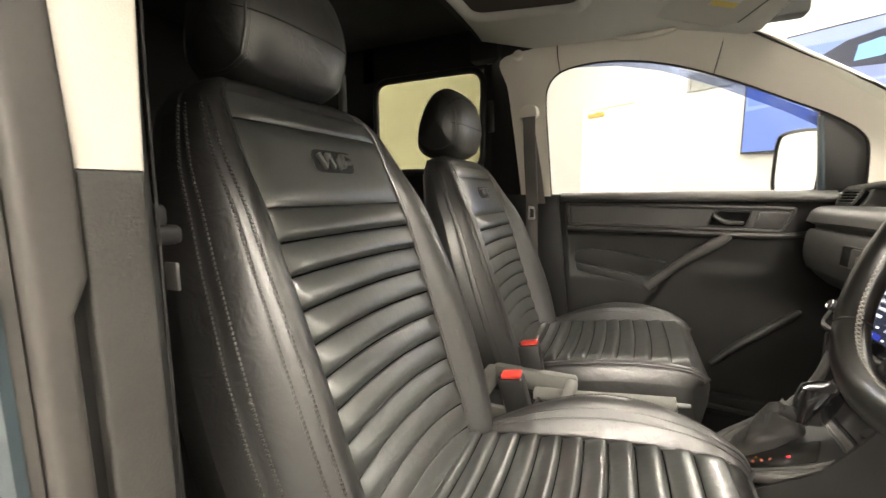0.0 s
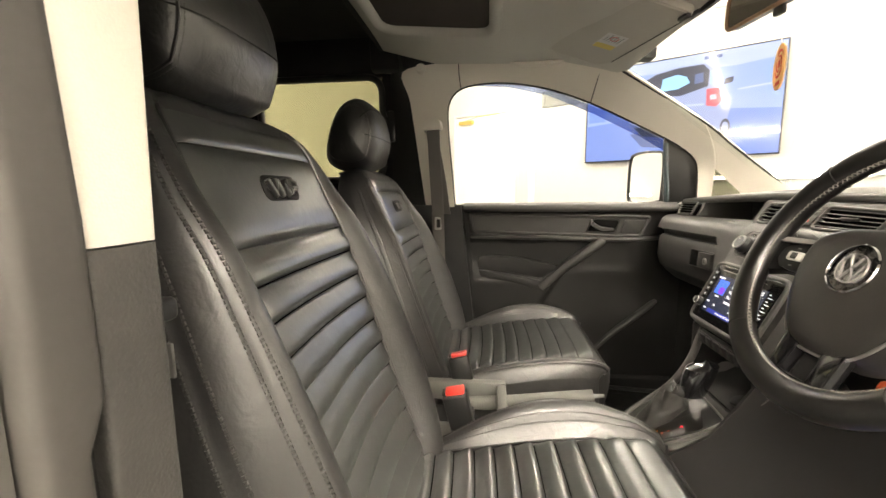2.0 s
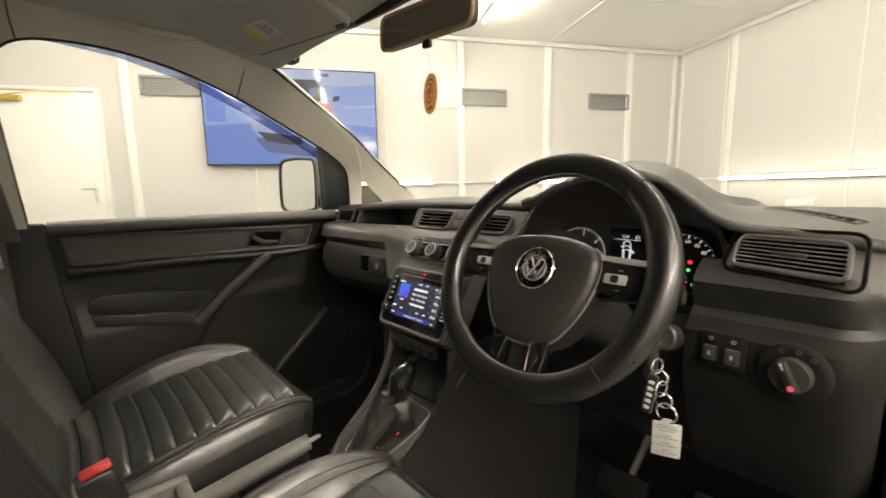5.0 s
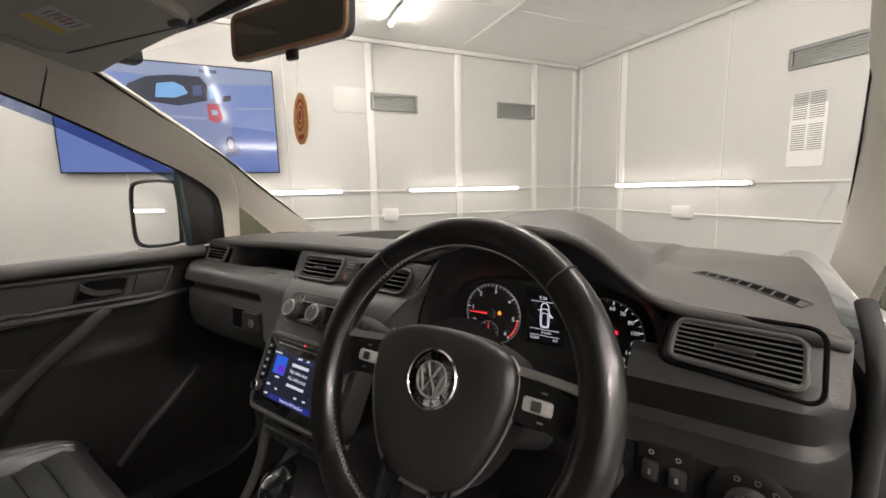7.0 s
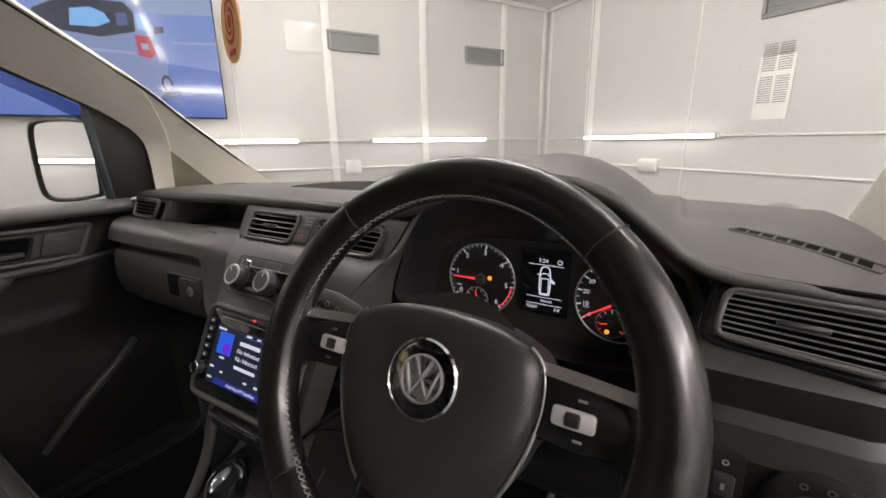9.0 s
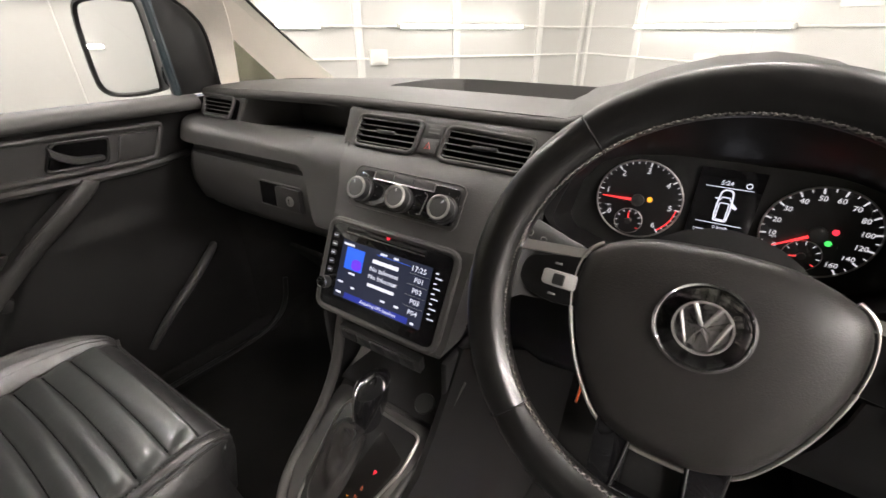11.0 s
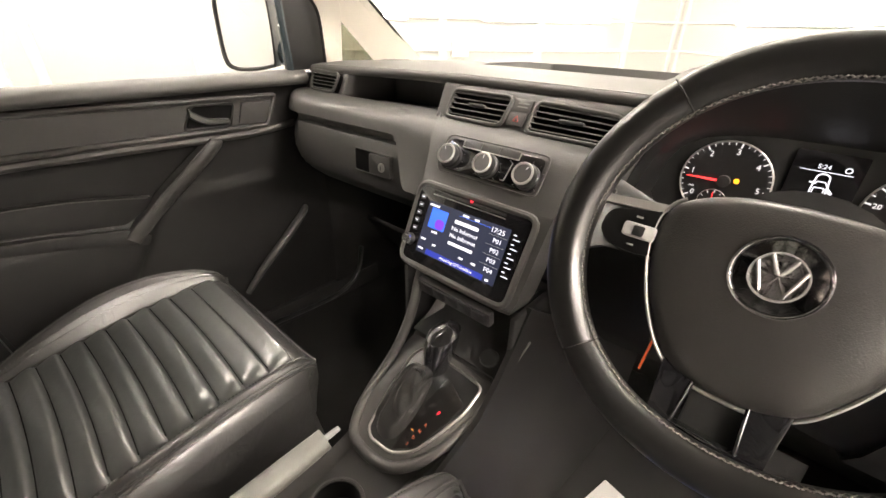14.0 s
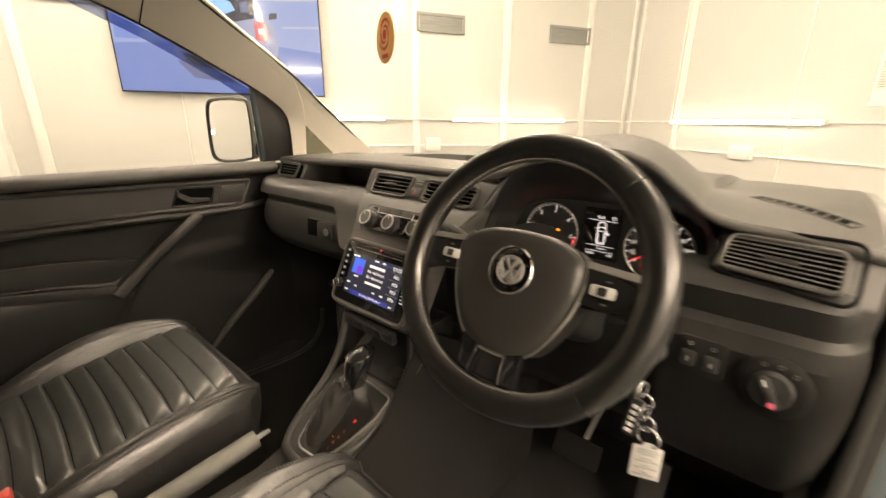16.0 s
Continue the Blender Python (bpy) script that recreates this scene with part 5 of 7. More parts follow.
def dial(x, y, r, start, step, labels, minor, size, parent, name):
    """A dial: thin ring, ticks, numbers and a red needle."""
    m = CM @ Matrix.Translation((x, y, 0))
    d = part(name, lathe([(0.0001, -0.0015), (r, -0.0015), (r, -0.0005), (0.0001, -0.0005)], m, 40), BLACKP, parent, "black dial with white numbers")
    part("rim", moved(tube([on_ring(r, 9 * k) for k in range(40)], 0.0012, 6, closed=True), m), SATIN, d)
    for k, t in enumerate(labels):
        a = start - step * k
        if t:
            words(t, m @ Matrix.Translation(on_ring(r * 0.76, a)), size, DIALWHITE, d, "number")
        part("tick", plate(m @ Matrix.Translation(on_ring(r * 0.925, a)) @ pose(0, 0, 0, 0, 0, a), r * 0.12, 0.0016, 0.0004, 0.0003, 0), DIALWHITE, d, smooth=False)
        if k < len(labels) - 1:
            for q in range(1, minor):
                b = a - step * q / minor
                part("tick", plate(m @ Matrix.Translation(on_ring(r * 0.945, b)) @ pose(0, 0, 0, 0, 0, b), r * 0.06, 0.0009, 0.0004, 0.0002, 0), DIALWHITE, d, smooth=False)
    return m, d


def needle(m, d, r, deg, hub):
    a = on_ring(1, deg)
    part("needle", moved(tube([a * hub * 0.8 + Vector((0, 0, 0.003)), a * r + Vector((0, 0, 0.003))], [0.0018, 0.0006], 6), m), DIALRED, d, smooth=False)
    part("hub", lathe([(hub, 0), (hub, 0.005), (hub * 0.8, 0.006), (0.0001, 0.006)], m, 20), GREYBTN, d)


tm, td = dial(-0.094, 0.000, 0.0525, 215, 44.3, ["0", "1", "2", "3", "4", "5", "6"], 5, 0.0105, clus, "rev_counter")
needle(tm, td, 0.045, 181, 0.0080)
part("red_zone", moved(tube([on_ring(0.0475, a) + Vector((0, 0, 0.0004)) for a in range(-50, -5, 4)], 0.0022, 5, flat=0.3), tm), DIALRED, td, smooth=False)
part("preheat_lamp", lathe([(0.0034, 0.0002), (0.0034, 0.0012), (0.0001, 0.0012)], tm @ Matrix.Translation((0.014, 0.003, 0)), 8), LAMPAMBER, td, smooth=False)
sm_, sd = dial(0.095, -0.001, 0.0530, 214, 22.5, ["0", "10", "20", "30", "40", "50", "60", "70", "80", "100", "120", "140", "160"], 2, 0.0082, clus, "speedometer")
needle(sm_, sd, 0.046, 212, 0.0085)
for x, y, mt, r in ((0.014, 0.005, LAMPRED, 0.0034), (0.012, -0.009, LAMPGREEN, 0.0034), (-0.010, -0.041, LAMPAMBER, 0.0034)):
    part("lamp", lathe([(r, 0.0002), (r, 0.0012), (0.0001, 0.0012)], sm_ @ Matrix.Translation((x, y, 0)), 6), mt, sd, smooth=False)
for base, dd, y, r in ((tm, td, -0.031, 0.0175), (sm_, sd, -0.029, 0.0185)):
    im = base @ Matrix.Translation((-0.006 if r < 0.018 else -0.006, y, 0.0006))
    part("gauge", lathe([(0.0001, 0), (r, 0), (r, 0.0004), (0.0001, 0.0004)], im, 28), BLACKP, dd)
    part("gauge_rim", moved(tube([on_ring(r, 12 * k) for k in range(30)], 0.0006, 5, closed=True), im), SATIN, dd)
    for k in range(9):
        a = 215 - 250 * k / 8
        part("gauge_tick", plate(im @ Matrix.Translation(on_ring(r * 0.85, a)) @ pose(0, 0, 0.0005, 0, 0, a), r * 0.2, 0.0008, 0.0003, 0.0001, 0), DIALRED if k == 8 or (k < 2 and r > 0.018) else DIALWHITE, dd, smooth=False)
    a = on_ring(1, 96 if r < 0.018 else 190)
    part("gauge_needle", moved(tube([Vector((0, 0, 0.0015)), a * r * 0.8 + Vector((0, 0, 0.0015))], [0.0010, 0.0004], 5), im), DIALRED, dd, smooth=False)
    part("gauge_hub", lathe([(0.0045, 0), (0.0045, 0.003), (0.0001, 0.003)], im, 14), GREYBTN, dd)
words("/min", tm @ Matrix.Translation((-0.036, -0.014, 0)), 0.0042, DIALWHITE, td, "unit")
words("mph", sm_ @ Matrix.Translation((-0.038, -0.012, 0)), 0.0042, DIALWHITE, sd, "unit")
# trip display between the dials: a van seen from above with an open door
LM = CM @ Matrix.Translation((0.001, 0.010, 0.0))
lcd = part("trip_display", plate(LM, 0.066, 0.092, 0.0006, 0.002, 0), BLACKGLOSS, clus, "lit display with a white van outline")
LM = LM @ Matrix.Translation((0, -0.004, 0.001)) @ Matrix.Diagonal((0.84, 0.84, 1, 1))
words("5:24", LM @ Matrix.Translation((-0.004, 0.0400, 0)), 0.0088, LCDWHITE, lcd)
words("0 km/h", LM @ Matrix.Translation((0.004, -0.0265, 0)), 0.0068, LCDWHITE, lcd)
words("32605", LM @ Matrix.Translation((-0.019, -0.0385, 0)), 0.0075, LCDWHITE, lcd)
words("0.0", LM @ Matrix.Translation((0.022, -0.0385, 0)), 0.0075, LCDWHITE, lcd)
for y in (0.0335, -0.0205, -0.0325):
    part("rule", plate(LM @ Matrix.Translation((0, y, 0)), 0.058, 0.0009, 0.0002, 0.0002, 0), LCDWHITE, lcd, smooth=False)
VAN = [(-0.0075, -0.019), (0.0075, -0.019), (0.0088, -0.006), (0.0085, 0.012), (0.0070, 0.024), (0.0035, 0.0275), (-0.0035, 0.0275), (-0.0070, 0.024), (-0.0085, 0.012), (-0.0088, -0.006)]
part("van_line", moved(tube([(p.x, p.y, 0) for p in rounded([(x, y + 0.003, 0) for x, y in VAN], 0.002)], 0.0010, 4, closed=True, flat=1.0), LM), LCDWHITE, lcd, smooth=False)
part("van_roof", moved(tube([(p.x, p.y, 0) for p in rounded([(-0.0060, -0.014, 0), (0.0060, -0.014, 0), (0.0060, 0.011, 0), (-0.0060, 0.011, 0)], 0.002)], 0.0007, 4, closed=True), LM), LCDWHITE, lcd, smooth=False)
part("van_windscreen", moved(tube([(-0.0068, 0.015, 0), (-0.0045, 0.0195, 0), (0.0045, 0.0195, 0), (0.0068, 0.015, 0)], 0.0008, 4), LM), LCDWHITE, lcd, smooth=False)
part("van_mirror", plate(LM @ Matrix.Translation((-0.0112, 0.017, 0)), 0.004, 0.0018, 0.0002, 0.0005, 0), LCDWHITE, lcd, smooth=False)
part("van_door", moved(prism([(0.0095, 0.013, 0), (0.0165, 0.006, 0), (0.0150, 0.0035, 0), (0.0095, 0.006, 0)], (0, 0, 0.0003)), LM), LCDWHITE, lcd, smooth=False)
part("ring_symbol", moved(tube([Vector((0.022, 0.040, 0)) + on_ring(0.0034, 30 * k) for k in range(12)], 0.0006, 4, closed=True), LM), LCDWHITE, lcd, smooth=False)

# light switch and dimmer switches
lm = plane_pose((0.667, 0.144, 0.954), (0.98, -0.10, 0), (0, 0.10, 0.98))
ls = part("light_switch", lathe([(0.037, 0), (0.037, 0.004), (0.034, 0.007), (0.028, 0.008), (0.0001, 0.008)], lm, 40), DASHDARK, dash, "round black light switch")
part("collar", lathe([(0.021, 0.008), (0.0205, 0.018), (0.019, 0.020), (0.0001, 0.020)], lm, 32), MATTEBLACK, ls)
part("grip", moved(rbox((0, 0, 0.024), (0.010, 0.038, 0.012), 0.004), lm @ pose(0, 0, 0, 0, 0, 28)), BLACKP, ls)
part("pointer", moved(rbox((0, 0.013, 0.0302), (0.002, 0.008, 0.001), 0.0003), lm @ pose(0, 0, 0, 0, 0, 28)), PAPER, ls)
part("glow_mark", lathe([(0.0035, 0), (0.0035, 0.001), (0.0001, 0.001)], lm @ Matrix.Translation((0.005, -0.011, 0.0302)), 8), emit("dim_pink", (0.9, 0.12, 0.2), 0.6), ls, smooth=False)
for x, y in ((-0.012, 0.026), (0.004, 0.028), (0.018, 0.0225)):
    part("symbol", moved(tube([Vector((x, y, 0.0083)) + on_ring(0.0023, 45 * k) for k in range(8)], 0.0006, 4, closed=True), lm), GREYBTN, ls)
zm = plane_pose((0.592, 0.152, 0.960), (0.99, -0.05, 0), (0, 0.10, 0.98))
sw = part("dimmer_block", plate(zm, 0.054, 0.048, 0.006, 0.004, 0.002), DASHDARK, dash)
for x in (-0.013, 0.013):
    part("thumbwheel", moved(rbox((x, -0.005, 0.007), (0.017, 0.021, 0.008), 0.003), zm), MATTEBLACK, sw)
    part("symbol", moved(tube([Vector((x, 0.015, 0.0065)) + on_ring(0.0023, 45 * k) for k in range(8)], 0.0006, 4, closed=True), zm), VENTGREY, sw)
    part("wheel_mark", moved(rbox((x, -0.005, 0.0115), (0.003, 0.006, 0.0008), 0.0003), zm), VENTGREY, sw)

# ---- steering wheel ----
TL = radians(25.5)
WM = plane_pose((0.394, 0.009, 1.066), (1, 0, 0), (0, math.sin(TL), math.cos(TL)))
wheel = thing("steering_wheel", (0.394, 0.05, 1.04), "black leather three-spoke steering wheel with worn rim", "steering wheel")


def rim_pt(deg, r=0.165, lift=0.0):
    a = math.radians(deg)
    k = 1 - 0.02 * max(0, -math.sin(a)) ** 6
    return Vector((r * math.cos(a), r * math.sin(a) * k, lift))


# rim in four leather pieces with a raised grip and seams between them
for a0, a1, big in ((47.5, 132.5, 0), (132.5, 224, 1), (224, 316, 0), (316, 407.5, 1)):
    pts, rs = [], []
    for k in range(21):
        a = a0 + (a1 - a0) * k / 20
        pts.append(rim_pt(a))
        e = min(k, 20 - k)
        rs.append((0.0162 + (0.0012 * math.sin(math.pi * k / 20) if big else 0)) * (0.965 if e == 0 else 1))
    part("rim_section", moved(tube(pts, rs, 18, flat=1.12, up=(0, 0, 1)), WM), RIMLEATHER, wheel, "worn black leather grip")
    part("rim_seam", moved(tube([rim_pt(a0, 0.165) + 0.0164 * (math.cos(w) * Vector((0, 0, 1)) + 1.12 * math.sin(w) * rim_pt(a0, 1.0)) for w in [2 * math.pi * q / 20 for q in range(20)]], 0.0009, 5, closed=True), WM), MATTEBLACK, wheel)
# cross stitching on the inner side of the rim
xst = []
for k in range(150):
    a = 360 * k / 150
    for s0 in (-1, 1):
        p = rim_pt(a, 0.1474, 0.0045 + 0.0030 * s0)
        q = rim_pt(a + 1.9, 0.1474, 0.0045 - 0.0030 * s0)
        xst.append(tube([p, q], 0.00075, 4))
tagged(part("stitching", moved(join(*xst), WM), THREAD2, wheel, "pale cross stitches"), kind="stuff")
# airbag cover
HUB_R = [(0.042, 0.053), (0.072, 0.043), (0.087, 0.030), (0.091, 0.006), (0.086, -0.024), (0.072, -0.060), (0.050, -0.092), (0.025, -0.104)]
HUB = [(-0.005, 0.056)] + [(x - 0.005, y) for x, y in HUB_R] + [(-0.005, -0.106)] + [(-x - 0.005, y) for x, y in HUB_R[::-1]]
HP = [Vector((p.x, p.y, 0)) for p in smooth_line([(x, y, 0) for x, y in HUB + HUB[:1]], 5)[:-1]]
rings = []
for k, z in ((1.0, -0.055), (1.0, -0.013), (0.988, -0.008), (0.955, -0.003), (0.86, 0.0015), (0.62, 0.0045), (0.35, 0.005), (0.05, 0.005)):
    rings.append([Vector((p.x * k, p.y * k, z)) for p in HP])
hub = part("airbag_cover", moved(loft(rings), WM), HUBP, wheel, "grained dark airbag cover", angle=60)
part("chrome_edge", moved(tube([Vector((p.x * 1.008, p.y * 1.008, -0.0085)) for p in HP[11:80]], 0.0018, 8), WM), SATIN, wheel, "satin silver edge strip")
BD = WM @ Matrix.Translation((-0.004, 0.0, 0.004))
bad = part("badge", lathe([(0.0001, -0.002), (0.0300, -0.002), (0.0300, 0.002), (0.0288, 0.0032), (0.0280, 0.0016), (0.0001, 0.0016)], BD, 44), BLACKGLOSS, wheel, "round black and chrome badge")
part("outer_ring", lathe([(0.0280, 0.0016), (0.0306, 0.0006), (0.0312, 0.0028), (0.0296, 0.0044), (0.0280, 0.0016)], BD, 44), CHROME, bad)
part("inner_ring", lathe([(0.0170, 0.0016), (0.0190, 0.0016), (0.0187, 0.0040), (0.0173, 0.0040), (0.0170, 0.0016)], BD, 40), EMBLEM, bad)
for pts in ([(-0.0078, 0.0152), (-0.0012, 0.0018), (0.0012, 0.0018), (0.0078, 0.0152)], [(-0.0152, 0.0080), (-0.0075, -0.0128), (0.0, 0.0002), (0.0075, -0.0128), (0.0152, 0.0080)]):
    part("stroke", moved(tube([(x, y, 0.0028) for x, y in pts], 0.0016, 8), BD), EMBLEM, bad)
# side spokes with their button pods
for e in (-1, 1):
    part("spoke", moved(loft([[Vector((e * x, y0, z0)), Vector((e * x, y1, z0)), Vector((e * x, y1, z1)), Vector((e * x, y0, z1))] for x, y0, y1, z0, z1 in
              ((0.070, -0.022, 0.030, -0.050, -0.024), (0.112, -0.018, 0.026, -0.040, -0.018), (0.138, -0.020, 0.026, -0.028, -0.010), (0.160, -0.034, 0.034, -0.012, 0.006))]), WM), PODBLACK, wheel)
    pod = part("button_pod", moved(prism(rounded([(e * 0.072, -0.013, 0), (e * 0.110, -0.018, 0), (e * 0.134, -0.014, 0), (e * 0.145, 0.000, 0), (e * 0.138, 0.017, 0), (e * 0.110, 0.024, 0), (e * 0.076, 0.028, 0)][::e], 0.006), (0, 0, 0.010), 0.002), WM @ Matrix.Translation((0, 0, -0.017))), PODBLACK, wheel, "black button pod")
    part("silver_rocker", moved(rbox((e * 0.108, 0.003, -0.005), (0.029, 0.0135, 0.006), 0.003), WM), SILVERP, pod)
    part("rocker_key", moved(rbox((e * 0.108, 0.003, -0.0015), (0.010, 0.0095, 0.003), 0.002), WM), BLACKP, pod)
    for yy in (0.0155, -0.0105):
        part("key_mark", moved(rbox((e * 0.112, yy, -0.0066), (0.006, 0.002, 0.0008), 0.0003), WM), VENTGREY, pod)
    part("chrome_strip", moved(shell(smooth_line([(e * 0.082, 0.0255, -0.0085), (e * 0.115, 0.0235, -0.0050), (e * 0.150, 0.0205, 0.0020)], 4), smooth_line([(e * 0.083, 0.0335, -0.0125), (e * 0.115, 0.0315, -0.0090), (e * 0.151, 0.0285, -0.0020)], 4), 0.002, 3), WM), SATIN, wheel, "satin silver spoke trim")
# forked lower spoke
for e in (-1, 1):
    part("lower_spoke", moved(prism(rounded([(e * 0.018 - 0.006, -0.100, 0), (e * 0.046 - 0.006, -0.092, 0), (e * 0.042 - 0.006, -0.152, 0), (e * 0.024 - 0.006, -0.156, 0)][::e], 0.004), (0, 0, 0.014), 0.003), WM @ Matrix.Translation((0, 0, -0.020))), BLACKGLOSS, wheel, "glossy black spoke leg")
    part("spoke_edge", moved(tube([(e * 0.020 - 0.006, -0.100, -0.006), (e * 0.024 - 0.006, -0.140, -0.003)] + ([(-0.006, -0.142, -0.003)]), 0.0010, 6), WM), DARKCHROME, wheel)
part("lower_bridge", moved(prism(rounded([(-0.034, -0.140, 0), (0.034, -0.140, 0), (0.030, -0.158, 0), (-0.030, -0.158, 0)], 0.004), (0, 0, 0.012), 0.003), WM @ Matrix.Translation((0, 0, -0.016))), BLACKGLOSS, wheel)
part("lower_web", moved(rbox((0, -0.115, -0.024), (0.05, 0.06, 0.010), 0.003), WM), MATTEBLACK, wheel)
# column, shroud, stalks
col = thing("steering_column", (0.39, 0.16, 0.98), "black steering column shroud with two stalks", "steering column")
rings = []
for z, w, h, dy in ((-0.060, 0.050, 0.036, -0.014), (-0.075, 0.058, 0.042, -0.018), (-0.14, 0.062, 0.044, -0.024), (-0.21, 0.066, 0.044, -0.030)):
    rings.append([WM @ Vector((w * (abs(math.cos(a)) ** 0.6) * (1 if math.cos(a) > 0 else -1), dy + h * (abs(math.sin(a)) ** 0.6) * (1 if math.sin(a) > 0 else -1), z)) for a in [2 * math.pi * k / 28 for k in range(28)]])
part("shroud", loft(rings), BLACKP, col)
part("boss", moved(lathe([(0.045, -0.066), (0.060, -0.05), (0.072, -0.03), (0.0001, -0.03)], Matrix(), 28), WM), BLACKP, col)
st = part("stalk", tube([(0.345, 0.075, 1.040), (0.29, 0.068, 1.065), (0.245, 0.060, 1.082), (0.215, 0.056, 1.088)], [0.009, 0.009, 0.0125, 0.010], 12, flat=0.7), GREYBTN, col, "indicator stalk with printed symbols")
for k in range(3):
    part("symbol", moved(tube([Vector((0, 0, 0)) + on_ring(0.0028, 45 * q) for q in range(8)], 0.0004, 4, closed=True), plane_pose((0.232 + 0.013 * k, 0.049, 1.089 - 0.004 * k), (1, -0.1, -0.3), (0, 0.4, 0.9))), VENTGREY, st)
part("stalk", tube([(0.44, 0.085, 1.03), (0.50, 0.075, 1.04), (0.545, 0.068, 1.045), (0.566, 0.066, 1.046)], [0.009, 0.009, 0.0125, 0.010], 12, flat=0.7), BLACKP, col)
TGM = plane_pose((0.306, 0.128, 0.872), (-0.085, 0.996, 0.0), (0.10, 0.0, 1.0))
part("pull_tag", moved(prism(rounded([(-0.020, -0.032, 0), (0.020, -0.032, 0), (0.018, -0.006, 0), (0.005, 0.026, 0), (-0.008, 0.026, 0)], 0.006), (0, 0, 0.003), 0.0008), TGM), ORANGE, col, "small orange pull tag")
part("tag_clip", tube([(0.306, 0.130, 0.876), (0.318, 0.150, 0.878), (0.326, 0.185, 0.880)], 0.004, 8), BLACKP, col)

# ignition key with its ring, chain and paper tag
key = thing("ignition_key", (0.548, 0.03, 1.0), "key in the ignition with chain and white tag", "key")
part("lock_barrel", lathe([(0.017, -0.02), (0.017, 0.008), (0.014, 0.011), (0.0001, 0.011)], plane_pose((0.548, 0.060, 0.992), (1, 0, 0), (0, 0.25, 0.95)), 24), BLACKP, key)
part("blade", rbox((0.548, 0.040, 0.990), (0.003, 0.03, 0.009), 0.001), SATIN, key)
part("key_head", rbox((0.550, 0.014, 0.975), (0.010, 0.026, 0.040), 0.004), BLACKP, key)


def link(c, r, ax, w=0.0011):
    u, v = Vector(ax[0]), Vector(ax[1])
    return tube([Vector(c) + r * (math.cos(a) * u + math.sin(a) * v) for a in [2 * math.pi * k / 16 for k in range(16)]], w, 6, closed=True)


for k in range(4):
    part("chain_link", link((0.560 + 0.003 * k, 0.005, 0.974 - 0.013 * k), 0.0092, ((1, 0, 0), (0, 0, 1)) if k % 2 else ((0.3, 1, 0), (0, 0, 1))), CHROME, key)
part("key_ring", link((0.574, 0.002, 0.922), 0.0115, ((1, -0.2, 0), (0, 0, 1)), 0.0014), CHROME, key)
part("key_fob", moved(rbox((0, 0, 0), (0.012, 0.006, 0.050), 0.004), pose(0.556, 0.0, 0.940, 0, 8, 0)), BLACKP, key, "small black fob with unreadable print")
for k in range(5):
    part("print_bar", moved(rbox((0.0, -0.0034, -0.016 + 0.008 * k), (0.006, 0.0008, 0.004), 0), pose(0.556, 0.0, 0.940, 0, 8, 0)), PAPER, key)
TG = plane_pose((0.576, 0.0, 0.893), (0.93, 0.36, 0), (0, 0, 1)) @ Matrix.Diagonal((0.65, 0.65, 1, 1))
tag = part("tag", moved(prism(rounded([(-0.023, -0.034, 0), (0.023, -0.034, 0), (0.023, 0.030, 0), (0.010, 0.030, 0), (0.007, 0.037, 0), (-0.007, 0.037, 0), (-0.010, 0.030, 0), (-0.023, 0.030, 0)], 0.003), (0, 0, 0.0016), 0.0003), TG), TAGP, key, "white plastic tag with unreadable print")
for k, w in enumerate((0.030, 0.034, 0.026, 0.0, 0.016, 0.036, 0.0, 0.014, 0.036, 0.0, 0.012, 0.034)):
    if w:
        part("print_bar", moved(rbox((0, 0.024 - 0.0046 * k, 0.0018), (w, 0.0019, 0.0004), 0), TG), VENTGREY, tag)

# pedals and mats
fl = thing("brake_pedal", (0.36, 0.42, 0.40), "black rubber brake pedal on a steel arm", "pedal", "pedals")
part("pad", moved(rbox((0, 0, 0), (0.11, 0.014, 0.06), 0.005), pose(0.37, 0.40, 0.50, -30)), DASHDARK, fl)
part("arm", tube([(0.38, 0.41, 0.51), (0.40, 0.48, 0.62), (0.40, 0.50, 0.72)], 0.008, 8), SATIN, fl)
fl = thing("accelerator_pedal", (0.52, 0.40, 0.38), "black rubber accelerator pedal", "pedal", "pedals")
part("pad", moved(rbox((0, 0, 0), (0.055, 0.014, 0.17), 0.006), pose(0.535, 0.40, 0.47, -22)), MATTEBLACK, fl)
part("hinge", rbox((0.535, 0.36, 0.385), (0.05, 0.03, 0.02), 0.005), BLACKP, fl)

pm = thing("paper_mat", (0.42, 0.16, 0.352), "white paper floor mat with a blue and red print", "floor mat")
PM = plane_pose((0.284, 0.300, 0.353), (0.977, -0.212, 0), (0.212, 0.977, 0))
part("sheet", plate(PM, 0.34, 0.44, 0.0012, 0.004, 0, (0.17, -0.22)), PAPER, pm)
part("red_print", plate(PM @ Matrix.Translation((0, 0, 0.0012)), 0.262, 0.346, 0.0004, 0.02, 0, (0.17, -0.206)), CARDRED, pm)
part("blue_print", plate(PM @ Matrix.Translation((0, 0, 0.0016)), 0.250, 0.334, 0.0004, 0.02, 0, (0.17, -0.206)), mat("navy_print", (0.02, 0.03, 0.16), 0.6, var=0.05, bump=0), pm)

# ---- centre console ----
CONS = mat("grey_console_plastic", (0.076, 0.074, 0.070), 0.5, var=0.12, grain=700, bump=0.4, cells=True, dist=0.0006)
con = thing("centre_console", (0.02, -0.2, 0.38), "dark grey centre console between the front seats", "console")
rows = []
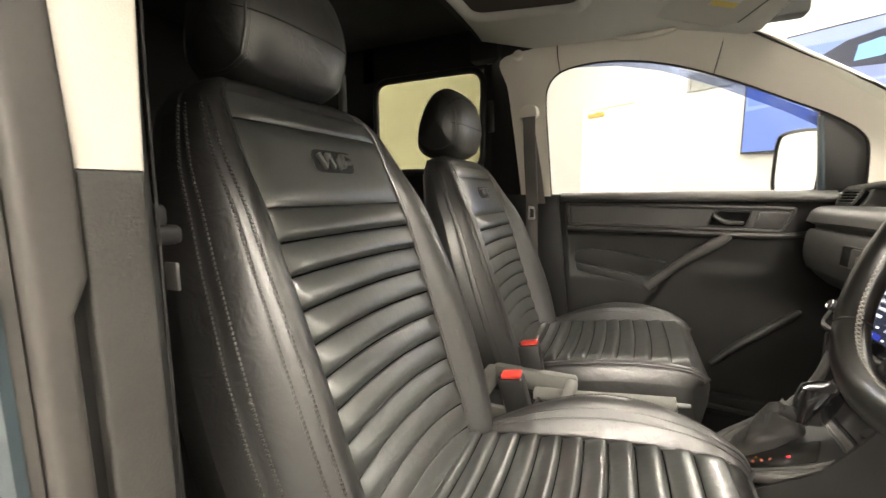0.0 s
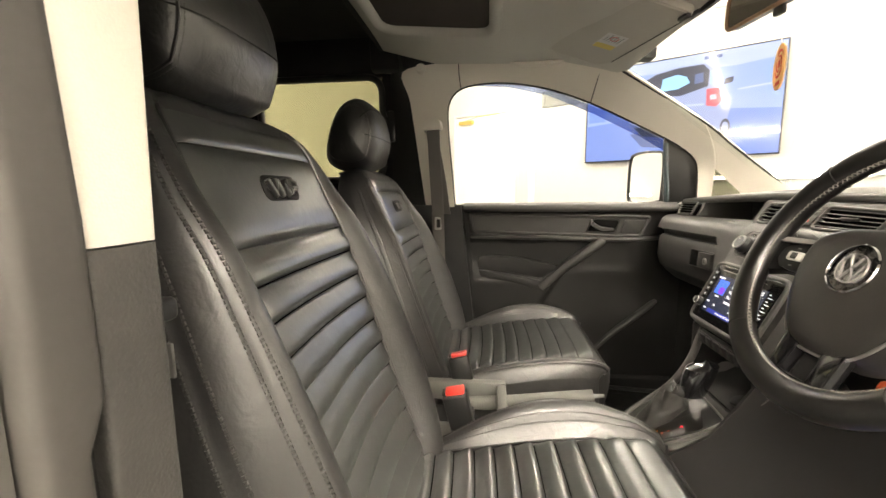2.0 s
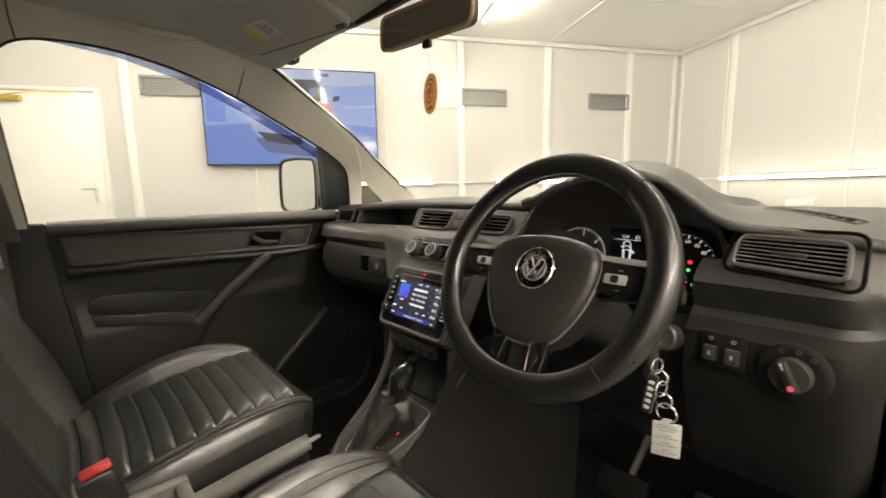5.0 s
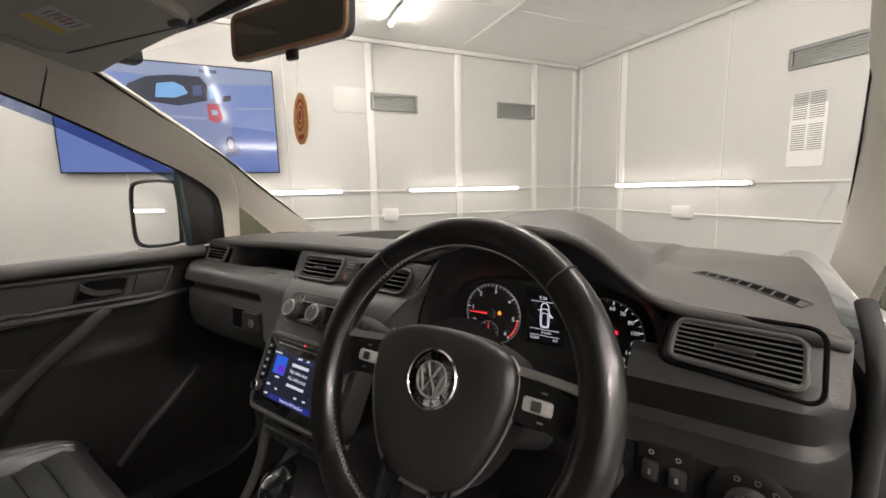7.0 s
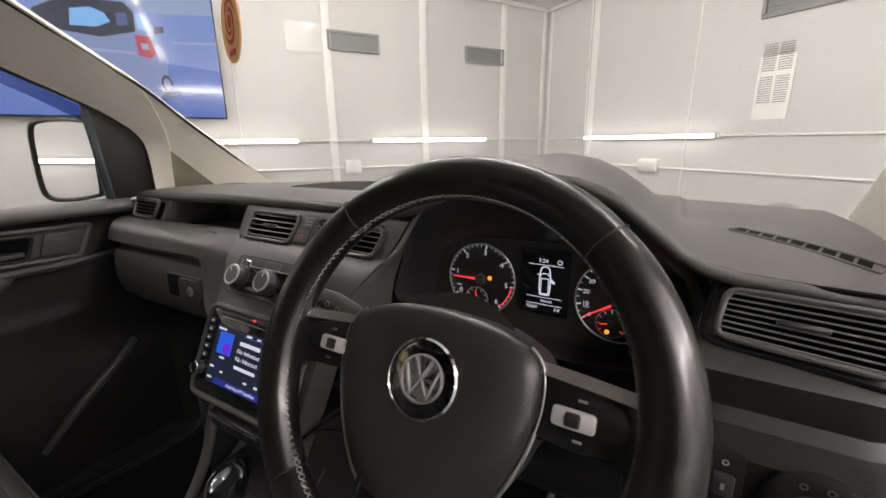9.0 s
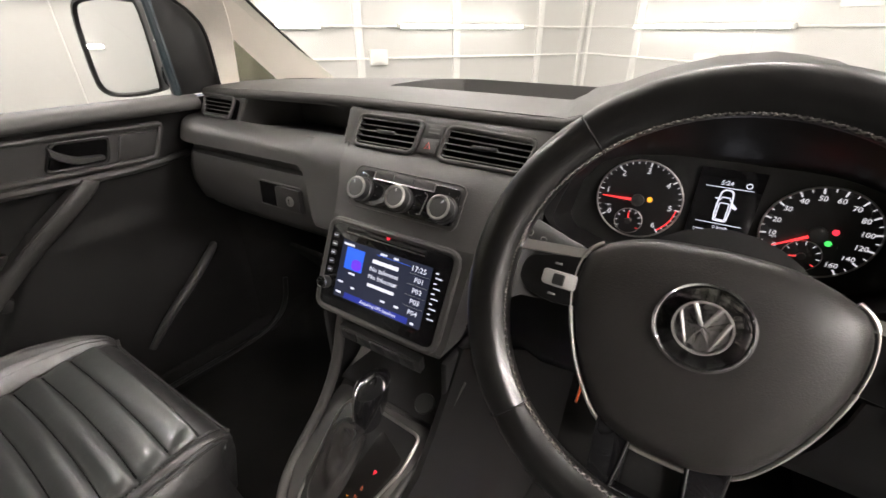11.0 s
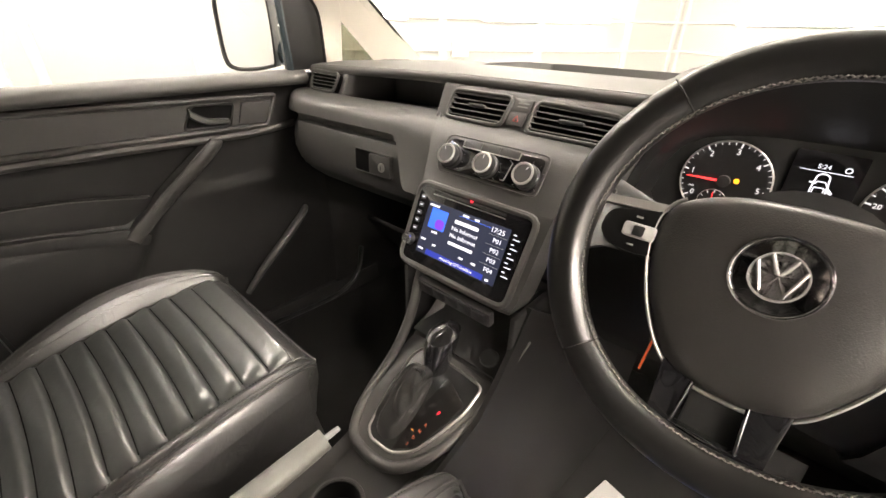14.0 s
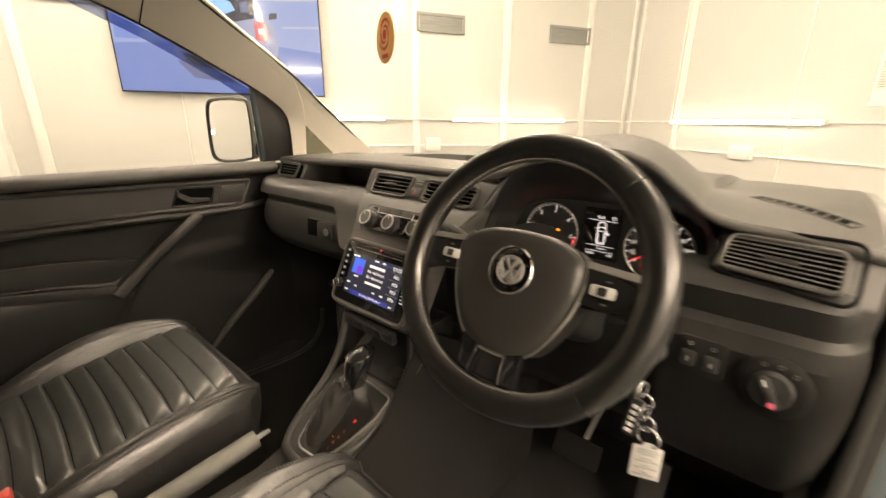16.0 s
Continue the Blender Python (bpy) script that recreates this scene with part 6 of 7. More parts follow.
for y, z, w0, w1 in ((0.30, 0.80, -0.070, 0.150), (0.12, 0.78, -0.070, 0.152), (0.06, 0.735, -0.070, 0.150), (0.0, 0.690, -0.072, 0.140), (-0.06, 0.645, -0.072, 0.122), (-0.11, 0.612, -0.070, 0.105), (-0.16, 0.595, -0.072, 0.100), (-0.30, 0.592, -0.075, 0.100), (-0.62, 0.592, -0.075, 0.100)):
    rows.append([(w0, y, 0.38), (w0, y, z - 0.035), (w0 + 0.012, y, z - 0.012), (w0 + 0.03, y, z - 0.030), (w1 - 0.03, y, z - 0.030), (w1 - 0.012, y, z - 0.012), (w1, y, z - 0.035), (w1 + 0.02, y, 0.38)])
part("body", loft(rows), CONS, con, angle=35)
# rail that runs from the dashboard round the shifter
SH = plane_pose((0.026, -0.022, 0.668), (1, 0, 0), (0, 0.82, 0.57))
rail = smooth_line([(-0.056, 0.085, 0.875), (-0.058, 0.070, 0.83), (-0.060, 0.050, 0.765), (-0.062, 0.012, 0.705), (-0.064, -0.045, 0.655), (-0.056, -0.085, 0.627), (-0.030, -0.112, 0.612), (0.030, -0.114, 0.612), (0.072, -0.098, 0.624), (0.108, -0.055, 0.652), (0.132, 0.015, 0.70), (0.145, 0.06, 0.752), (0.155, 0.10, 0.80)], 5)
part("rail", tube(rail, [0.0095 * (1 if k < 42 else max(0.25, 1 - (k - 42) / 20)) for k in range(len(rail))], 12, flat=0.8), CONS, con)
# console side in a darker copy of its plastic, for footwell shade
part("side_wing", shell([(0.150, 0.10, 0.86), (0.146, 0.04, 0.76), (0.142, 0.0, 0.70), (0.13, -0.08, 0.64)], [(0.25, 0.42, 0.66), (0.24, 0.42, 0.37), (0.22, 0.20, 0.36), (0.18, -0.12, 0.36)], -0.01, 8), mat("shade_dark_console_side", (0.014, 0.0135, 0.013), 0.6, spec=0.2, var=0.14, grain=750, bump=0.4, cells=True, dist=0.0006), con)
sh = thing("gear_selector", SH @ Vector((0, 0, 0)), "automatic gear selector with silver knob and leather boot", "gear lever")
INNER = [(-0.046, -0.078, 0), (-0.030, -0.088, 0), (0.016, -0.084, 0), (0.048, -0.060, 0), (0.066, -0.022, 0), (0.086, 0.030, 0), (0.090, 0.080, 0), (-0.040, 0.086, 0), (-0.056, 0.060, 0), (-0.054, -0.020, 0)]
OUTER = [(-0.062, -0.092, 0), (-0.040, -0.108, 0), (0.018, -0.106, 0), (0.056, -0.088, 0), (0.086, -0.040, 0), (0.108, 0.055, 0), (0.108, 0.095, 0), (-0.080, 0.095, 0), (-0.086, 0.036, 0), (-0.084, -0.044, 0)]
part("surround", moved(prism(rounded(OUTER, 0.014, 4), (0, 0, 0.006), 0.002), SH), CONS, sh)
part("base", moved(prism(rounded(INNER, 0.010, 4), (0, 0, 0.001)), SH @ Matrix.Translation((0, 0, 0.006))), BLACKP, sh)
part("silver_rim", moved(tube([(p.x, p.y, 0.0065) for p in rounded(INNER, 0.012, 5)], 0.0026, 6, closed=True), SH), SATIN, sh, "satin silver rim")
gate = part("gate_plate", moved(prism(rounded([(0.012, -0.080, 0), (0.044, -0.056, 0), (0.062, -0.018, 0), (0.080, 0.040, 0), (0.030, 0.064, 0), (0.018, 0.0, 0)], 0.008), (0, 0, 0.002), 0.0005), SH @ Matrix.Translation((0, 0, 0.006))), GATE, sh)
for k, t in enumerate("PRNDS"):
    lit = k == 0
    words(t, SH @ Matrix.Translation((0.050 if lit else 0.0455 - 0.0034 * k, 0.008 if lit else -0.005 - 0.013 * k, 0.0088)), 0.0095 if lit else 0.0070, LAMPRED if lit else emit("dim_orange_%d" % k, (1.0, 0.25, 0.12), 0.35), gate, "letter")
part("plus_mark", moved(rbox((0.026, -0.036, 0.0086), (0.003, 0.001, 0.0004), 0), SH), LAMPAMBER, gate)
# pleated boot
rings = []
for k in range(13):
    t = k / 12
    cx, cy_, z = -0.018 + 0.030 * t, -0.010 + 0.050 * t, 0.006 + 0.066 * t ** 0.9
    hw, hl = 0.021 * (1 - t) ** 1.1 + 0.013, 0.052 * (1 - t) ** 1.15 + 0.014
    ring = []
    for j in range(40):
        a = 2 * math.pi * j / 40
        f = 1 + 0.12 * math.sin(3 * a + 0.9 * math.sin(k * 0.9)) * math.sin(math.pi * t) + 0.06 * math.sin(7 * a + 1.5 * k) * (0.2 + t)
        ex = abs(math.cos(a)) ** 0.7 * (1 if math.cos(a) > 0 else -1)
        ey = abs(math.sin(a)) ** 0.7 * (1 if math.sin(a) > 0 else -1)
        ring.append(SH @ Vector((cx + hw * ex * f, cy_ + hl * ey * f, z + 0.004 * math.sin(4 * a + k))))
    rings.append(ring)
part("boot", loft(rings), mat("grey_boot_leather", (0.045, 0.044, 0.042), 0.30, var=0.2, grain=500, bump=0.3, cells=True, dist=0.0006), sh, "creased grey leather boot", angle=70)
K0 = Vector((0.041, 0.012, 0.728))
part("stem", tube([SH @ Vector((0.011, 0.036, 0.066)), K0 + Vector((0, 0, 0.006))], [0.013, 0.0105], 14), MATTEBLACK, sh)
rings = []
for k in range(15):
    t = k / 14
    z = 0.732 + 0.074 * t
    hw = 0.0155 + 0.0075 * math.sin(math.pi * min(1, t * 0.62 + 0.05)) if t < 0.86 else 0.0225 * math.sqrt(max(0.02, 1 - ((t - 0.80) / 0.2) ** 2))
    hl = hw * 1.35
    rings.append([Vector((0.041 + hw * math.cos(a), 0.012 + 0.020 * t + hl * math.sin(a), z + 0.006 * math.sin(a) * t)) for a in [2 * math.pi * j / 24 for j in range(24)]])
kn = part("knob", loft(rings), BLACKGLOSS, sh, "glossy black and silver knob")
rings = []
for k in range(15):
    t = k / 14
    z = 0.736 + 0.0705 * t
    hw = 0.0155 + 0.0075 * math.sin(math.pi * min(1, t * 0.62 + 0.05)) if t < 0.86 else 0.0225 * math.sqrt(max(0.02, 1 - ((t - 0.80) / 0.2) ** 2))
    hw *= 1.045
    hl = hw * 1.35
    rings.append([Vector((0.041 + hw * math.cos(a), 0.012 + 0.020 * t + hl * math.sin(a), z + 0.006 * math.sin(a) * t)) for a in [math.radians(-168 + 62 * j / 10) for j in range(11)]])
part("silver_strip", thicken(rings[:13], 0.0006), mat("knob_silver", (0.36, 0.35, 0.34), 0.30, metal=0.9, var=0.05, bump=0.02), kn, "satin silver front strip")
part("pocket_floor", prism([(-0.062, 0.060, 0.7262), (0.132, 0.060, 0.7262), (0.132, 0.180, 0.770), (-0.062, 0.180, 0.770)], (0, -0.001, 0.004), 0.001), MATTEBLACK, con)
part("power_socket", lathe([(0.014, 0), (0.016, 0.004), (0.015, 0.008), (0.0001, 0.008)], plane_pose((0.105, 0.070, 0.752), (1, 0, 0), (0, 0.9, 0.4)), 24), BLACKP, con)

# cup holder behind the selector
part("cup_holder", lathe([(0.0001, -0.050), (0.034, -0.050), (0.036, 0.0), (0.042, 0.0), (0.042, -0.045), (0.0001, -0.055)], pose(0.034, -0.196, 0.604), 32), MATTEBLACK, con)
part("cup_rim", tube([(0.034 + 0.040 * math.cos(a), -0.196 + 0.040 * math.sin(a), 0.604) for a in [2 * math.pi * k / 32 for k in range(32)]], 0.003, 8, closed=True), CONS, con)

# handbrake
LG = mat("light_grey_console", (0.17, 0.17, 0.155), 0.5, var=0.1, grain=700, bump=0.4, cells=True, dist=0.0006)
hbk = thing("handbrake", (-0.02, -0.38, 0.62), "grey handbrake lever with end button", "handbrake")
part("grip", tube([(-0.030, -0.46, 0.652), (-0.022, -0.36, 0.664), (-0.012, -0.25, 0.683), (-0.006, -0.175, 0.696)], [0.016, 0.0165, 0.0165, 0.0150], 14, flat=1.15), LG, hbk)
part("button", tube([(-0.006, -0.176, 0.696), (-0.004, -0.162, 0.699), (-0.003, -0.152, 0.7005)], [0.0048, 0.0046, 0.0036], 12), VENTGREY, hbk)
part("gaiter", rbox((-0.025, -0.40, 0.622), (0.06, 0.20, 0.05), 0.015, 3), MATTEBLACK, hbk)
# tray with the open compartment
tr = thing("console_tray", (0.0, -0.46, 0.60), "light grey plastic tray with open compartment", "tray")
part("frame", join(rbox((-0.062, -0.47, 0.672), (0.026, 0.20, 0.05), 0.008), rbox((0.088, -0.47, 0.655), (0.016, 0.20, 0.03), 0.006), rbox((0.012, -0.382, 0.664), (0.16, 0.024, 0.058), 0.008), rbox((0.012, -0.575, 0.664), (0.16, 0.024, 0.058), 0.008)), LG, tr)
part("well", rbox((0.012, -0.48, 0.617), (0.14, 0.19, 0.030), 0.006), MATTEBLACK, tr)
part("divider", rbox((0.012, -0.45, 0.64), (0.13, 0.008, 0.03), 0.003), GREYBTN, tr)

# ---- van body and trim ----
body = thing("van_body", (0, -0.4, 0.2), "dark van body with beige pillar trim and glazing", "van")
# floor, bulkheads and sills
part("floor_pan", rbox((0, -0.60, 0.33), (1.50, 2.6, 0.04), 0.01), CARPET, body, "black carpeted floor")
part("front_bulkhead", join(rbox((0, 0.72, 0.70), (1.46, 0.03, 0.80), 0.01), moved(rbox((0, 0, 0), (1.46, 0.02, 0.42), 0.01), pose(0, 0.60, 0.46, 40))), CARPET, body)
for e in (-1, 1):
    part("kick_panel", rbox((e * 0.735, 0.51, 0.62), (0.03, 0.42, 0.62), 0.01), CARPET, body)
part("sill", rbox((0.765, -0.2, 0.37), (0.10, 1.2, 0.10), 0.02), PAINT, body)
part("sill", rbox((-0.765, -0.2, 0.37), (0.10, 1.4, 0.10), 0.02), CARPET, body)
part("sill_trim", tube(smooth_line([(-0.706, -0.30, 0.400), (-0.704, -0.10, 0.392), (-0.702, 0.056, 0.384), (-0.700, 0.204, 0.376), (-0.700, 0.299, 0.379), (-0.702, 0.365, 0.404), (-0.706, 0.400, 0.450), (-0.708, 0.415, 0.520)], 5), 0.0075, 10), BLACKP, body, "curved black sill trim")

# trim curves of one side, x outwards; lower edge along the window, upper edge along roof and windscreen
LOW = [(-0.655, -0.545, 1.105), (-0.650, -0.556, 1.25), (-0.632, -0.566, 1.40), (-0.612, -0.560, 1.475), (-0.600, -0.520, 1.520), (-0.592, -0.440, 1.535), (-0.584, -0.330, 1.530), (-0.578, -0.210, 1.505), (-0.580, -0.100, 1.467), (-0.590, 0.0, 1.425), (-0.602, 0.10, 1.378), (-0.618, 0.195, 1.335), (-0.630, 0.250, 1.305), (-0.638, 0.290, 1.275), (-0.645, 0.312, 1.235), (-0.648, 0.318, 1.140), (-0.650, 0.320, 1.085)]
UPP = [(-0.678, -0.658, 1.105), (-0.669, -0.676, 1.25), (-0.655, -0.694, 1.40), (-0.635, -0.706, 1.50), (-0.602, -0.724, 1.585), (-0.590, -0.600, 1.606), (-0.545, -0.400, 1.602), (-0.505, -0.250, 1.598), (-0.488, -0.120, 1.575), (-0.480, -0.010, 1.535), (-0.510, 0.130, 1.460), (-0.535, 0.230, 1.405), (-0.552, 0.280, 1.372), (-0.590, 0.330, 1.300), (-0.616, 0.352, 1.235), (-0.636, 0.360, 1.150), (-0.642, 0.360, 1.085)]


def flip(pts, e):
    return [Vector((p[0] if e < 0 else 0.155 - p[0] + 0.14 * max(0, p[2] - 1.16), p[1], p[2])) for p in pts]


def side_shell(lo, up, e, th=0.012):
    a, b = smooth_line(flip(lo, e), 4), smooth_line(flip(up, e), 4)
    return shell(a, b, th * e if e < 0 else th, 5)


for e in (-1, 1):
    if e < 0:
        part("pillar_trim", side_shell(LOW, UPP, e), PILLAR, body, "beige moulded pillar and roof rail trim", angle=50)
    else:
        part("pillar_trim", side_shell(LOW[5:], UPP[5:], e), PILLAR, body, "beige moulded pillar and roof rail trim", angle=50)
    # front leg of the windscreen pillar and the quarter glass behind it
    part("windscreen_pillar", shell(smooth_line(flip([(-0.598, 0.14, 1.372), (-0.634, 0.290, 1.290), (-0.640, 0.362, 1.234), (-0.646, 0.455, 1.150), (-0.650, 0.54, 1.075)], e), 4), smooth_line(flip([(-0.516, 0.132, 1.458), (-0.549, 0.265, 1.386), (-0.577, 0.390, 1.302), (-0.605, 0.525, 1.212), (-0.622, 0.66, 1.12)], e), 4), 0.012 * e, 4), PILLAR, body, "beige windscreen pillar trim", angle=50)
    qg = part("quarter_window", shell(flip([(-0.668, 0.33, 1.09), (-0.662, 0.32, 1.25)], e), flip([(-0.668, 0.64, 1.07), (-0.655, 0.44, 1.27)], e), 0.004, 2), QTINT, body, "small tinted quarter window")
    qg.visible_shadow = False
    # sealed edge of the windscreen
    part("windscreen_seal", tube(smooth_line(flip([(-0.484, -0.008, 1.530), (-0.549, 0.267, 1.384), (-0.579, 0.392, 1.298), (-0.609, 0.527, 1.208), (-0.63, 0.66, 1.12)], e), 5), 0.004 if e < 0 else 0.0015, 6), MATTEBLACK, body)
    if e < 0:
        part("window_seal", tube(smooth_line(flip([(x - 0.006, y, z) for x, y, z in LOW], e), 4), 0.0045, 8), MATTEBLACK, body)
# split line between roof rail and pillar trim
part("trim_joint", tube([(-0.583, -0.075, 1.452), (-0.54, -0.07, 1.50), (-0.487, -0.065, 1.556)], 0.0016, 5), MATTEBLACK, body)
part("trim_joint", tube([(-0.600, -0.515, 1.522), (-0.58, -0.52, 1.565), (-0.555, -0.52, 1.607)], 0.0016, 5), MATTEBLACK, body)

# roof lining: flat front shelf, higher black roof behind
hx = np.linspace(-1, 1, 25)
rows = []
for y in (-0.80, -0.79, -0.72, -0.60, -0.45, -0.30, -0.18, -0.08, 0.0, 0.06, 0.10):
    row = []
    for u in hx:
        w = lerp_at(y, (-0.8, -0.3, 0.0, 0.10), (0.635, 0.565, 0.525, 0.48))
        yy = y if y < -0.2 else y - 0.10 * u * u * (y + 0.2) / 0.3
        z = lerp_at(y, (-0.80, -0.79, -0.60, -0.30, -0.08, 0.10), (1.70, 1.672, 1.612, 1.588, 1.582, 1.586)) - 0.012 * u ** 6 - (0.055 * u * u if y > 0.04 else 0.045 * u * u * max(0, (y + 0.15) / 0.2))
        row.append(Vector((0.035 + u * w, yy, z)))
    rows.append(row)
part("roof_lining", thicken(rows, -0.012), HEADLINER, body, "grey-beige fabric roof lining", angle=50)
# overhead pocket with a soft rim; its flat floor is darkened for the opening's shade
ring = rounded([(-0.30, -0.72, 1.622), (0.32, -0.72, 1.622), (0.30, -0.40, 1.588), (-0.28, -0.40, 1.588)], 0.06, 6)
part("pocket_rim", tube([(p.x, p.y, p.z - 0.002) for p in ring], 0.016, 10, closed=True), HEADLINER, body)
part("pocket_floor", prism([(p.x * 0.98, p.y, p.z + 0.002) for p in ring], (0, 0, 0.004)), mat("pocket_shade_lining", (0.085, 0.07, 0.06), 0.95, var=0.1, grain=500, bump=0.4), body)
# outer roof skin, high black roof of the load space
part("roof_skin", rbox((0, -0.95, 1.80), (1.48, 2.0, 0.03), 0.01), MATTEBLACK, body)
part("rear_lining", join(rbox((0, -1.35, 1.745), (1.36, 1.1, 0.02), 0.006), rbox((0, -0.80, 1.735), (1.32, 0.02, 0.13), 0.004)), MATTEBLACK, body, "black lining of the load space")
part("header", shell([Vector((u * 0.60, -0.02 + 0.12 * (1 - u * u), 1.575)) for u in hx], [Vector((u * 0.66, -0.10 + 0.12 * (1 - u * u), 1.80)) for u in hx], 0.02, 2), MATTEBLACK, body)
part("roof_side", rbox((-0.66, -0.35, 1.70), (0.06, 1.0, 0.19), 0.01), MATTEBLACK, body)
part("roof_side", rbox((0.73, -0.35, 1.70), (0.06, 1.0, 0.19), 0.01), MATTEBLACK, body)
# load space: dark sides with the sliding-door window
RWY0, RWY1, RWZ0, RWZ1 = -1.345, -0.835, 1.215, 1.612
for c_, s_ in (((-0.755, -1.09, 0.80), (0.03, 0.64, 0.82)), ((-0.755, -1.09, 1.705), (0.03, 0.64, 0.19)), ((-0.755, -1.50, 1.25), (0.03, 0.31, 1.1)), ((-0.755, -0.795, 1.28), (0.03, 0.08, 1.06))):
    part("sliding_door_panel", rbox(c_, s_, 0.005), MATTEBLACK, body, "black sliding door lining")
part("window_frame", tube([(-0.742, p.y, p.z) for p in rounded([(0, RWY0, RWZ0), (0, RWY1, RWZ0), (0, RWY1, RWZ1), (0, RWY0, RWZ1)], 0.07, 6)], 0.014, 10, closed=True), BLACKP, body)
pane = part("rear_window", rbox((-0.752, -1.09, 1.41), (0.004, 0.56, 0.46), 0), PRIVACY, body, "yellowish tinted side window")
pane.visible_shadow = False
part("load_wall", join(rbox((0.755, -1.23, 1.15), (0.03, 1.1, 1.6), 0.005), rbox((0, -1.80, 1.15), (1.5, 0.03, 1.6), 0.005)), MATTEBLACK, body)
part("door_catch", rbox((-0.735, -0.80, 1.42), (0.02, 0.035, 0.12), 0.006), BLACKP, body)
part("bright_catch", rbox((-0.722, -0.80, 1.62), (0.012, 0.03, 0.006), 0.002), SATIN, body)
part("grab_upright", tube([(-0.60, -1.42, 1.15), (-0.60, -1.42, 1.62)], 0.018, 10), VENTGREY, body)

# black inner post between the pillar trim and the sliding door
part("pillar_seal", shell(smooth_line([Vector((x - 0.006, y + 0.004, z)) for x, y, z in [(-0.678, -0.658, 1.09)] + UPP[1:5] + [(-0.590, -0.735, 1.66)]], 4), smooth_line([Vector((-0.738, -0.800, z)) for z in (1.09, 1.25, 1.40, 1.50, 1.585, 1.70)], 4), -0.010, 4), MATTEBLACK, body, "black post beside the sliding door", angle=50)
# dark lower pillar trims
part("lower_pillar", shell([Vector((-0.672, -0.520 + 0.103 * (1.116 - z), z)) for z in (0.40, 0.7, 0.95, 1.112)], [Vector((-0.690, -0.79, z)) for z in (0.40, 0.7, 0.95, 1.112)], 0.012, 4), BLACKP, body, "black lower pillar trim")
# driver's door opening: pillar with beige top, dark lower trim, seal and painted flange
part("door_pillar", prism(rounded([(0.702, -0.592, 0.30), (0.742, -0.592, 0.30), (0.742, -0.70, 0.30), (0.702, -0.70, 0.30)], 0.004), (0, 0, 0.836), 0.0), mat("charcoal_pillar_plastic", (0.070, 0.067, 0.063), 0.45, var=0.2, grain=420, bump=0.6, stain=5), body, "charcoal lower pillar trim")
part("door_pillar_upper", loft([rounded([(0.700, -0.594, 1.137), (0.741, -0.594, 1.137), (0.741, -0.70, 1.137), (0.700, -0.70, 1.137)], 0.004), rounded([(0.672, -0.60, 1.617), (0.774, -0.60, 1.617), (0.76, -0.72, 1.617), (0.672, -0.72, 1.617)], 0.004)]), PILLAR, body, "beige upper pillar trim")
part("pillar_return", prism([(0.690, -0.612, 0.30), (0.702, -0.60, 0.30), (0.702, -0.74, 0.30), (0.690, -0.74, 0.30)], (-0.004, 0, 1.40)), BLACKP, body)
part("door_seal", loft([rounded([(0.7425 + dx, -0.589 + dy, z), (0.771 + ex, -0.592 + dy, z), (0.773 + ex, -0.612 + dy, z), (0.7425 + dx, -0.612 + dy, z)], 0.006, 4) for z, dx, ex, dy in ((0.30, 0.010, 0, 0), (0.70, 0.010, 0, 0), (1.045, 0.010, 0, 0), (1.068, 0.0, 0, 0), (1.15, 0, 0, 0), (1.40, 0.006, 0.006, -0.006), (1.62, 0.024, 0.024, -0.014))]), RUBBER, body, "grey-brown rubber door seal", angle=50)
# black strip put in for the shade between seal and pillar trim
part("seal_gap_shade", prism([(0.742, -0.603, 0.30), (0.7535, -0.603, 0.30), (0.7535, -0.615, 0.30), (0.742, -0.615, 0.30)], (0, 0, 0.765)), MATTEBLACK, body)
part("flange", shell([Vector((0.772, -0.608, z)) for z in (0.30, 0.9, 1.15, 1.6)], [Vector((0.784, -0.614, z)) for z in (0.30, 0.9, 1.15, 1.6)], 0.004, 3), RUBBER, body)
part("rear_skin", shell([Vector((0.780, -0.606, z)) for z in (0.25, 0.7, 1.0, 1.2, 1.7)], [Vector((x, -1.25, z)) for x, z in ((0.82, 0.25), (0.83, 0.7), (0.825, 1.0), (0.80, 1.2), (0.72, 1.7))], 0.006, 6), PAINT, body, "glossy dark teal-grey rear side panel")
# front of the driver's opening
part("hinge_pillar", rbox((0.775, 0.36, 0.68), (0.04, 0.20, 0.77), 0.015), MATTEBLACK, body)
part("door_seal", tube(smooth_line([(0.765, 0.262, 0.35), (0.765, 0.255, 0.9), (0.765, 0.25, 1.06), (0.760, 0.31, 1.13)], 6), 0.010, 10), MATTEBLACK, body)

# windscreen
rows = []
for u in np.linspace(-1, 1, 21):
    rows.append([Vector((0.037 + u * (0.69 + (0.535 - 0.69) * v) * (1.0 if u < 0 else 1.0 + 0.20 * u), 0.66 - 0.665 * v + 0.155 * (1 - u * u), 1.105 + 0.435 * v + 0.045 * (1 - u * u) * v)) for v in np.linspace(0, 1, 11)])
ws = part("windscreen", thicken(rows, 0.004), CLEAR, body, "clear curved windscreen")
ws.visible_shadow = False
# bonnet and scuttle seen past the windscreen
rows = []
for u in np.linspace(-1, 1, 17):
    rows.append([Vector((u * (0.74 - 0.06 * v), 0.80 + 0.80 * v - 0.20 * u * u, 1.095 - 0.16 * v - 0.02 * u * u)) for v in np.linspace(0, 1, 9)])
part("bonnet", thicken(rows, 0.01), PAINT, body, "glossy dark bonnet")
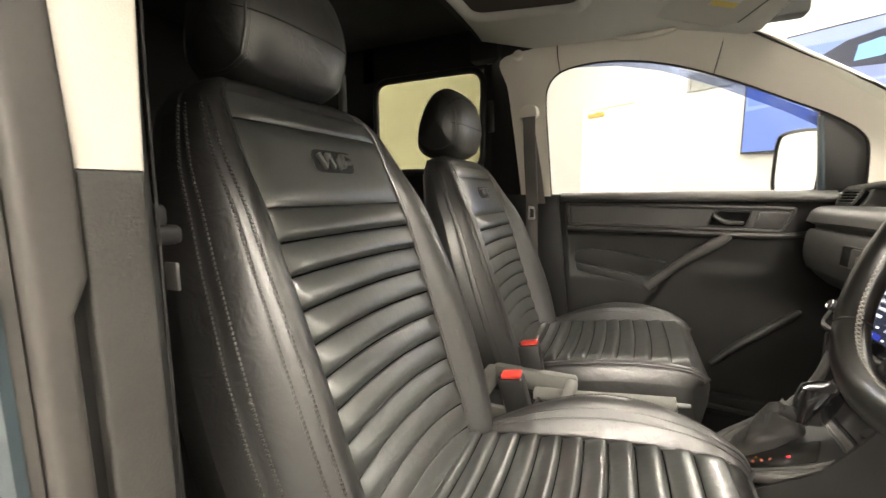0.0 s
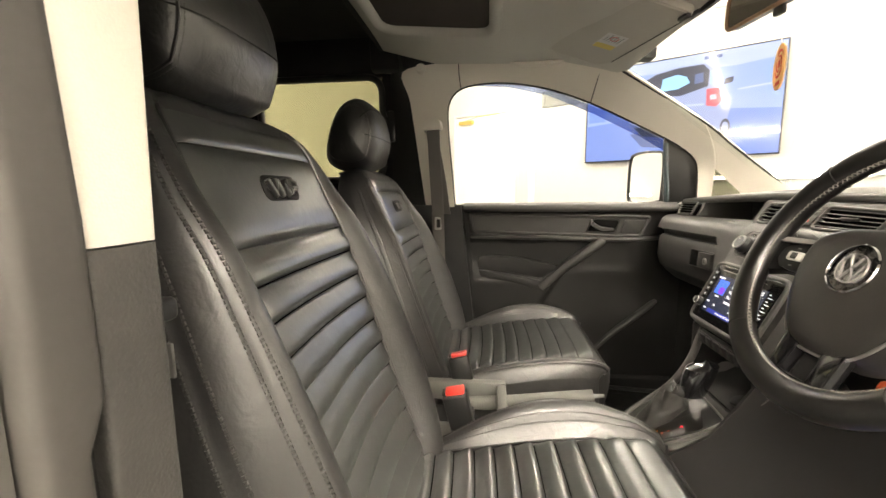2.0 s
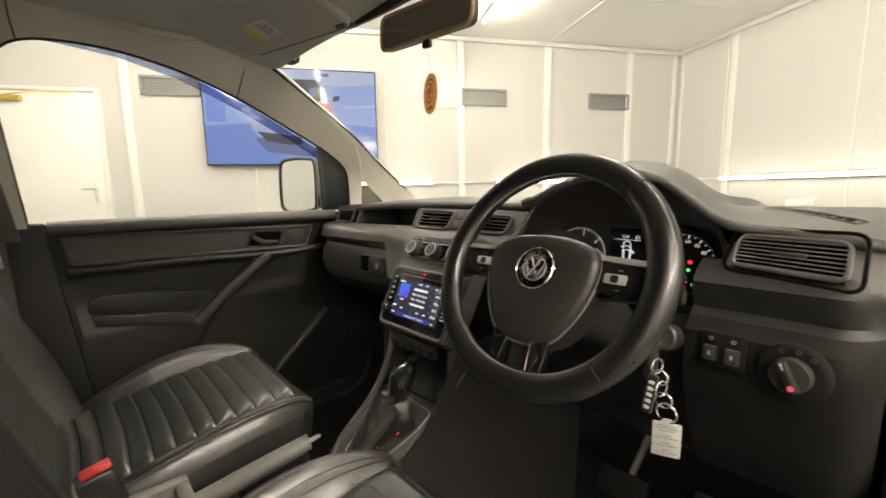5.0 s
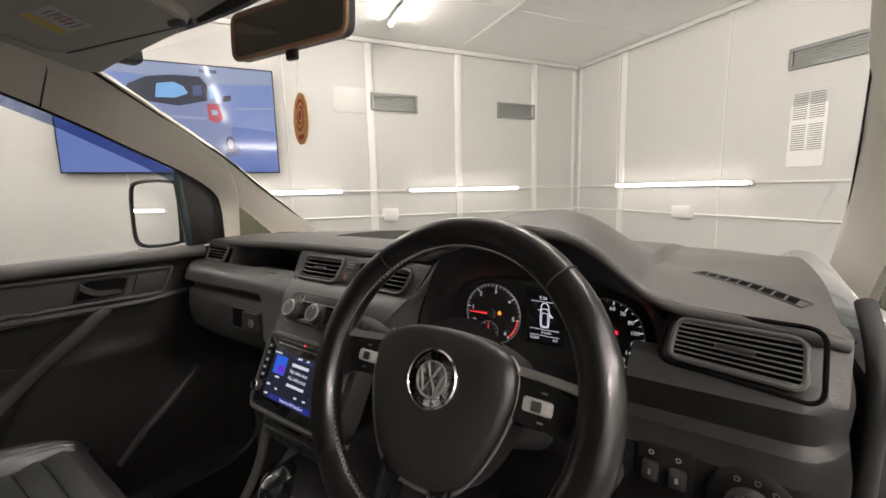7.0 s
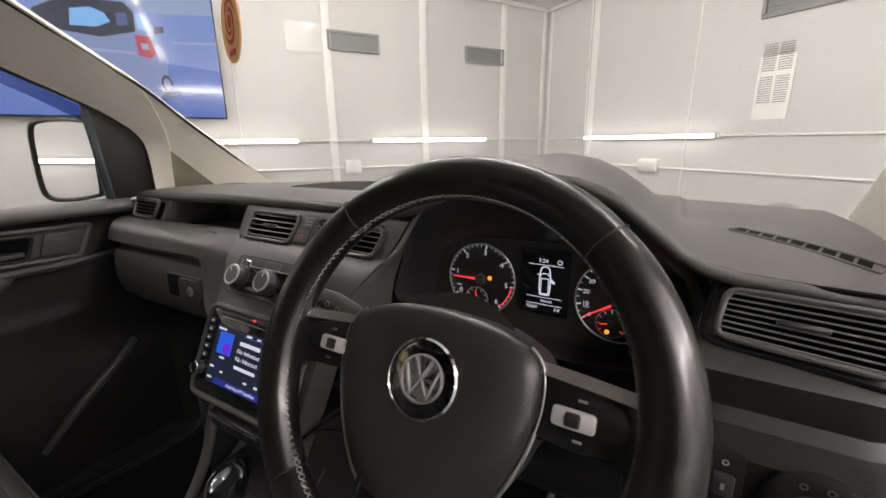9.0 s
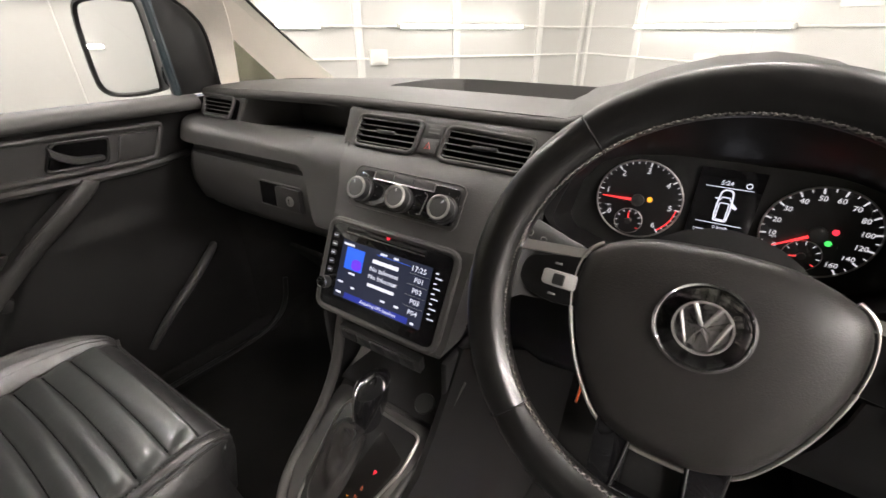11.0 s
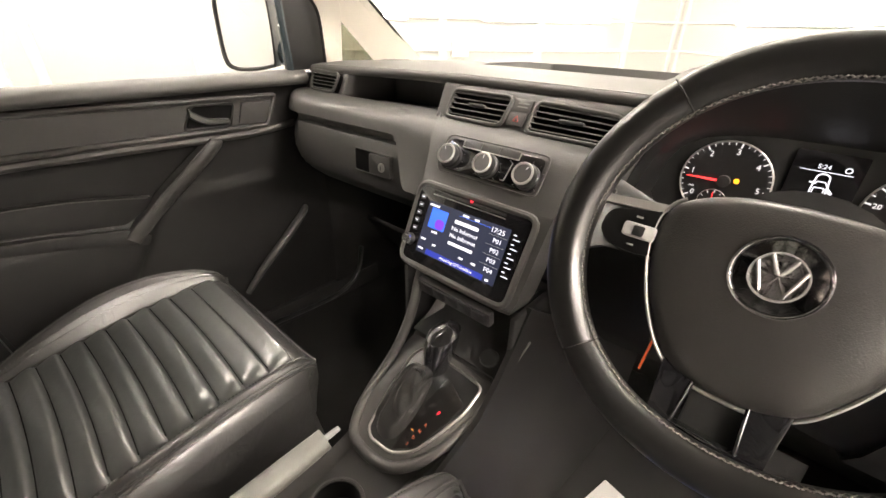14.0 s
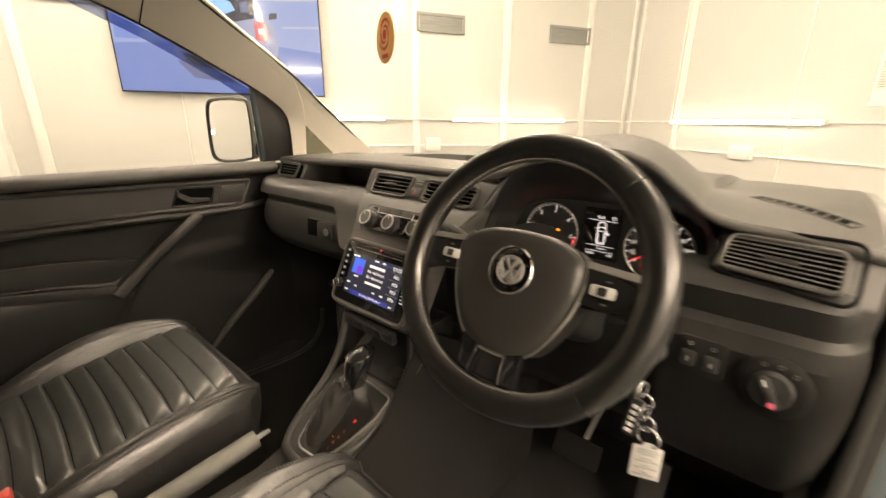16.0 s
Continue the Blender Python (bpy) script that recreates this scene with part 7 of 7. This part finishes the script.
part("scuttle", shell([Vector((u * 0.70, 0.86 - 0.20 * u * u, 1.088)) for u in np.linspace(-1, 1, 15)], [Vector((u * 0.69, 0.79 - 0.20 * u * u, 1.075)) for u in np.linspace(-1, 1, 15)], 0.006, 2), BLACKP, body)
part("wing", rbox((-0.80, 0.85, 0.85), (0.10, 1.0, 0.42), 0.04, 3), PAINT, body)
part("wing", rbox((0.80, 0.85, 0.85), (0.10, 1.0, 0.42), 0.04, 3), PAINT, body)

# road wheels under the body
for x, y in ((-0.70, 1.05), (0.70, 1.05), (-0.70, -1.50), (0.70, -1.50)):
    wm_ = pose(x, y, 0.43, 0, 90, 0)
    rw = part("road_wheel", lathe([(0.19, -0.09), (0.28, -0.09), (0.31, -0.06), (0.31, 0.06), (0.28, 0.09), (0.19, 0.09)], wm_, 36), MATTEBLACK, body)
    part("wheel_rim", lathe([(0.0001, -0.05), (0.19, -0.08), (0.19, 0.08), (0.0001, 0.05)], wm_, 28), SATIN, rw)

# ---- passenger's door ----
ld = thing("passenger_door", (-0.72, -0.1, 0.42), "closed passenger door with charcoal moulded lining", "car door")
part("shell_skin", rbox((-0.785, -0.10, 0.76), (0.03, 0.90, 0.68), 0.01), PAINT, ld)


def step_(x, a, b):
    t = min(1, max(0, (x - a) / (b - a)))
    return t * t * (3 - 2 * t)


def door_x(y, z):
    """Inner face of the lining: recessed insert under the band, raised lower panel behind the slanting step, speaker bulge."""
    x = -0.700 + 0.012 * math.exp(-((z - 1.1) / 0.03) ** 2)
    x -= 0.008 * step_(z, 0.84, 0.89) * (1 - step_(z, 0.968, 0.98)) * (1 - step_(y, 0.10, 0.16))
    x += 0.014 * (1 - step_(y, -0.19 + 0.62 * (z - 0.77), -0.175 + 0.62 * (z - 0.77))) * (1 - step_(z, 0.80, 0.86))
    x += 0.022 * math.exp(-(((y - 0.17) / 0.09) ** 2 + ((z - 0.66) / 0.09) ** 2))
    return x


def rear_y(z):
    """The slanting rear edge of the door."""
    return -0.505 + 0.103 * (1.116 - z)


ys = np.linspace(0, 1, 90)
zs_ = sorted(list(np.linspace(0.44, 1.108, 72)))
rows = [[Vector((door_x(rear_y(z) + (0.30 - rear_y(z)) * q, z), rear_y(z) + (0.30 - rear_y(z)) * q, z)) for z in zs_] for q in ys]
part("lining", thicken(rows, -0.02), LINING, ld, "charcoal grained door lining", angle=60)
# rolled window ledge
part("window_ledge", loft([[Vector((x + dx, y, 1.0 + z)) for x, z in ((-0.712, 0.116), (-0.700, 0.119), (-0.684, 0.117), (-0.670, 0.110), (-0.664, 0.100), (-0.666, 0.090), (-0.676, 0.084), (-0.700, 0.084))] for y, dx in ((-0.512, 0.0), (-0.30, 0.001), (0.0, 0.003), (0.12, 0.005), (0.20, 0.008), (0.262, 0.011))]), DASH, ld, angle=60)
# framed band with the inner handle


def band_ring(grow, x):
    return rounded([(x, -0.476 - grow, 1.005 - grow), (x, 0.145 + grow, 0.992 - grow), (x, 0.178 + grow, 1.062 + grow), (x, -0.488 - grow, 1.078 + grow)], 0.010, 4)


part("band_frame", tube(band_ring(0.0, -0.688), 0.0066, 8, closed=True), DOORTRIM, ld)
part("band_panel", prism(band_ring(-0.003, -0.694), (0.004, 0, 0)), DOORTRIM, ld)
part("lower_lip", tube(smooth_line([(-0.690, -0.485, 0.988), (-0.684, -0.2, 0.985), (-0.684, 0.05, 0.978), (-0.688, 0.15, 0.980), (-0.690, 0.22, 0.988)], 5), 0.009, 8), DOORTRIM, ld)
# shallow plate blackened for the shade inside the cup
hd = part("handle_cup", prism(rounded([(-0.689, -0.045, 1.010), (-0.689, 0.052, 1.006), (-0.689, 0.068, 1.050), (-0.689, -0.020, 1.054)], 0.008), (0.003, 0, 0)), HOLESHADE, ld)
part("release_lever", loft([[Vector((-0.684 + dx, -0.034 + 0.082 * t, 1.046 - 0.024 * min(1, t * 2.2) ** 0.7 + dz * (1.5 - 0.8 * t) - 0.004 * t)) for dx, dz in ((0, 0.006), (0.012, 0.003), (0.012, -0.006), (0, -0.008))] for t in np.linspace(0, 1, 9)]), GREYBTN, hd)
part("handle_rim", tube(rounded([(-0.686, -0.05, 1.006), (-0.686, 0.056, 1.002), (-0.686, 0.072, 1.054), (-0.686, -0.026, 1.058)], 0.010), 0.0024, 6, closed=True), BLACKP, ld)
part("pad_panel", prism(rounded([(-0.690, 0.074, 1.004), (-0.690, 0.142, 1.0), (-0.690, 0.166, 1.050), (-0.690, 0.090, 1.052)], 0.006), (0.006, 0, 0), 0.0015), DOORTRIM, ld)
# armrest in two bands and the flat diagonal pull that runs into it
def sweep(line, w, d, x_in):
    """A flat rounded strip along a line on the door: w its breadth, d how far it stands out."""
    P = [Vector(p) for p in line]
    rings = []
    for i, p in enumerate(P):
        t = (P[min(i + 1, len(P) - 1)] - P[max(i - 1, 0)]).normalized()
        s_ = Vector((1, 0, 0)).cross(t).normalized()
        rings.append([Vector((x_in, *(p + s_ * w * 0.52)[1:]))] + [p + s_ * w * a + Vector((b * d, 0, 0)) for a, b in ((0.5, -0.4), (0.46, -0.1), (0.38, 0.0), (0, 0.06), (-0.38, 0), (-0.46, -0.1), (-0.5, -0.4))] + [Vector((x_in, *(p - s_ * w * 0.52)[1:]))])
    return loft(rings)


part("armrest", prism(rounded([(-0.700, y, z) for y, z in ((-0.458, 0.868), (-0.454, 0.906), (-0.425, 0.916), (-0.30, 0.907), (-0.150, 0.878), (-0.166, 0.856), (-0.215, 0.829), (-0.33, 0.850))], 0.010, 4), (0.017, 0, 0), 0.004, 3), LINING, ld, angle=50)
part("armrest_lip", prism(rounded([(-0.700, y, z) for y, z in ((-0.452, 0.858), (-0.33, 0.840), (-0.218, 0.818), (-0.176, 0.792), (-0.186, 0.770), (-0.30, 0.806), (-0.446, 0.836))], 0.006, 3), (0.022, 0, 0), 0.005, 3), LINING, ld, angle=50)
part("armrest_trim", tube(smooth_line([(-0.6828, -0.450, 0.902), (-0.6826, -0.425, 0.9135), (-0.6826, -0.30, 0.9045), (-0.683, -0.160, 0.877)], 6), 0.0012, 6), DASHLOW, ld)
part("pull_handle", sweep(smooth_line([(-0.686, 0.012, 0.985), (-0.670, 0.004, 0.970), (-0.662, -0.05, 0.930), (-0.662, -0.11, 0.885), (-0.666, -0.165, 0.838), (-0.674, -0.215, 0.790)], 6), 0.032, 0.022, -0.694), DOORTRIM, ld, "charcoal diagonal pull handle", angle=60)
part("pull_edge", tube(smooth_line([(-0.668, -0.014, 0.976), (-0.660, -0.067, 0.938), (-0.660, -0.12, 0.898), (-0.664, -0.150, 0.872)], 6), 0.0016, 6), DASHLOW, ld)
part("pocket_ridge", tube(smooth_line([(-0.680, 0.210, 0.745), (-0.660, 0.186, 0.736), (-0.652, 0.125, 0.687), (-0.655, 0.050, 0.622), (-0.668, -0.010, 0.550)], 6), [0.008 + 0.004 * math.sin(math.pi * k / 24) for k in range(25)], 10), DOORTRIM, ld)
part("pillar_filler", prism([(-0.76, -0.56, 1.112), (-0.76, rear_y(1.11) - 0.014, 1.112), (-0.76, rear_y(0.40) - 0.014, 0.40), (-0.76, -0.56, 0.40)], (0.055, 0, 0)), MATTEBLACK, body)
part("rear_edge", prism([(-0.722, rear_y(1.11) - 0.012, 1.11), (-0.722, rear_y(1.11), 1.11), (-0.722, rear_y(0.44), 0.44), (-0.722, rear_y(0.44) - 0.012, 0.44)], (0.026, 0, 0)), MATTEBLACK, ld)
# glass with the blue shade band along its top
def glass_x(z):
    return -0.705 + 0.10 * max(0, (z - 1.1) / 0.45)


GL = [(-0.545, 1.10), (-0.565, 1.40), (-0.555, 1.49), (-0.50, 1.535), (-0.40, 1.545), (-0.21, 1.515), (0.0, 1.435), (0.20, 1.335), (0.245, 1.20), (0.262, 1.10)]
wg = part("window_glass", prism([(glass_x(z), y, z) for y, z in GL], (-0.004, 0, 0)), CLEAR, ld, "clear wound-up window")
wg.visible_shadow = False
SB = [(-0.50, 1.535), (-0.40, 1.545), (-0.21, 1.515), (0.0, 1.435), (0.20, 1.335), (0.235, 1.24), (0.205, 1.300), (0.12, 1.348), (-0.05, 1.430), (-0.21, 1.494), (-0.34, 1.524), (-0.44, 1.532)]
sb = part("wind_deflector", prism([(glass_x(z) - 0.010, y, z) for y, z in SB], (-0.003, 0, 0)), SHADE, ld, "smoked blue wind deflector along the window")
sb.visible_shadow = False
part("mirror_triangle", prism([(-0.640, 0.196, 1.340), (-0.650, 0.256, 1.316), (-0.658, 0.302, 1.288), (-0.664, 0.326, 1.235), (-0.668, 0.334, 1.118), (-0.676, 0.222, 1.115)], (-0.02, 0, 0), 0.004), BLACKP, ld, "black triangular mirror base trim")
part("window_channel", tube([(-0.640, 0.198, 1.325), (-0.684, 0.232, 1.105)], 0.009, 8), PAINT, ld)
# door mirror
dmi = thing("door_mirror", (-0.80, 0.25, 1.15), "dark door mirror with clear glass", "door mirror")
MD = plane_pose((-0.872, 0.218, 1.210), (0.86, 0.51, 0), (0, 0.03, 1))
shape = [(-0.080, -0.040), (-0.072, -0.088), (-0.030, -0.104), (0.060, -0.094), (0.078, -0.070), (0.076, 0.075), (0.050, 0.098), (-0.045, 0.098), (-0.076, 0.070)]
sp_ = [Vector((p.x, p.y, 0)) for p in smooth_line([(x, y, 0) for x, y in shape + shape[:1]], 4)[:-1]]
part("housing", moved(loft([[p * 0.45 + Vector((0, 0, -0.085)) for p in sp_], [p * 0.85 + Vector((0, 0, -0.065)) for p in sp_], [p * 1.04 + Vector((0, 0, -0.025)) for p in sp_], [p * 1.06 + Vector((0, 0, 0.004)) for p in sp_], [p * 1.0 + Vector((0, 0, 0.006)) for p in sp_], [p * 0.97 + Vector((0, 0, -0.004)) for p in sp_]]), MD), BLACKP, dmi)
part("mirror_glass", moved(prism([p * 0.965 for p in sp_], (0, 0, 0.002)), MD @ Matrix.Translation((0, 0, -0.0035))), MIRROR, dmi, "clear mirror glass", smooth=False)
part("arm", tube([(-0.80, 0.285, 1.150), (-0.76, 0.283, 1.143), (-0.715, 0.28, 1.137)], [0.035, 0.03, 0.03], 12, flat=0.6), PAINT, dmi)

# ---- overhead things ----
vis = thing("sun_visor", (-0.30, -0.10, 1.565), "folded beige vinyl sun visor with warning label", "sun visor")
VM = plane_pose((-0.290, -0.098, 1.568), (0.955, 0.295, 0.03), (0.295, -0.93, 0.20))
ringv = rounded([(-0.185, -0.105, 0), (0.185, -0.105, 0), (0.185, 0.085, 0), (0.09, 0.105, 0), (-0.175, 0.105, 0)], 0.03, 6)
part("panel", moved(prism(ringv, (0, 0, -0.020), 0.007, 3), VM), VISOR, vis, angle=60)
part("edge_seam", moved(tube([(p.x * 0.965, p.y * 0.94, 0.0005) for p in ringv], 0.0012, 5, closed=True), VM), HEADLINER, vis)
lb = part("label", plate(VM @ Matrix.Translation((-0.03, -0.02, 0.0002)), 0.085, 0.060, 0.0004, 0.001, 0), PAPER, vis, "white and yellow warning label with unreadable print")
part("yellow_band", plate(VM @ Matrix.Translation((-0.059, -0.02, 0.0008)), 0.026, 0.058, 0.0003, 0.001, 0), YELLOW, lb)
for k in range(6):
    part("print_bar", plate(VM @ Matrix.Translation((-0.012 - (0.004 if k % 2 else 0), -0.040 + 0.008 * k, 0.0008)), 0.036 - (0.008 if k % 2 else 0), 0.0022, 0.0003, 0.0003, 0), VENTGREY, lb)
part("symbol", moved(tube([Vector((0.0, -0.006, 0.001)) + on_ring(0.011, 30 * k) for k in range(12)], 0.0008, 4, closed=True), VM @ Matrix.Translation((-0.01, -0.015, 0))), CARDRED, lb)
part("hinge_clip", moved(rbox((0.165, -0.085, 0.002), (0.030, 0.014, 0.012), 0.004), VM), GREYBTN, vis)
part("pivot_rod", moved(tube([(-0.17, -0.095, -0.004), (0.19, -0.098, -0.004)], 0.005, 8), VM), GREYBTN, vis)

gr = thing("grab_handle", (-0.535, -0.24, 1.59), "beige roof grab handle", "grab handle")
part("bow", tube(smooth_line([(-0.545, -0.335, 1.592), (-0.525, -0.32, 1.574), (-0.512, -0.255, 1.568), (-0.506, -0.205, 1.570), (-0.515, -0.175, 1.582)], 6), 0.0085, 10, flat=1.3), PILLAR, gr)
for y in (-0.335, -0.172):
    part("mount", rbox((-0.535, y, 1.590), (0.03, 0.028, 0.022), 0.006, 3), PILLAR, gr)
ch = thing("coat_hook", (-0.60, -0.66, 1.59), "round beige coat hook button", "coat hook")
part("button", lathe([(0.012, 0), (0.012, 0.010), (0.017, 0.014), (0.017, 0.022), (0.013, 0.026), (0.0001, 0.026)], plane_pose((-0.600, -0.655, 1.585), (0, 1, 0), (-0.3, 0, 1)), 24), PILLAR, ch)

# belt of the passenger: guide loop, webbing and tongue
bl = thing("seat_belt", (-0.60, -0.63, 1.35), "grey seat belt on the pillar guide", "seat belt", "seat belts")
GM = plane_pose((-0.600, -0.612, 1.392), (0.25, 0.97, 0), (0, 0, 1))
part("guide", moved(prism(rounded([(-0.036, -0.012, 0), (0.036, -0.012, 0), (0.030, 0.018, 0), (0.014, 0.028, 0), (-0.014, 0.028, 0), (-0.030, 0.018, 0)], 0.008), (0, 0, 0.022), 0.005), GM), PILLAR, bl, "pale belt guide cover")
part("guide_slot", moved(tube([(-0.030, -0.012, 0.012), (0.030, -0.012, 0.012)], 0.007, 8), GM), SATIN, bl)
part("webbing", shell([(-0.588, -0.635, 1.384), (-0.590, -0.630, 1.25), (-0.612, -0.625, 1.10), (-0.618, -0.62, 0.8)], [(-0.576, -0.590, 1.384), (-0.578, -0.585, 1.25), (-0.600, -0.580, 1.10), (-0.606, -0.575, 0.8)], 0.002, 3), BELTGREY, bl)
part("webbing_return", shell([(-0.596, -0.640, 1.384), (-0.612, -0.615, 1.2), (-0.62, -0.60, 1.08)], [(-0.584, -0.600, 1.384), (-0.600, -0.57, 1.2), (-0.61, -0.555, 1.08)], 0.002, 3), BELTGREY, bl)
tg = part("tongue", rbox((-0.606, -0.600, 1.046), (0.008, 0.030, 0.048), 0.003), SATIN, bl, "steel belt tongue")
part("tongue_slot", rbox((-0.601, -0.600, 1.046), (0.004, 0.014, 0.030), 0.001), MATTEBLACK, tg)
# belt of the driver, beside the opening
bl2 = thing("seat_belt", (0.66, -0.63, 1.1), "black seat belt with tongue hanging at the pillar", "seat belt", "seat belts")
part("webbing", shell([(0.690, -0.608, 0.40), (0.688, -0.610, 0.9), (0.682, -0.612, 1.2), (0.665, -0.620, 1.55)], [(0.668, -0.640, 0.40), (0.666, -0.645, 0.9), (0.662, -0.648, 1.2), (0.645, -0.655, 1.55)], 0.002, 3), BELT, bl2)
part("tongue", rbox((0.680, -0.630, 1.088), (0.034, 0.030, 0.016), 0.005, 3), BLACKP, bl2)
part("tongue_plate", rbox((0.668, -0.628, 1.052), (0.003, 0.016, 0.024), 0.001), SATIN, bl2)
part("guide", moved(rbox((0, 0, 0), (0.02, 0.03, 0.02), 0.006), pose(0.682, -0.632, 1.104)), BLACKP, bl2)

# rear-view mirror on the windscreen with the hanging air freshener
rv = thing("rear_view_mirror", (0.03, 0.16, 1.50), "interior mirror with brown rim on the windscreen", "rear-view mirror")
RV = plane_pose((0.050, 0.098, 1.522), (0.97, 0.12, 0.0), (-0.05, -0.03, 0.97))
rr_ = rounded([(-0.128, -0.034, 0), (0.122, -0.034, 0), (0.128, 0.034, 0), (-0.122, 0.036, 0)], 0.018, 6)
part("housing", moved(loft([[Vector((p.x * 0.6, p.y * 0.6, -0.03)) for p in rr_], [Vector((p.x, p.y, -0.016)) for p in rr_], [Vector((p.x * 1.01, p.y * 1.02, 0)) for p in rr_], [Vector((p.x * 0.985, p.y * 0.96, 0.002)) for p in rr_], [Vector((p.x * 0.97, p.y * 0.92, 0.001)) for p in rr_]]), RV), BLACKP, rv)
part("rim", moved(tube([(p.x * 0.99, p.y * 0.97, 0.002) for p in rr_], 0.0042, 8, closed=True), RV), MIRRORRIM, rv, "brown rim")
part("mirror_glass", moved(prism([(p.x * 0.965, p.y * 0.91, 0) for p in rr_], (0, 0, 0.002)), RV @ Matrix.Translation((0, 0, 0.0005))), MIRRORDIM, rv, "dim mirror glass", smooth=False)
part("stem", tube([RV @ Vector((0, 0, -0.02)), (0.04, 0.135, 1.52), (0.04, 0.165, 1.535)], [0.012, 0.011, 0.018], 10), BLACKP, rv)
part("dip_tab", moved(rbox((0.0, -0.042, -0.008), (0.022, 0.016, 0.010), 0.003), RV), BLACKP, rv)
af = thing("air_freshener", (0.039, 0.122, 1.385), "round tan card air freshener with red print", "air freshener")
AM = plane_pose((0.039, 0.122, 1.385), (0.94, -0.34, 0), (0, 0, 1))
part("card", lathe([(0.0001, -0.0012), (0.041, -0.0012), (0.041, 0.0012), (0.0001, 0.0012)], AM, 36), CARD, af)
for s0 in (1, -1):
    pm = AM if s0 > 0 else AM @ pose(0, 0, 0, 0, 180, 0)
    for r0, a0, a1 in ((0.026, 20, 150), (0.026, 200, 330), (0.018, -30, 110), (0.018, 150, 290)):
        part("print_arc", moved(tube([on_ring(r0 - 0.006 * k / 10, a0 + (a1 - a0) * k / 10) + Vector((0, 0.006, 0.0014)) for k in range(11)], [0.0003 + 0.00035 * math.sin(math.pi * k / 10) for k in range(11)], 6, flat=4.0, up=(0, 0, 1)), pm), CARDRED, af)
    part("print_disc", lathe([(0.0001, 0.0013), (0.008, 0.0013), (0.008, 0.0016), (0.0001, 0.0016)], pm @ Matrix.Translation((0, 0.006, 0)), 20), CARDRED, af)
    part("print_bar", plate(pm @ Matrix.Translation((0, -0.029, 0.0013)), 0.028, 0.007, 0.0004, 0.001, 0), CARDRED, af)
part("cord", tube([(0.039, 0.122, 1.425), (0.036, 0.122, 1.45), (0.030, 0.124, 1.478)], 0.0008, 5), PAPER, af)
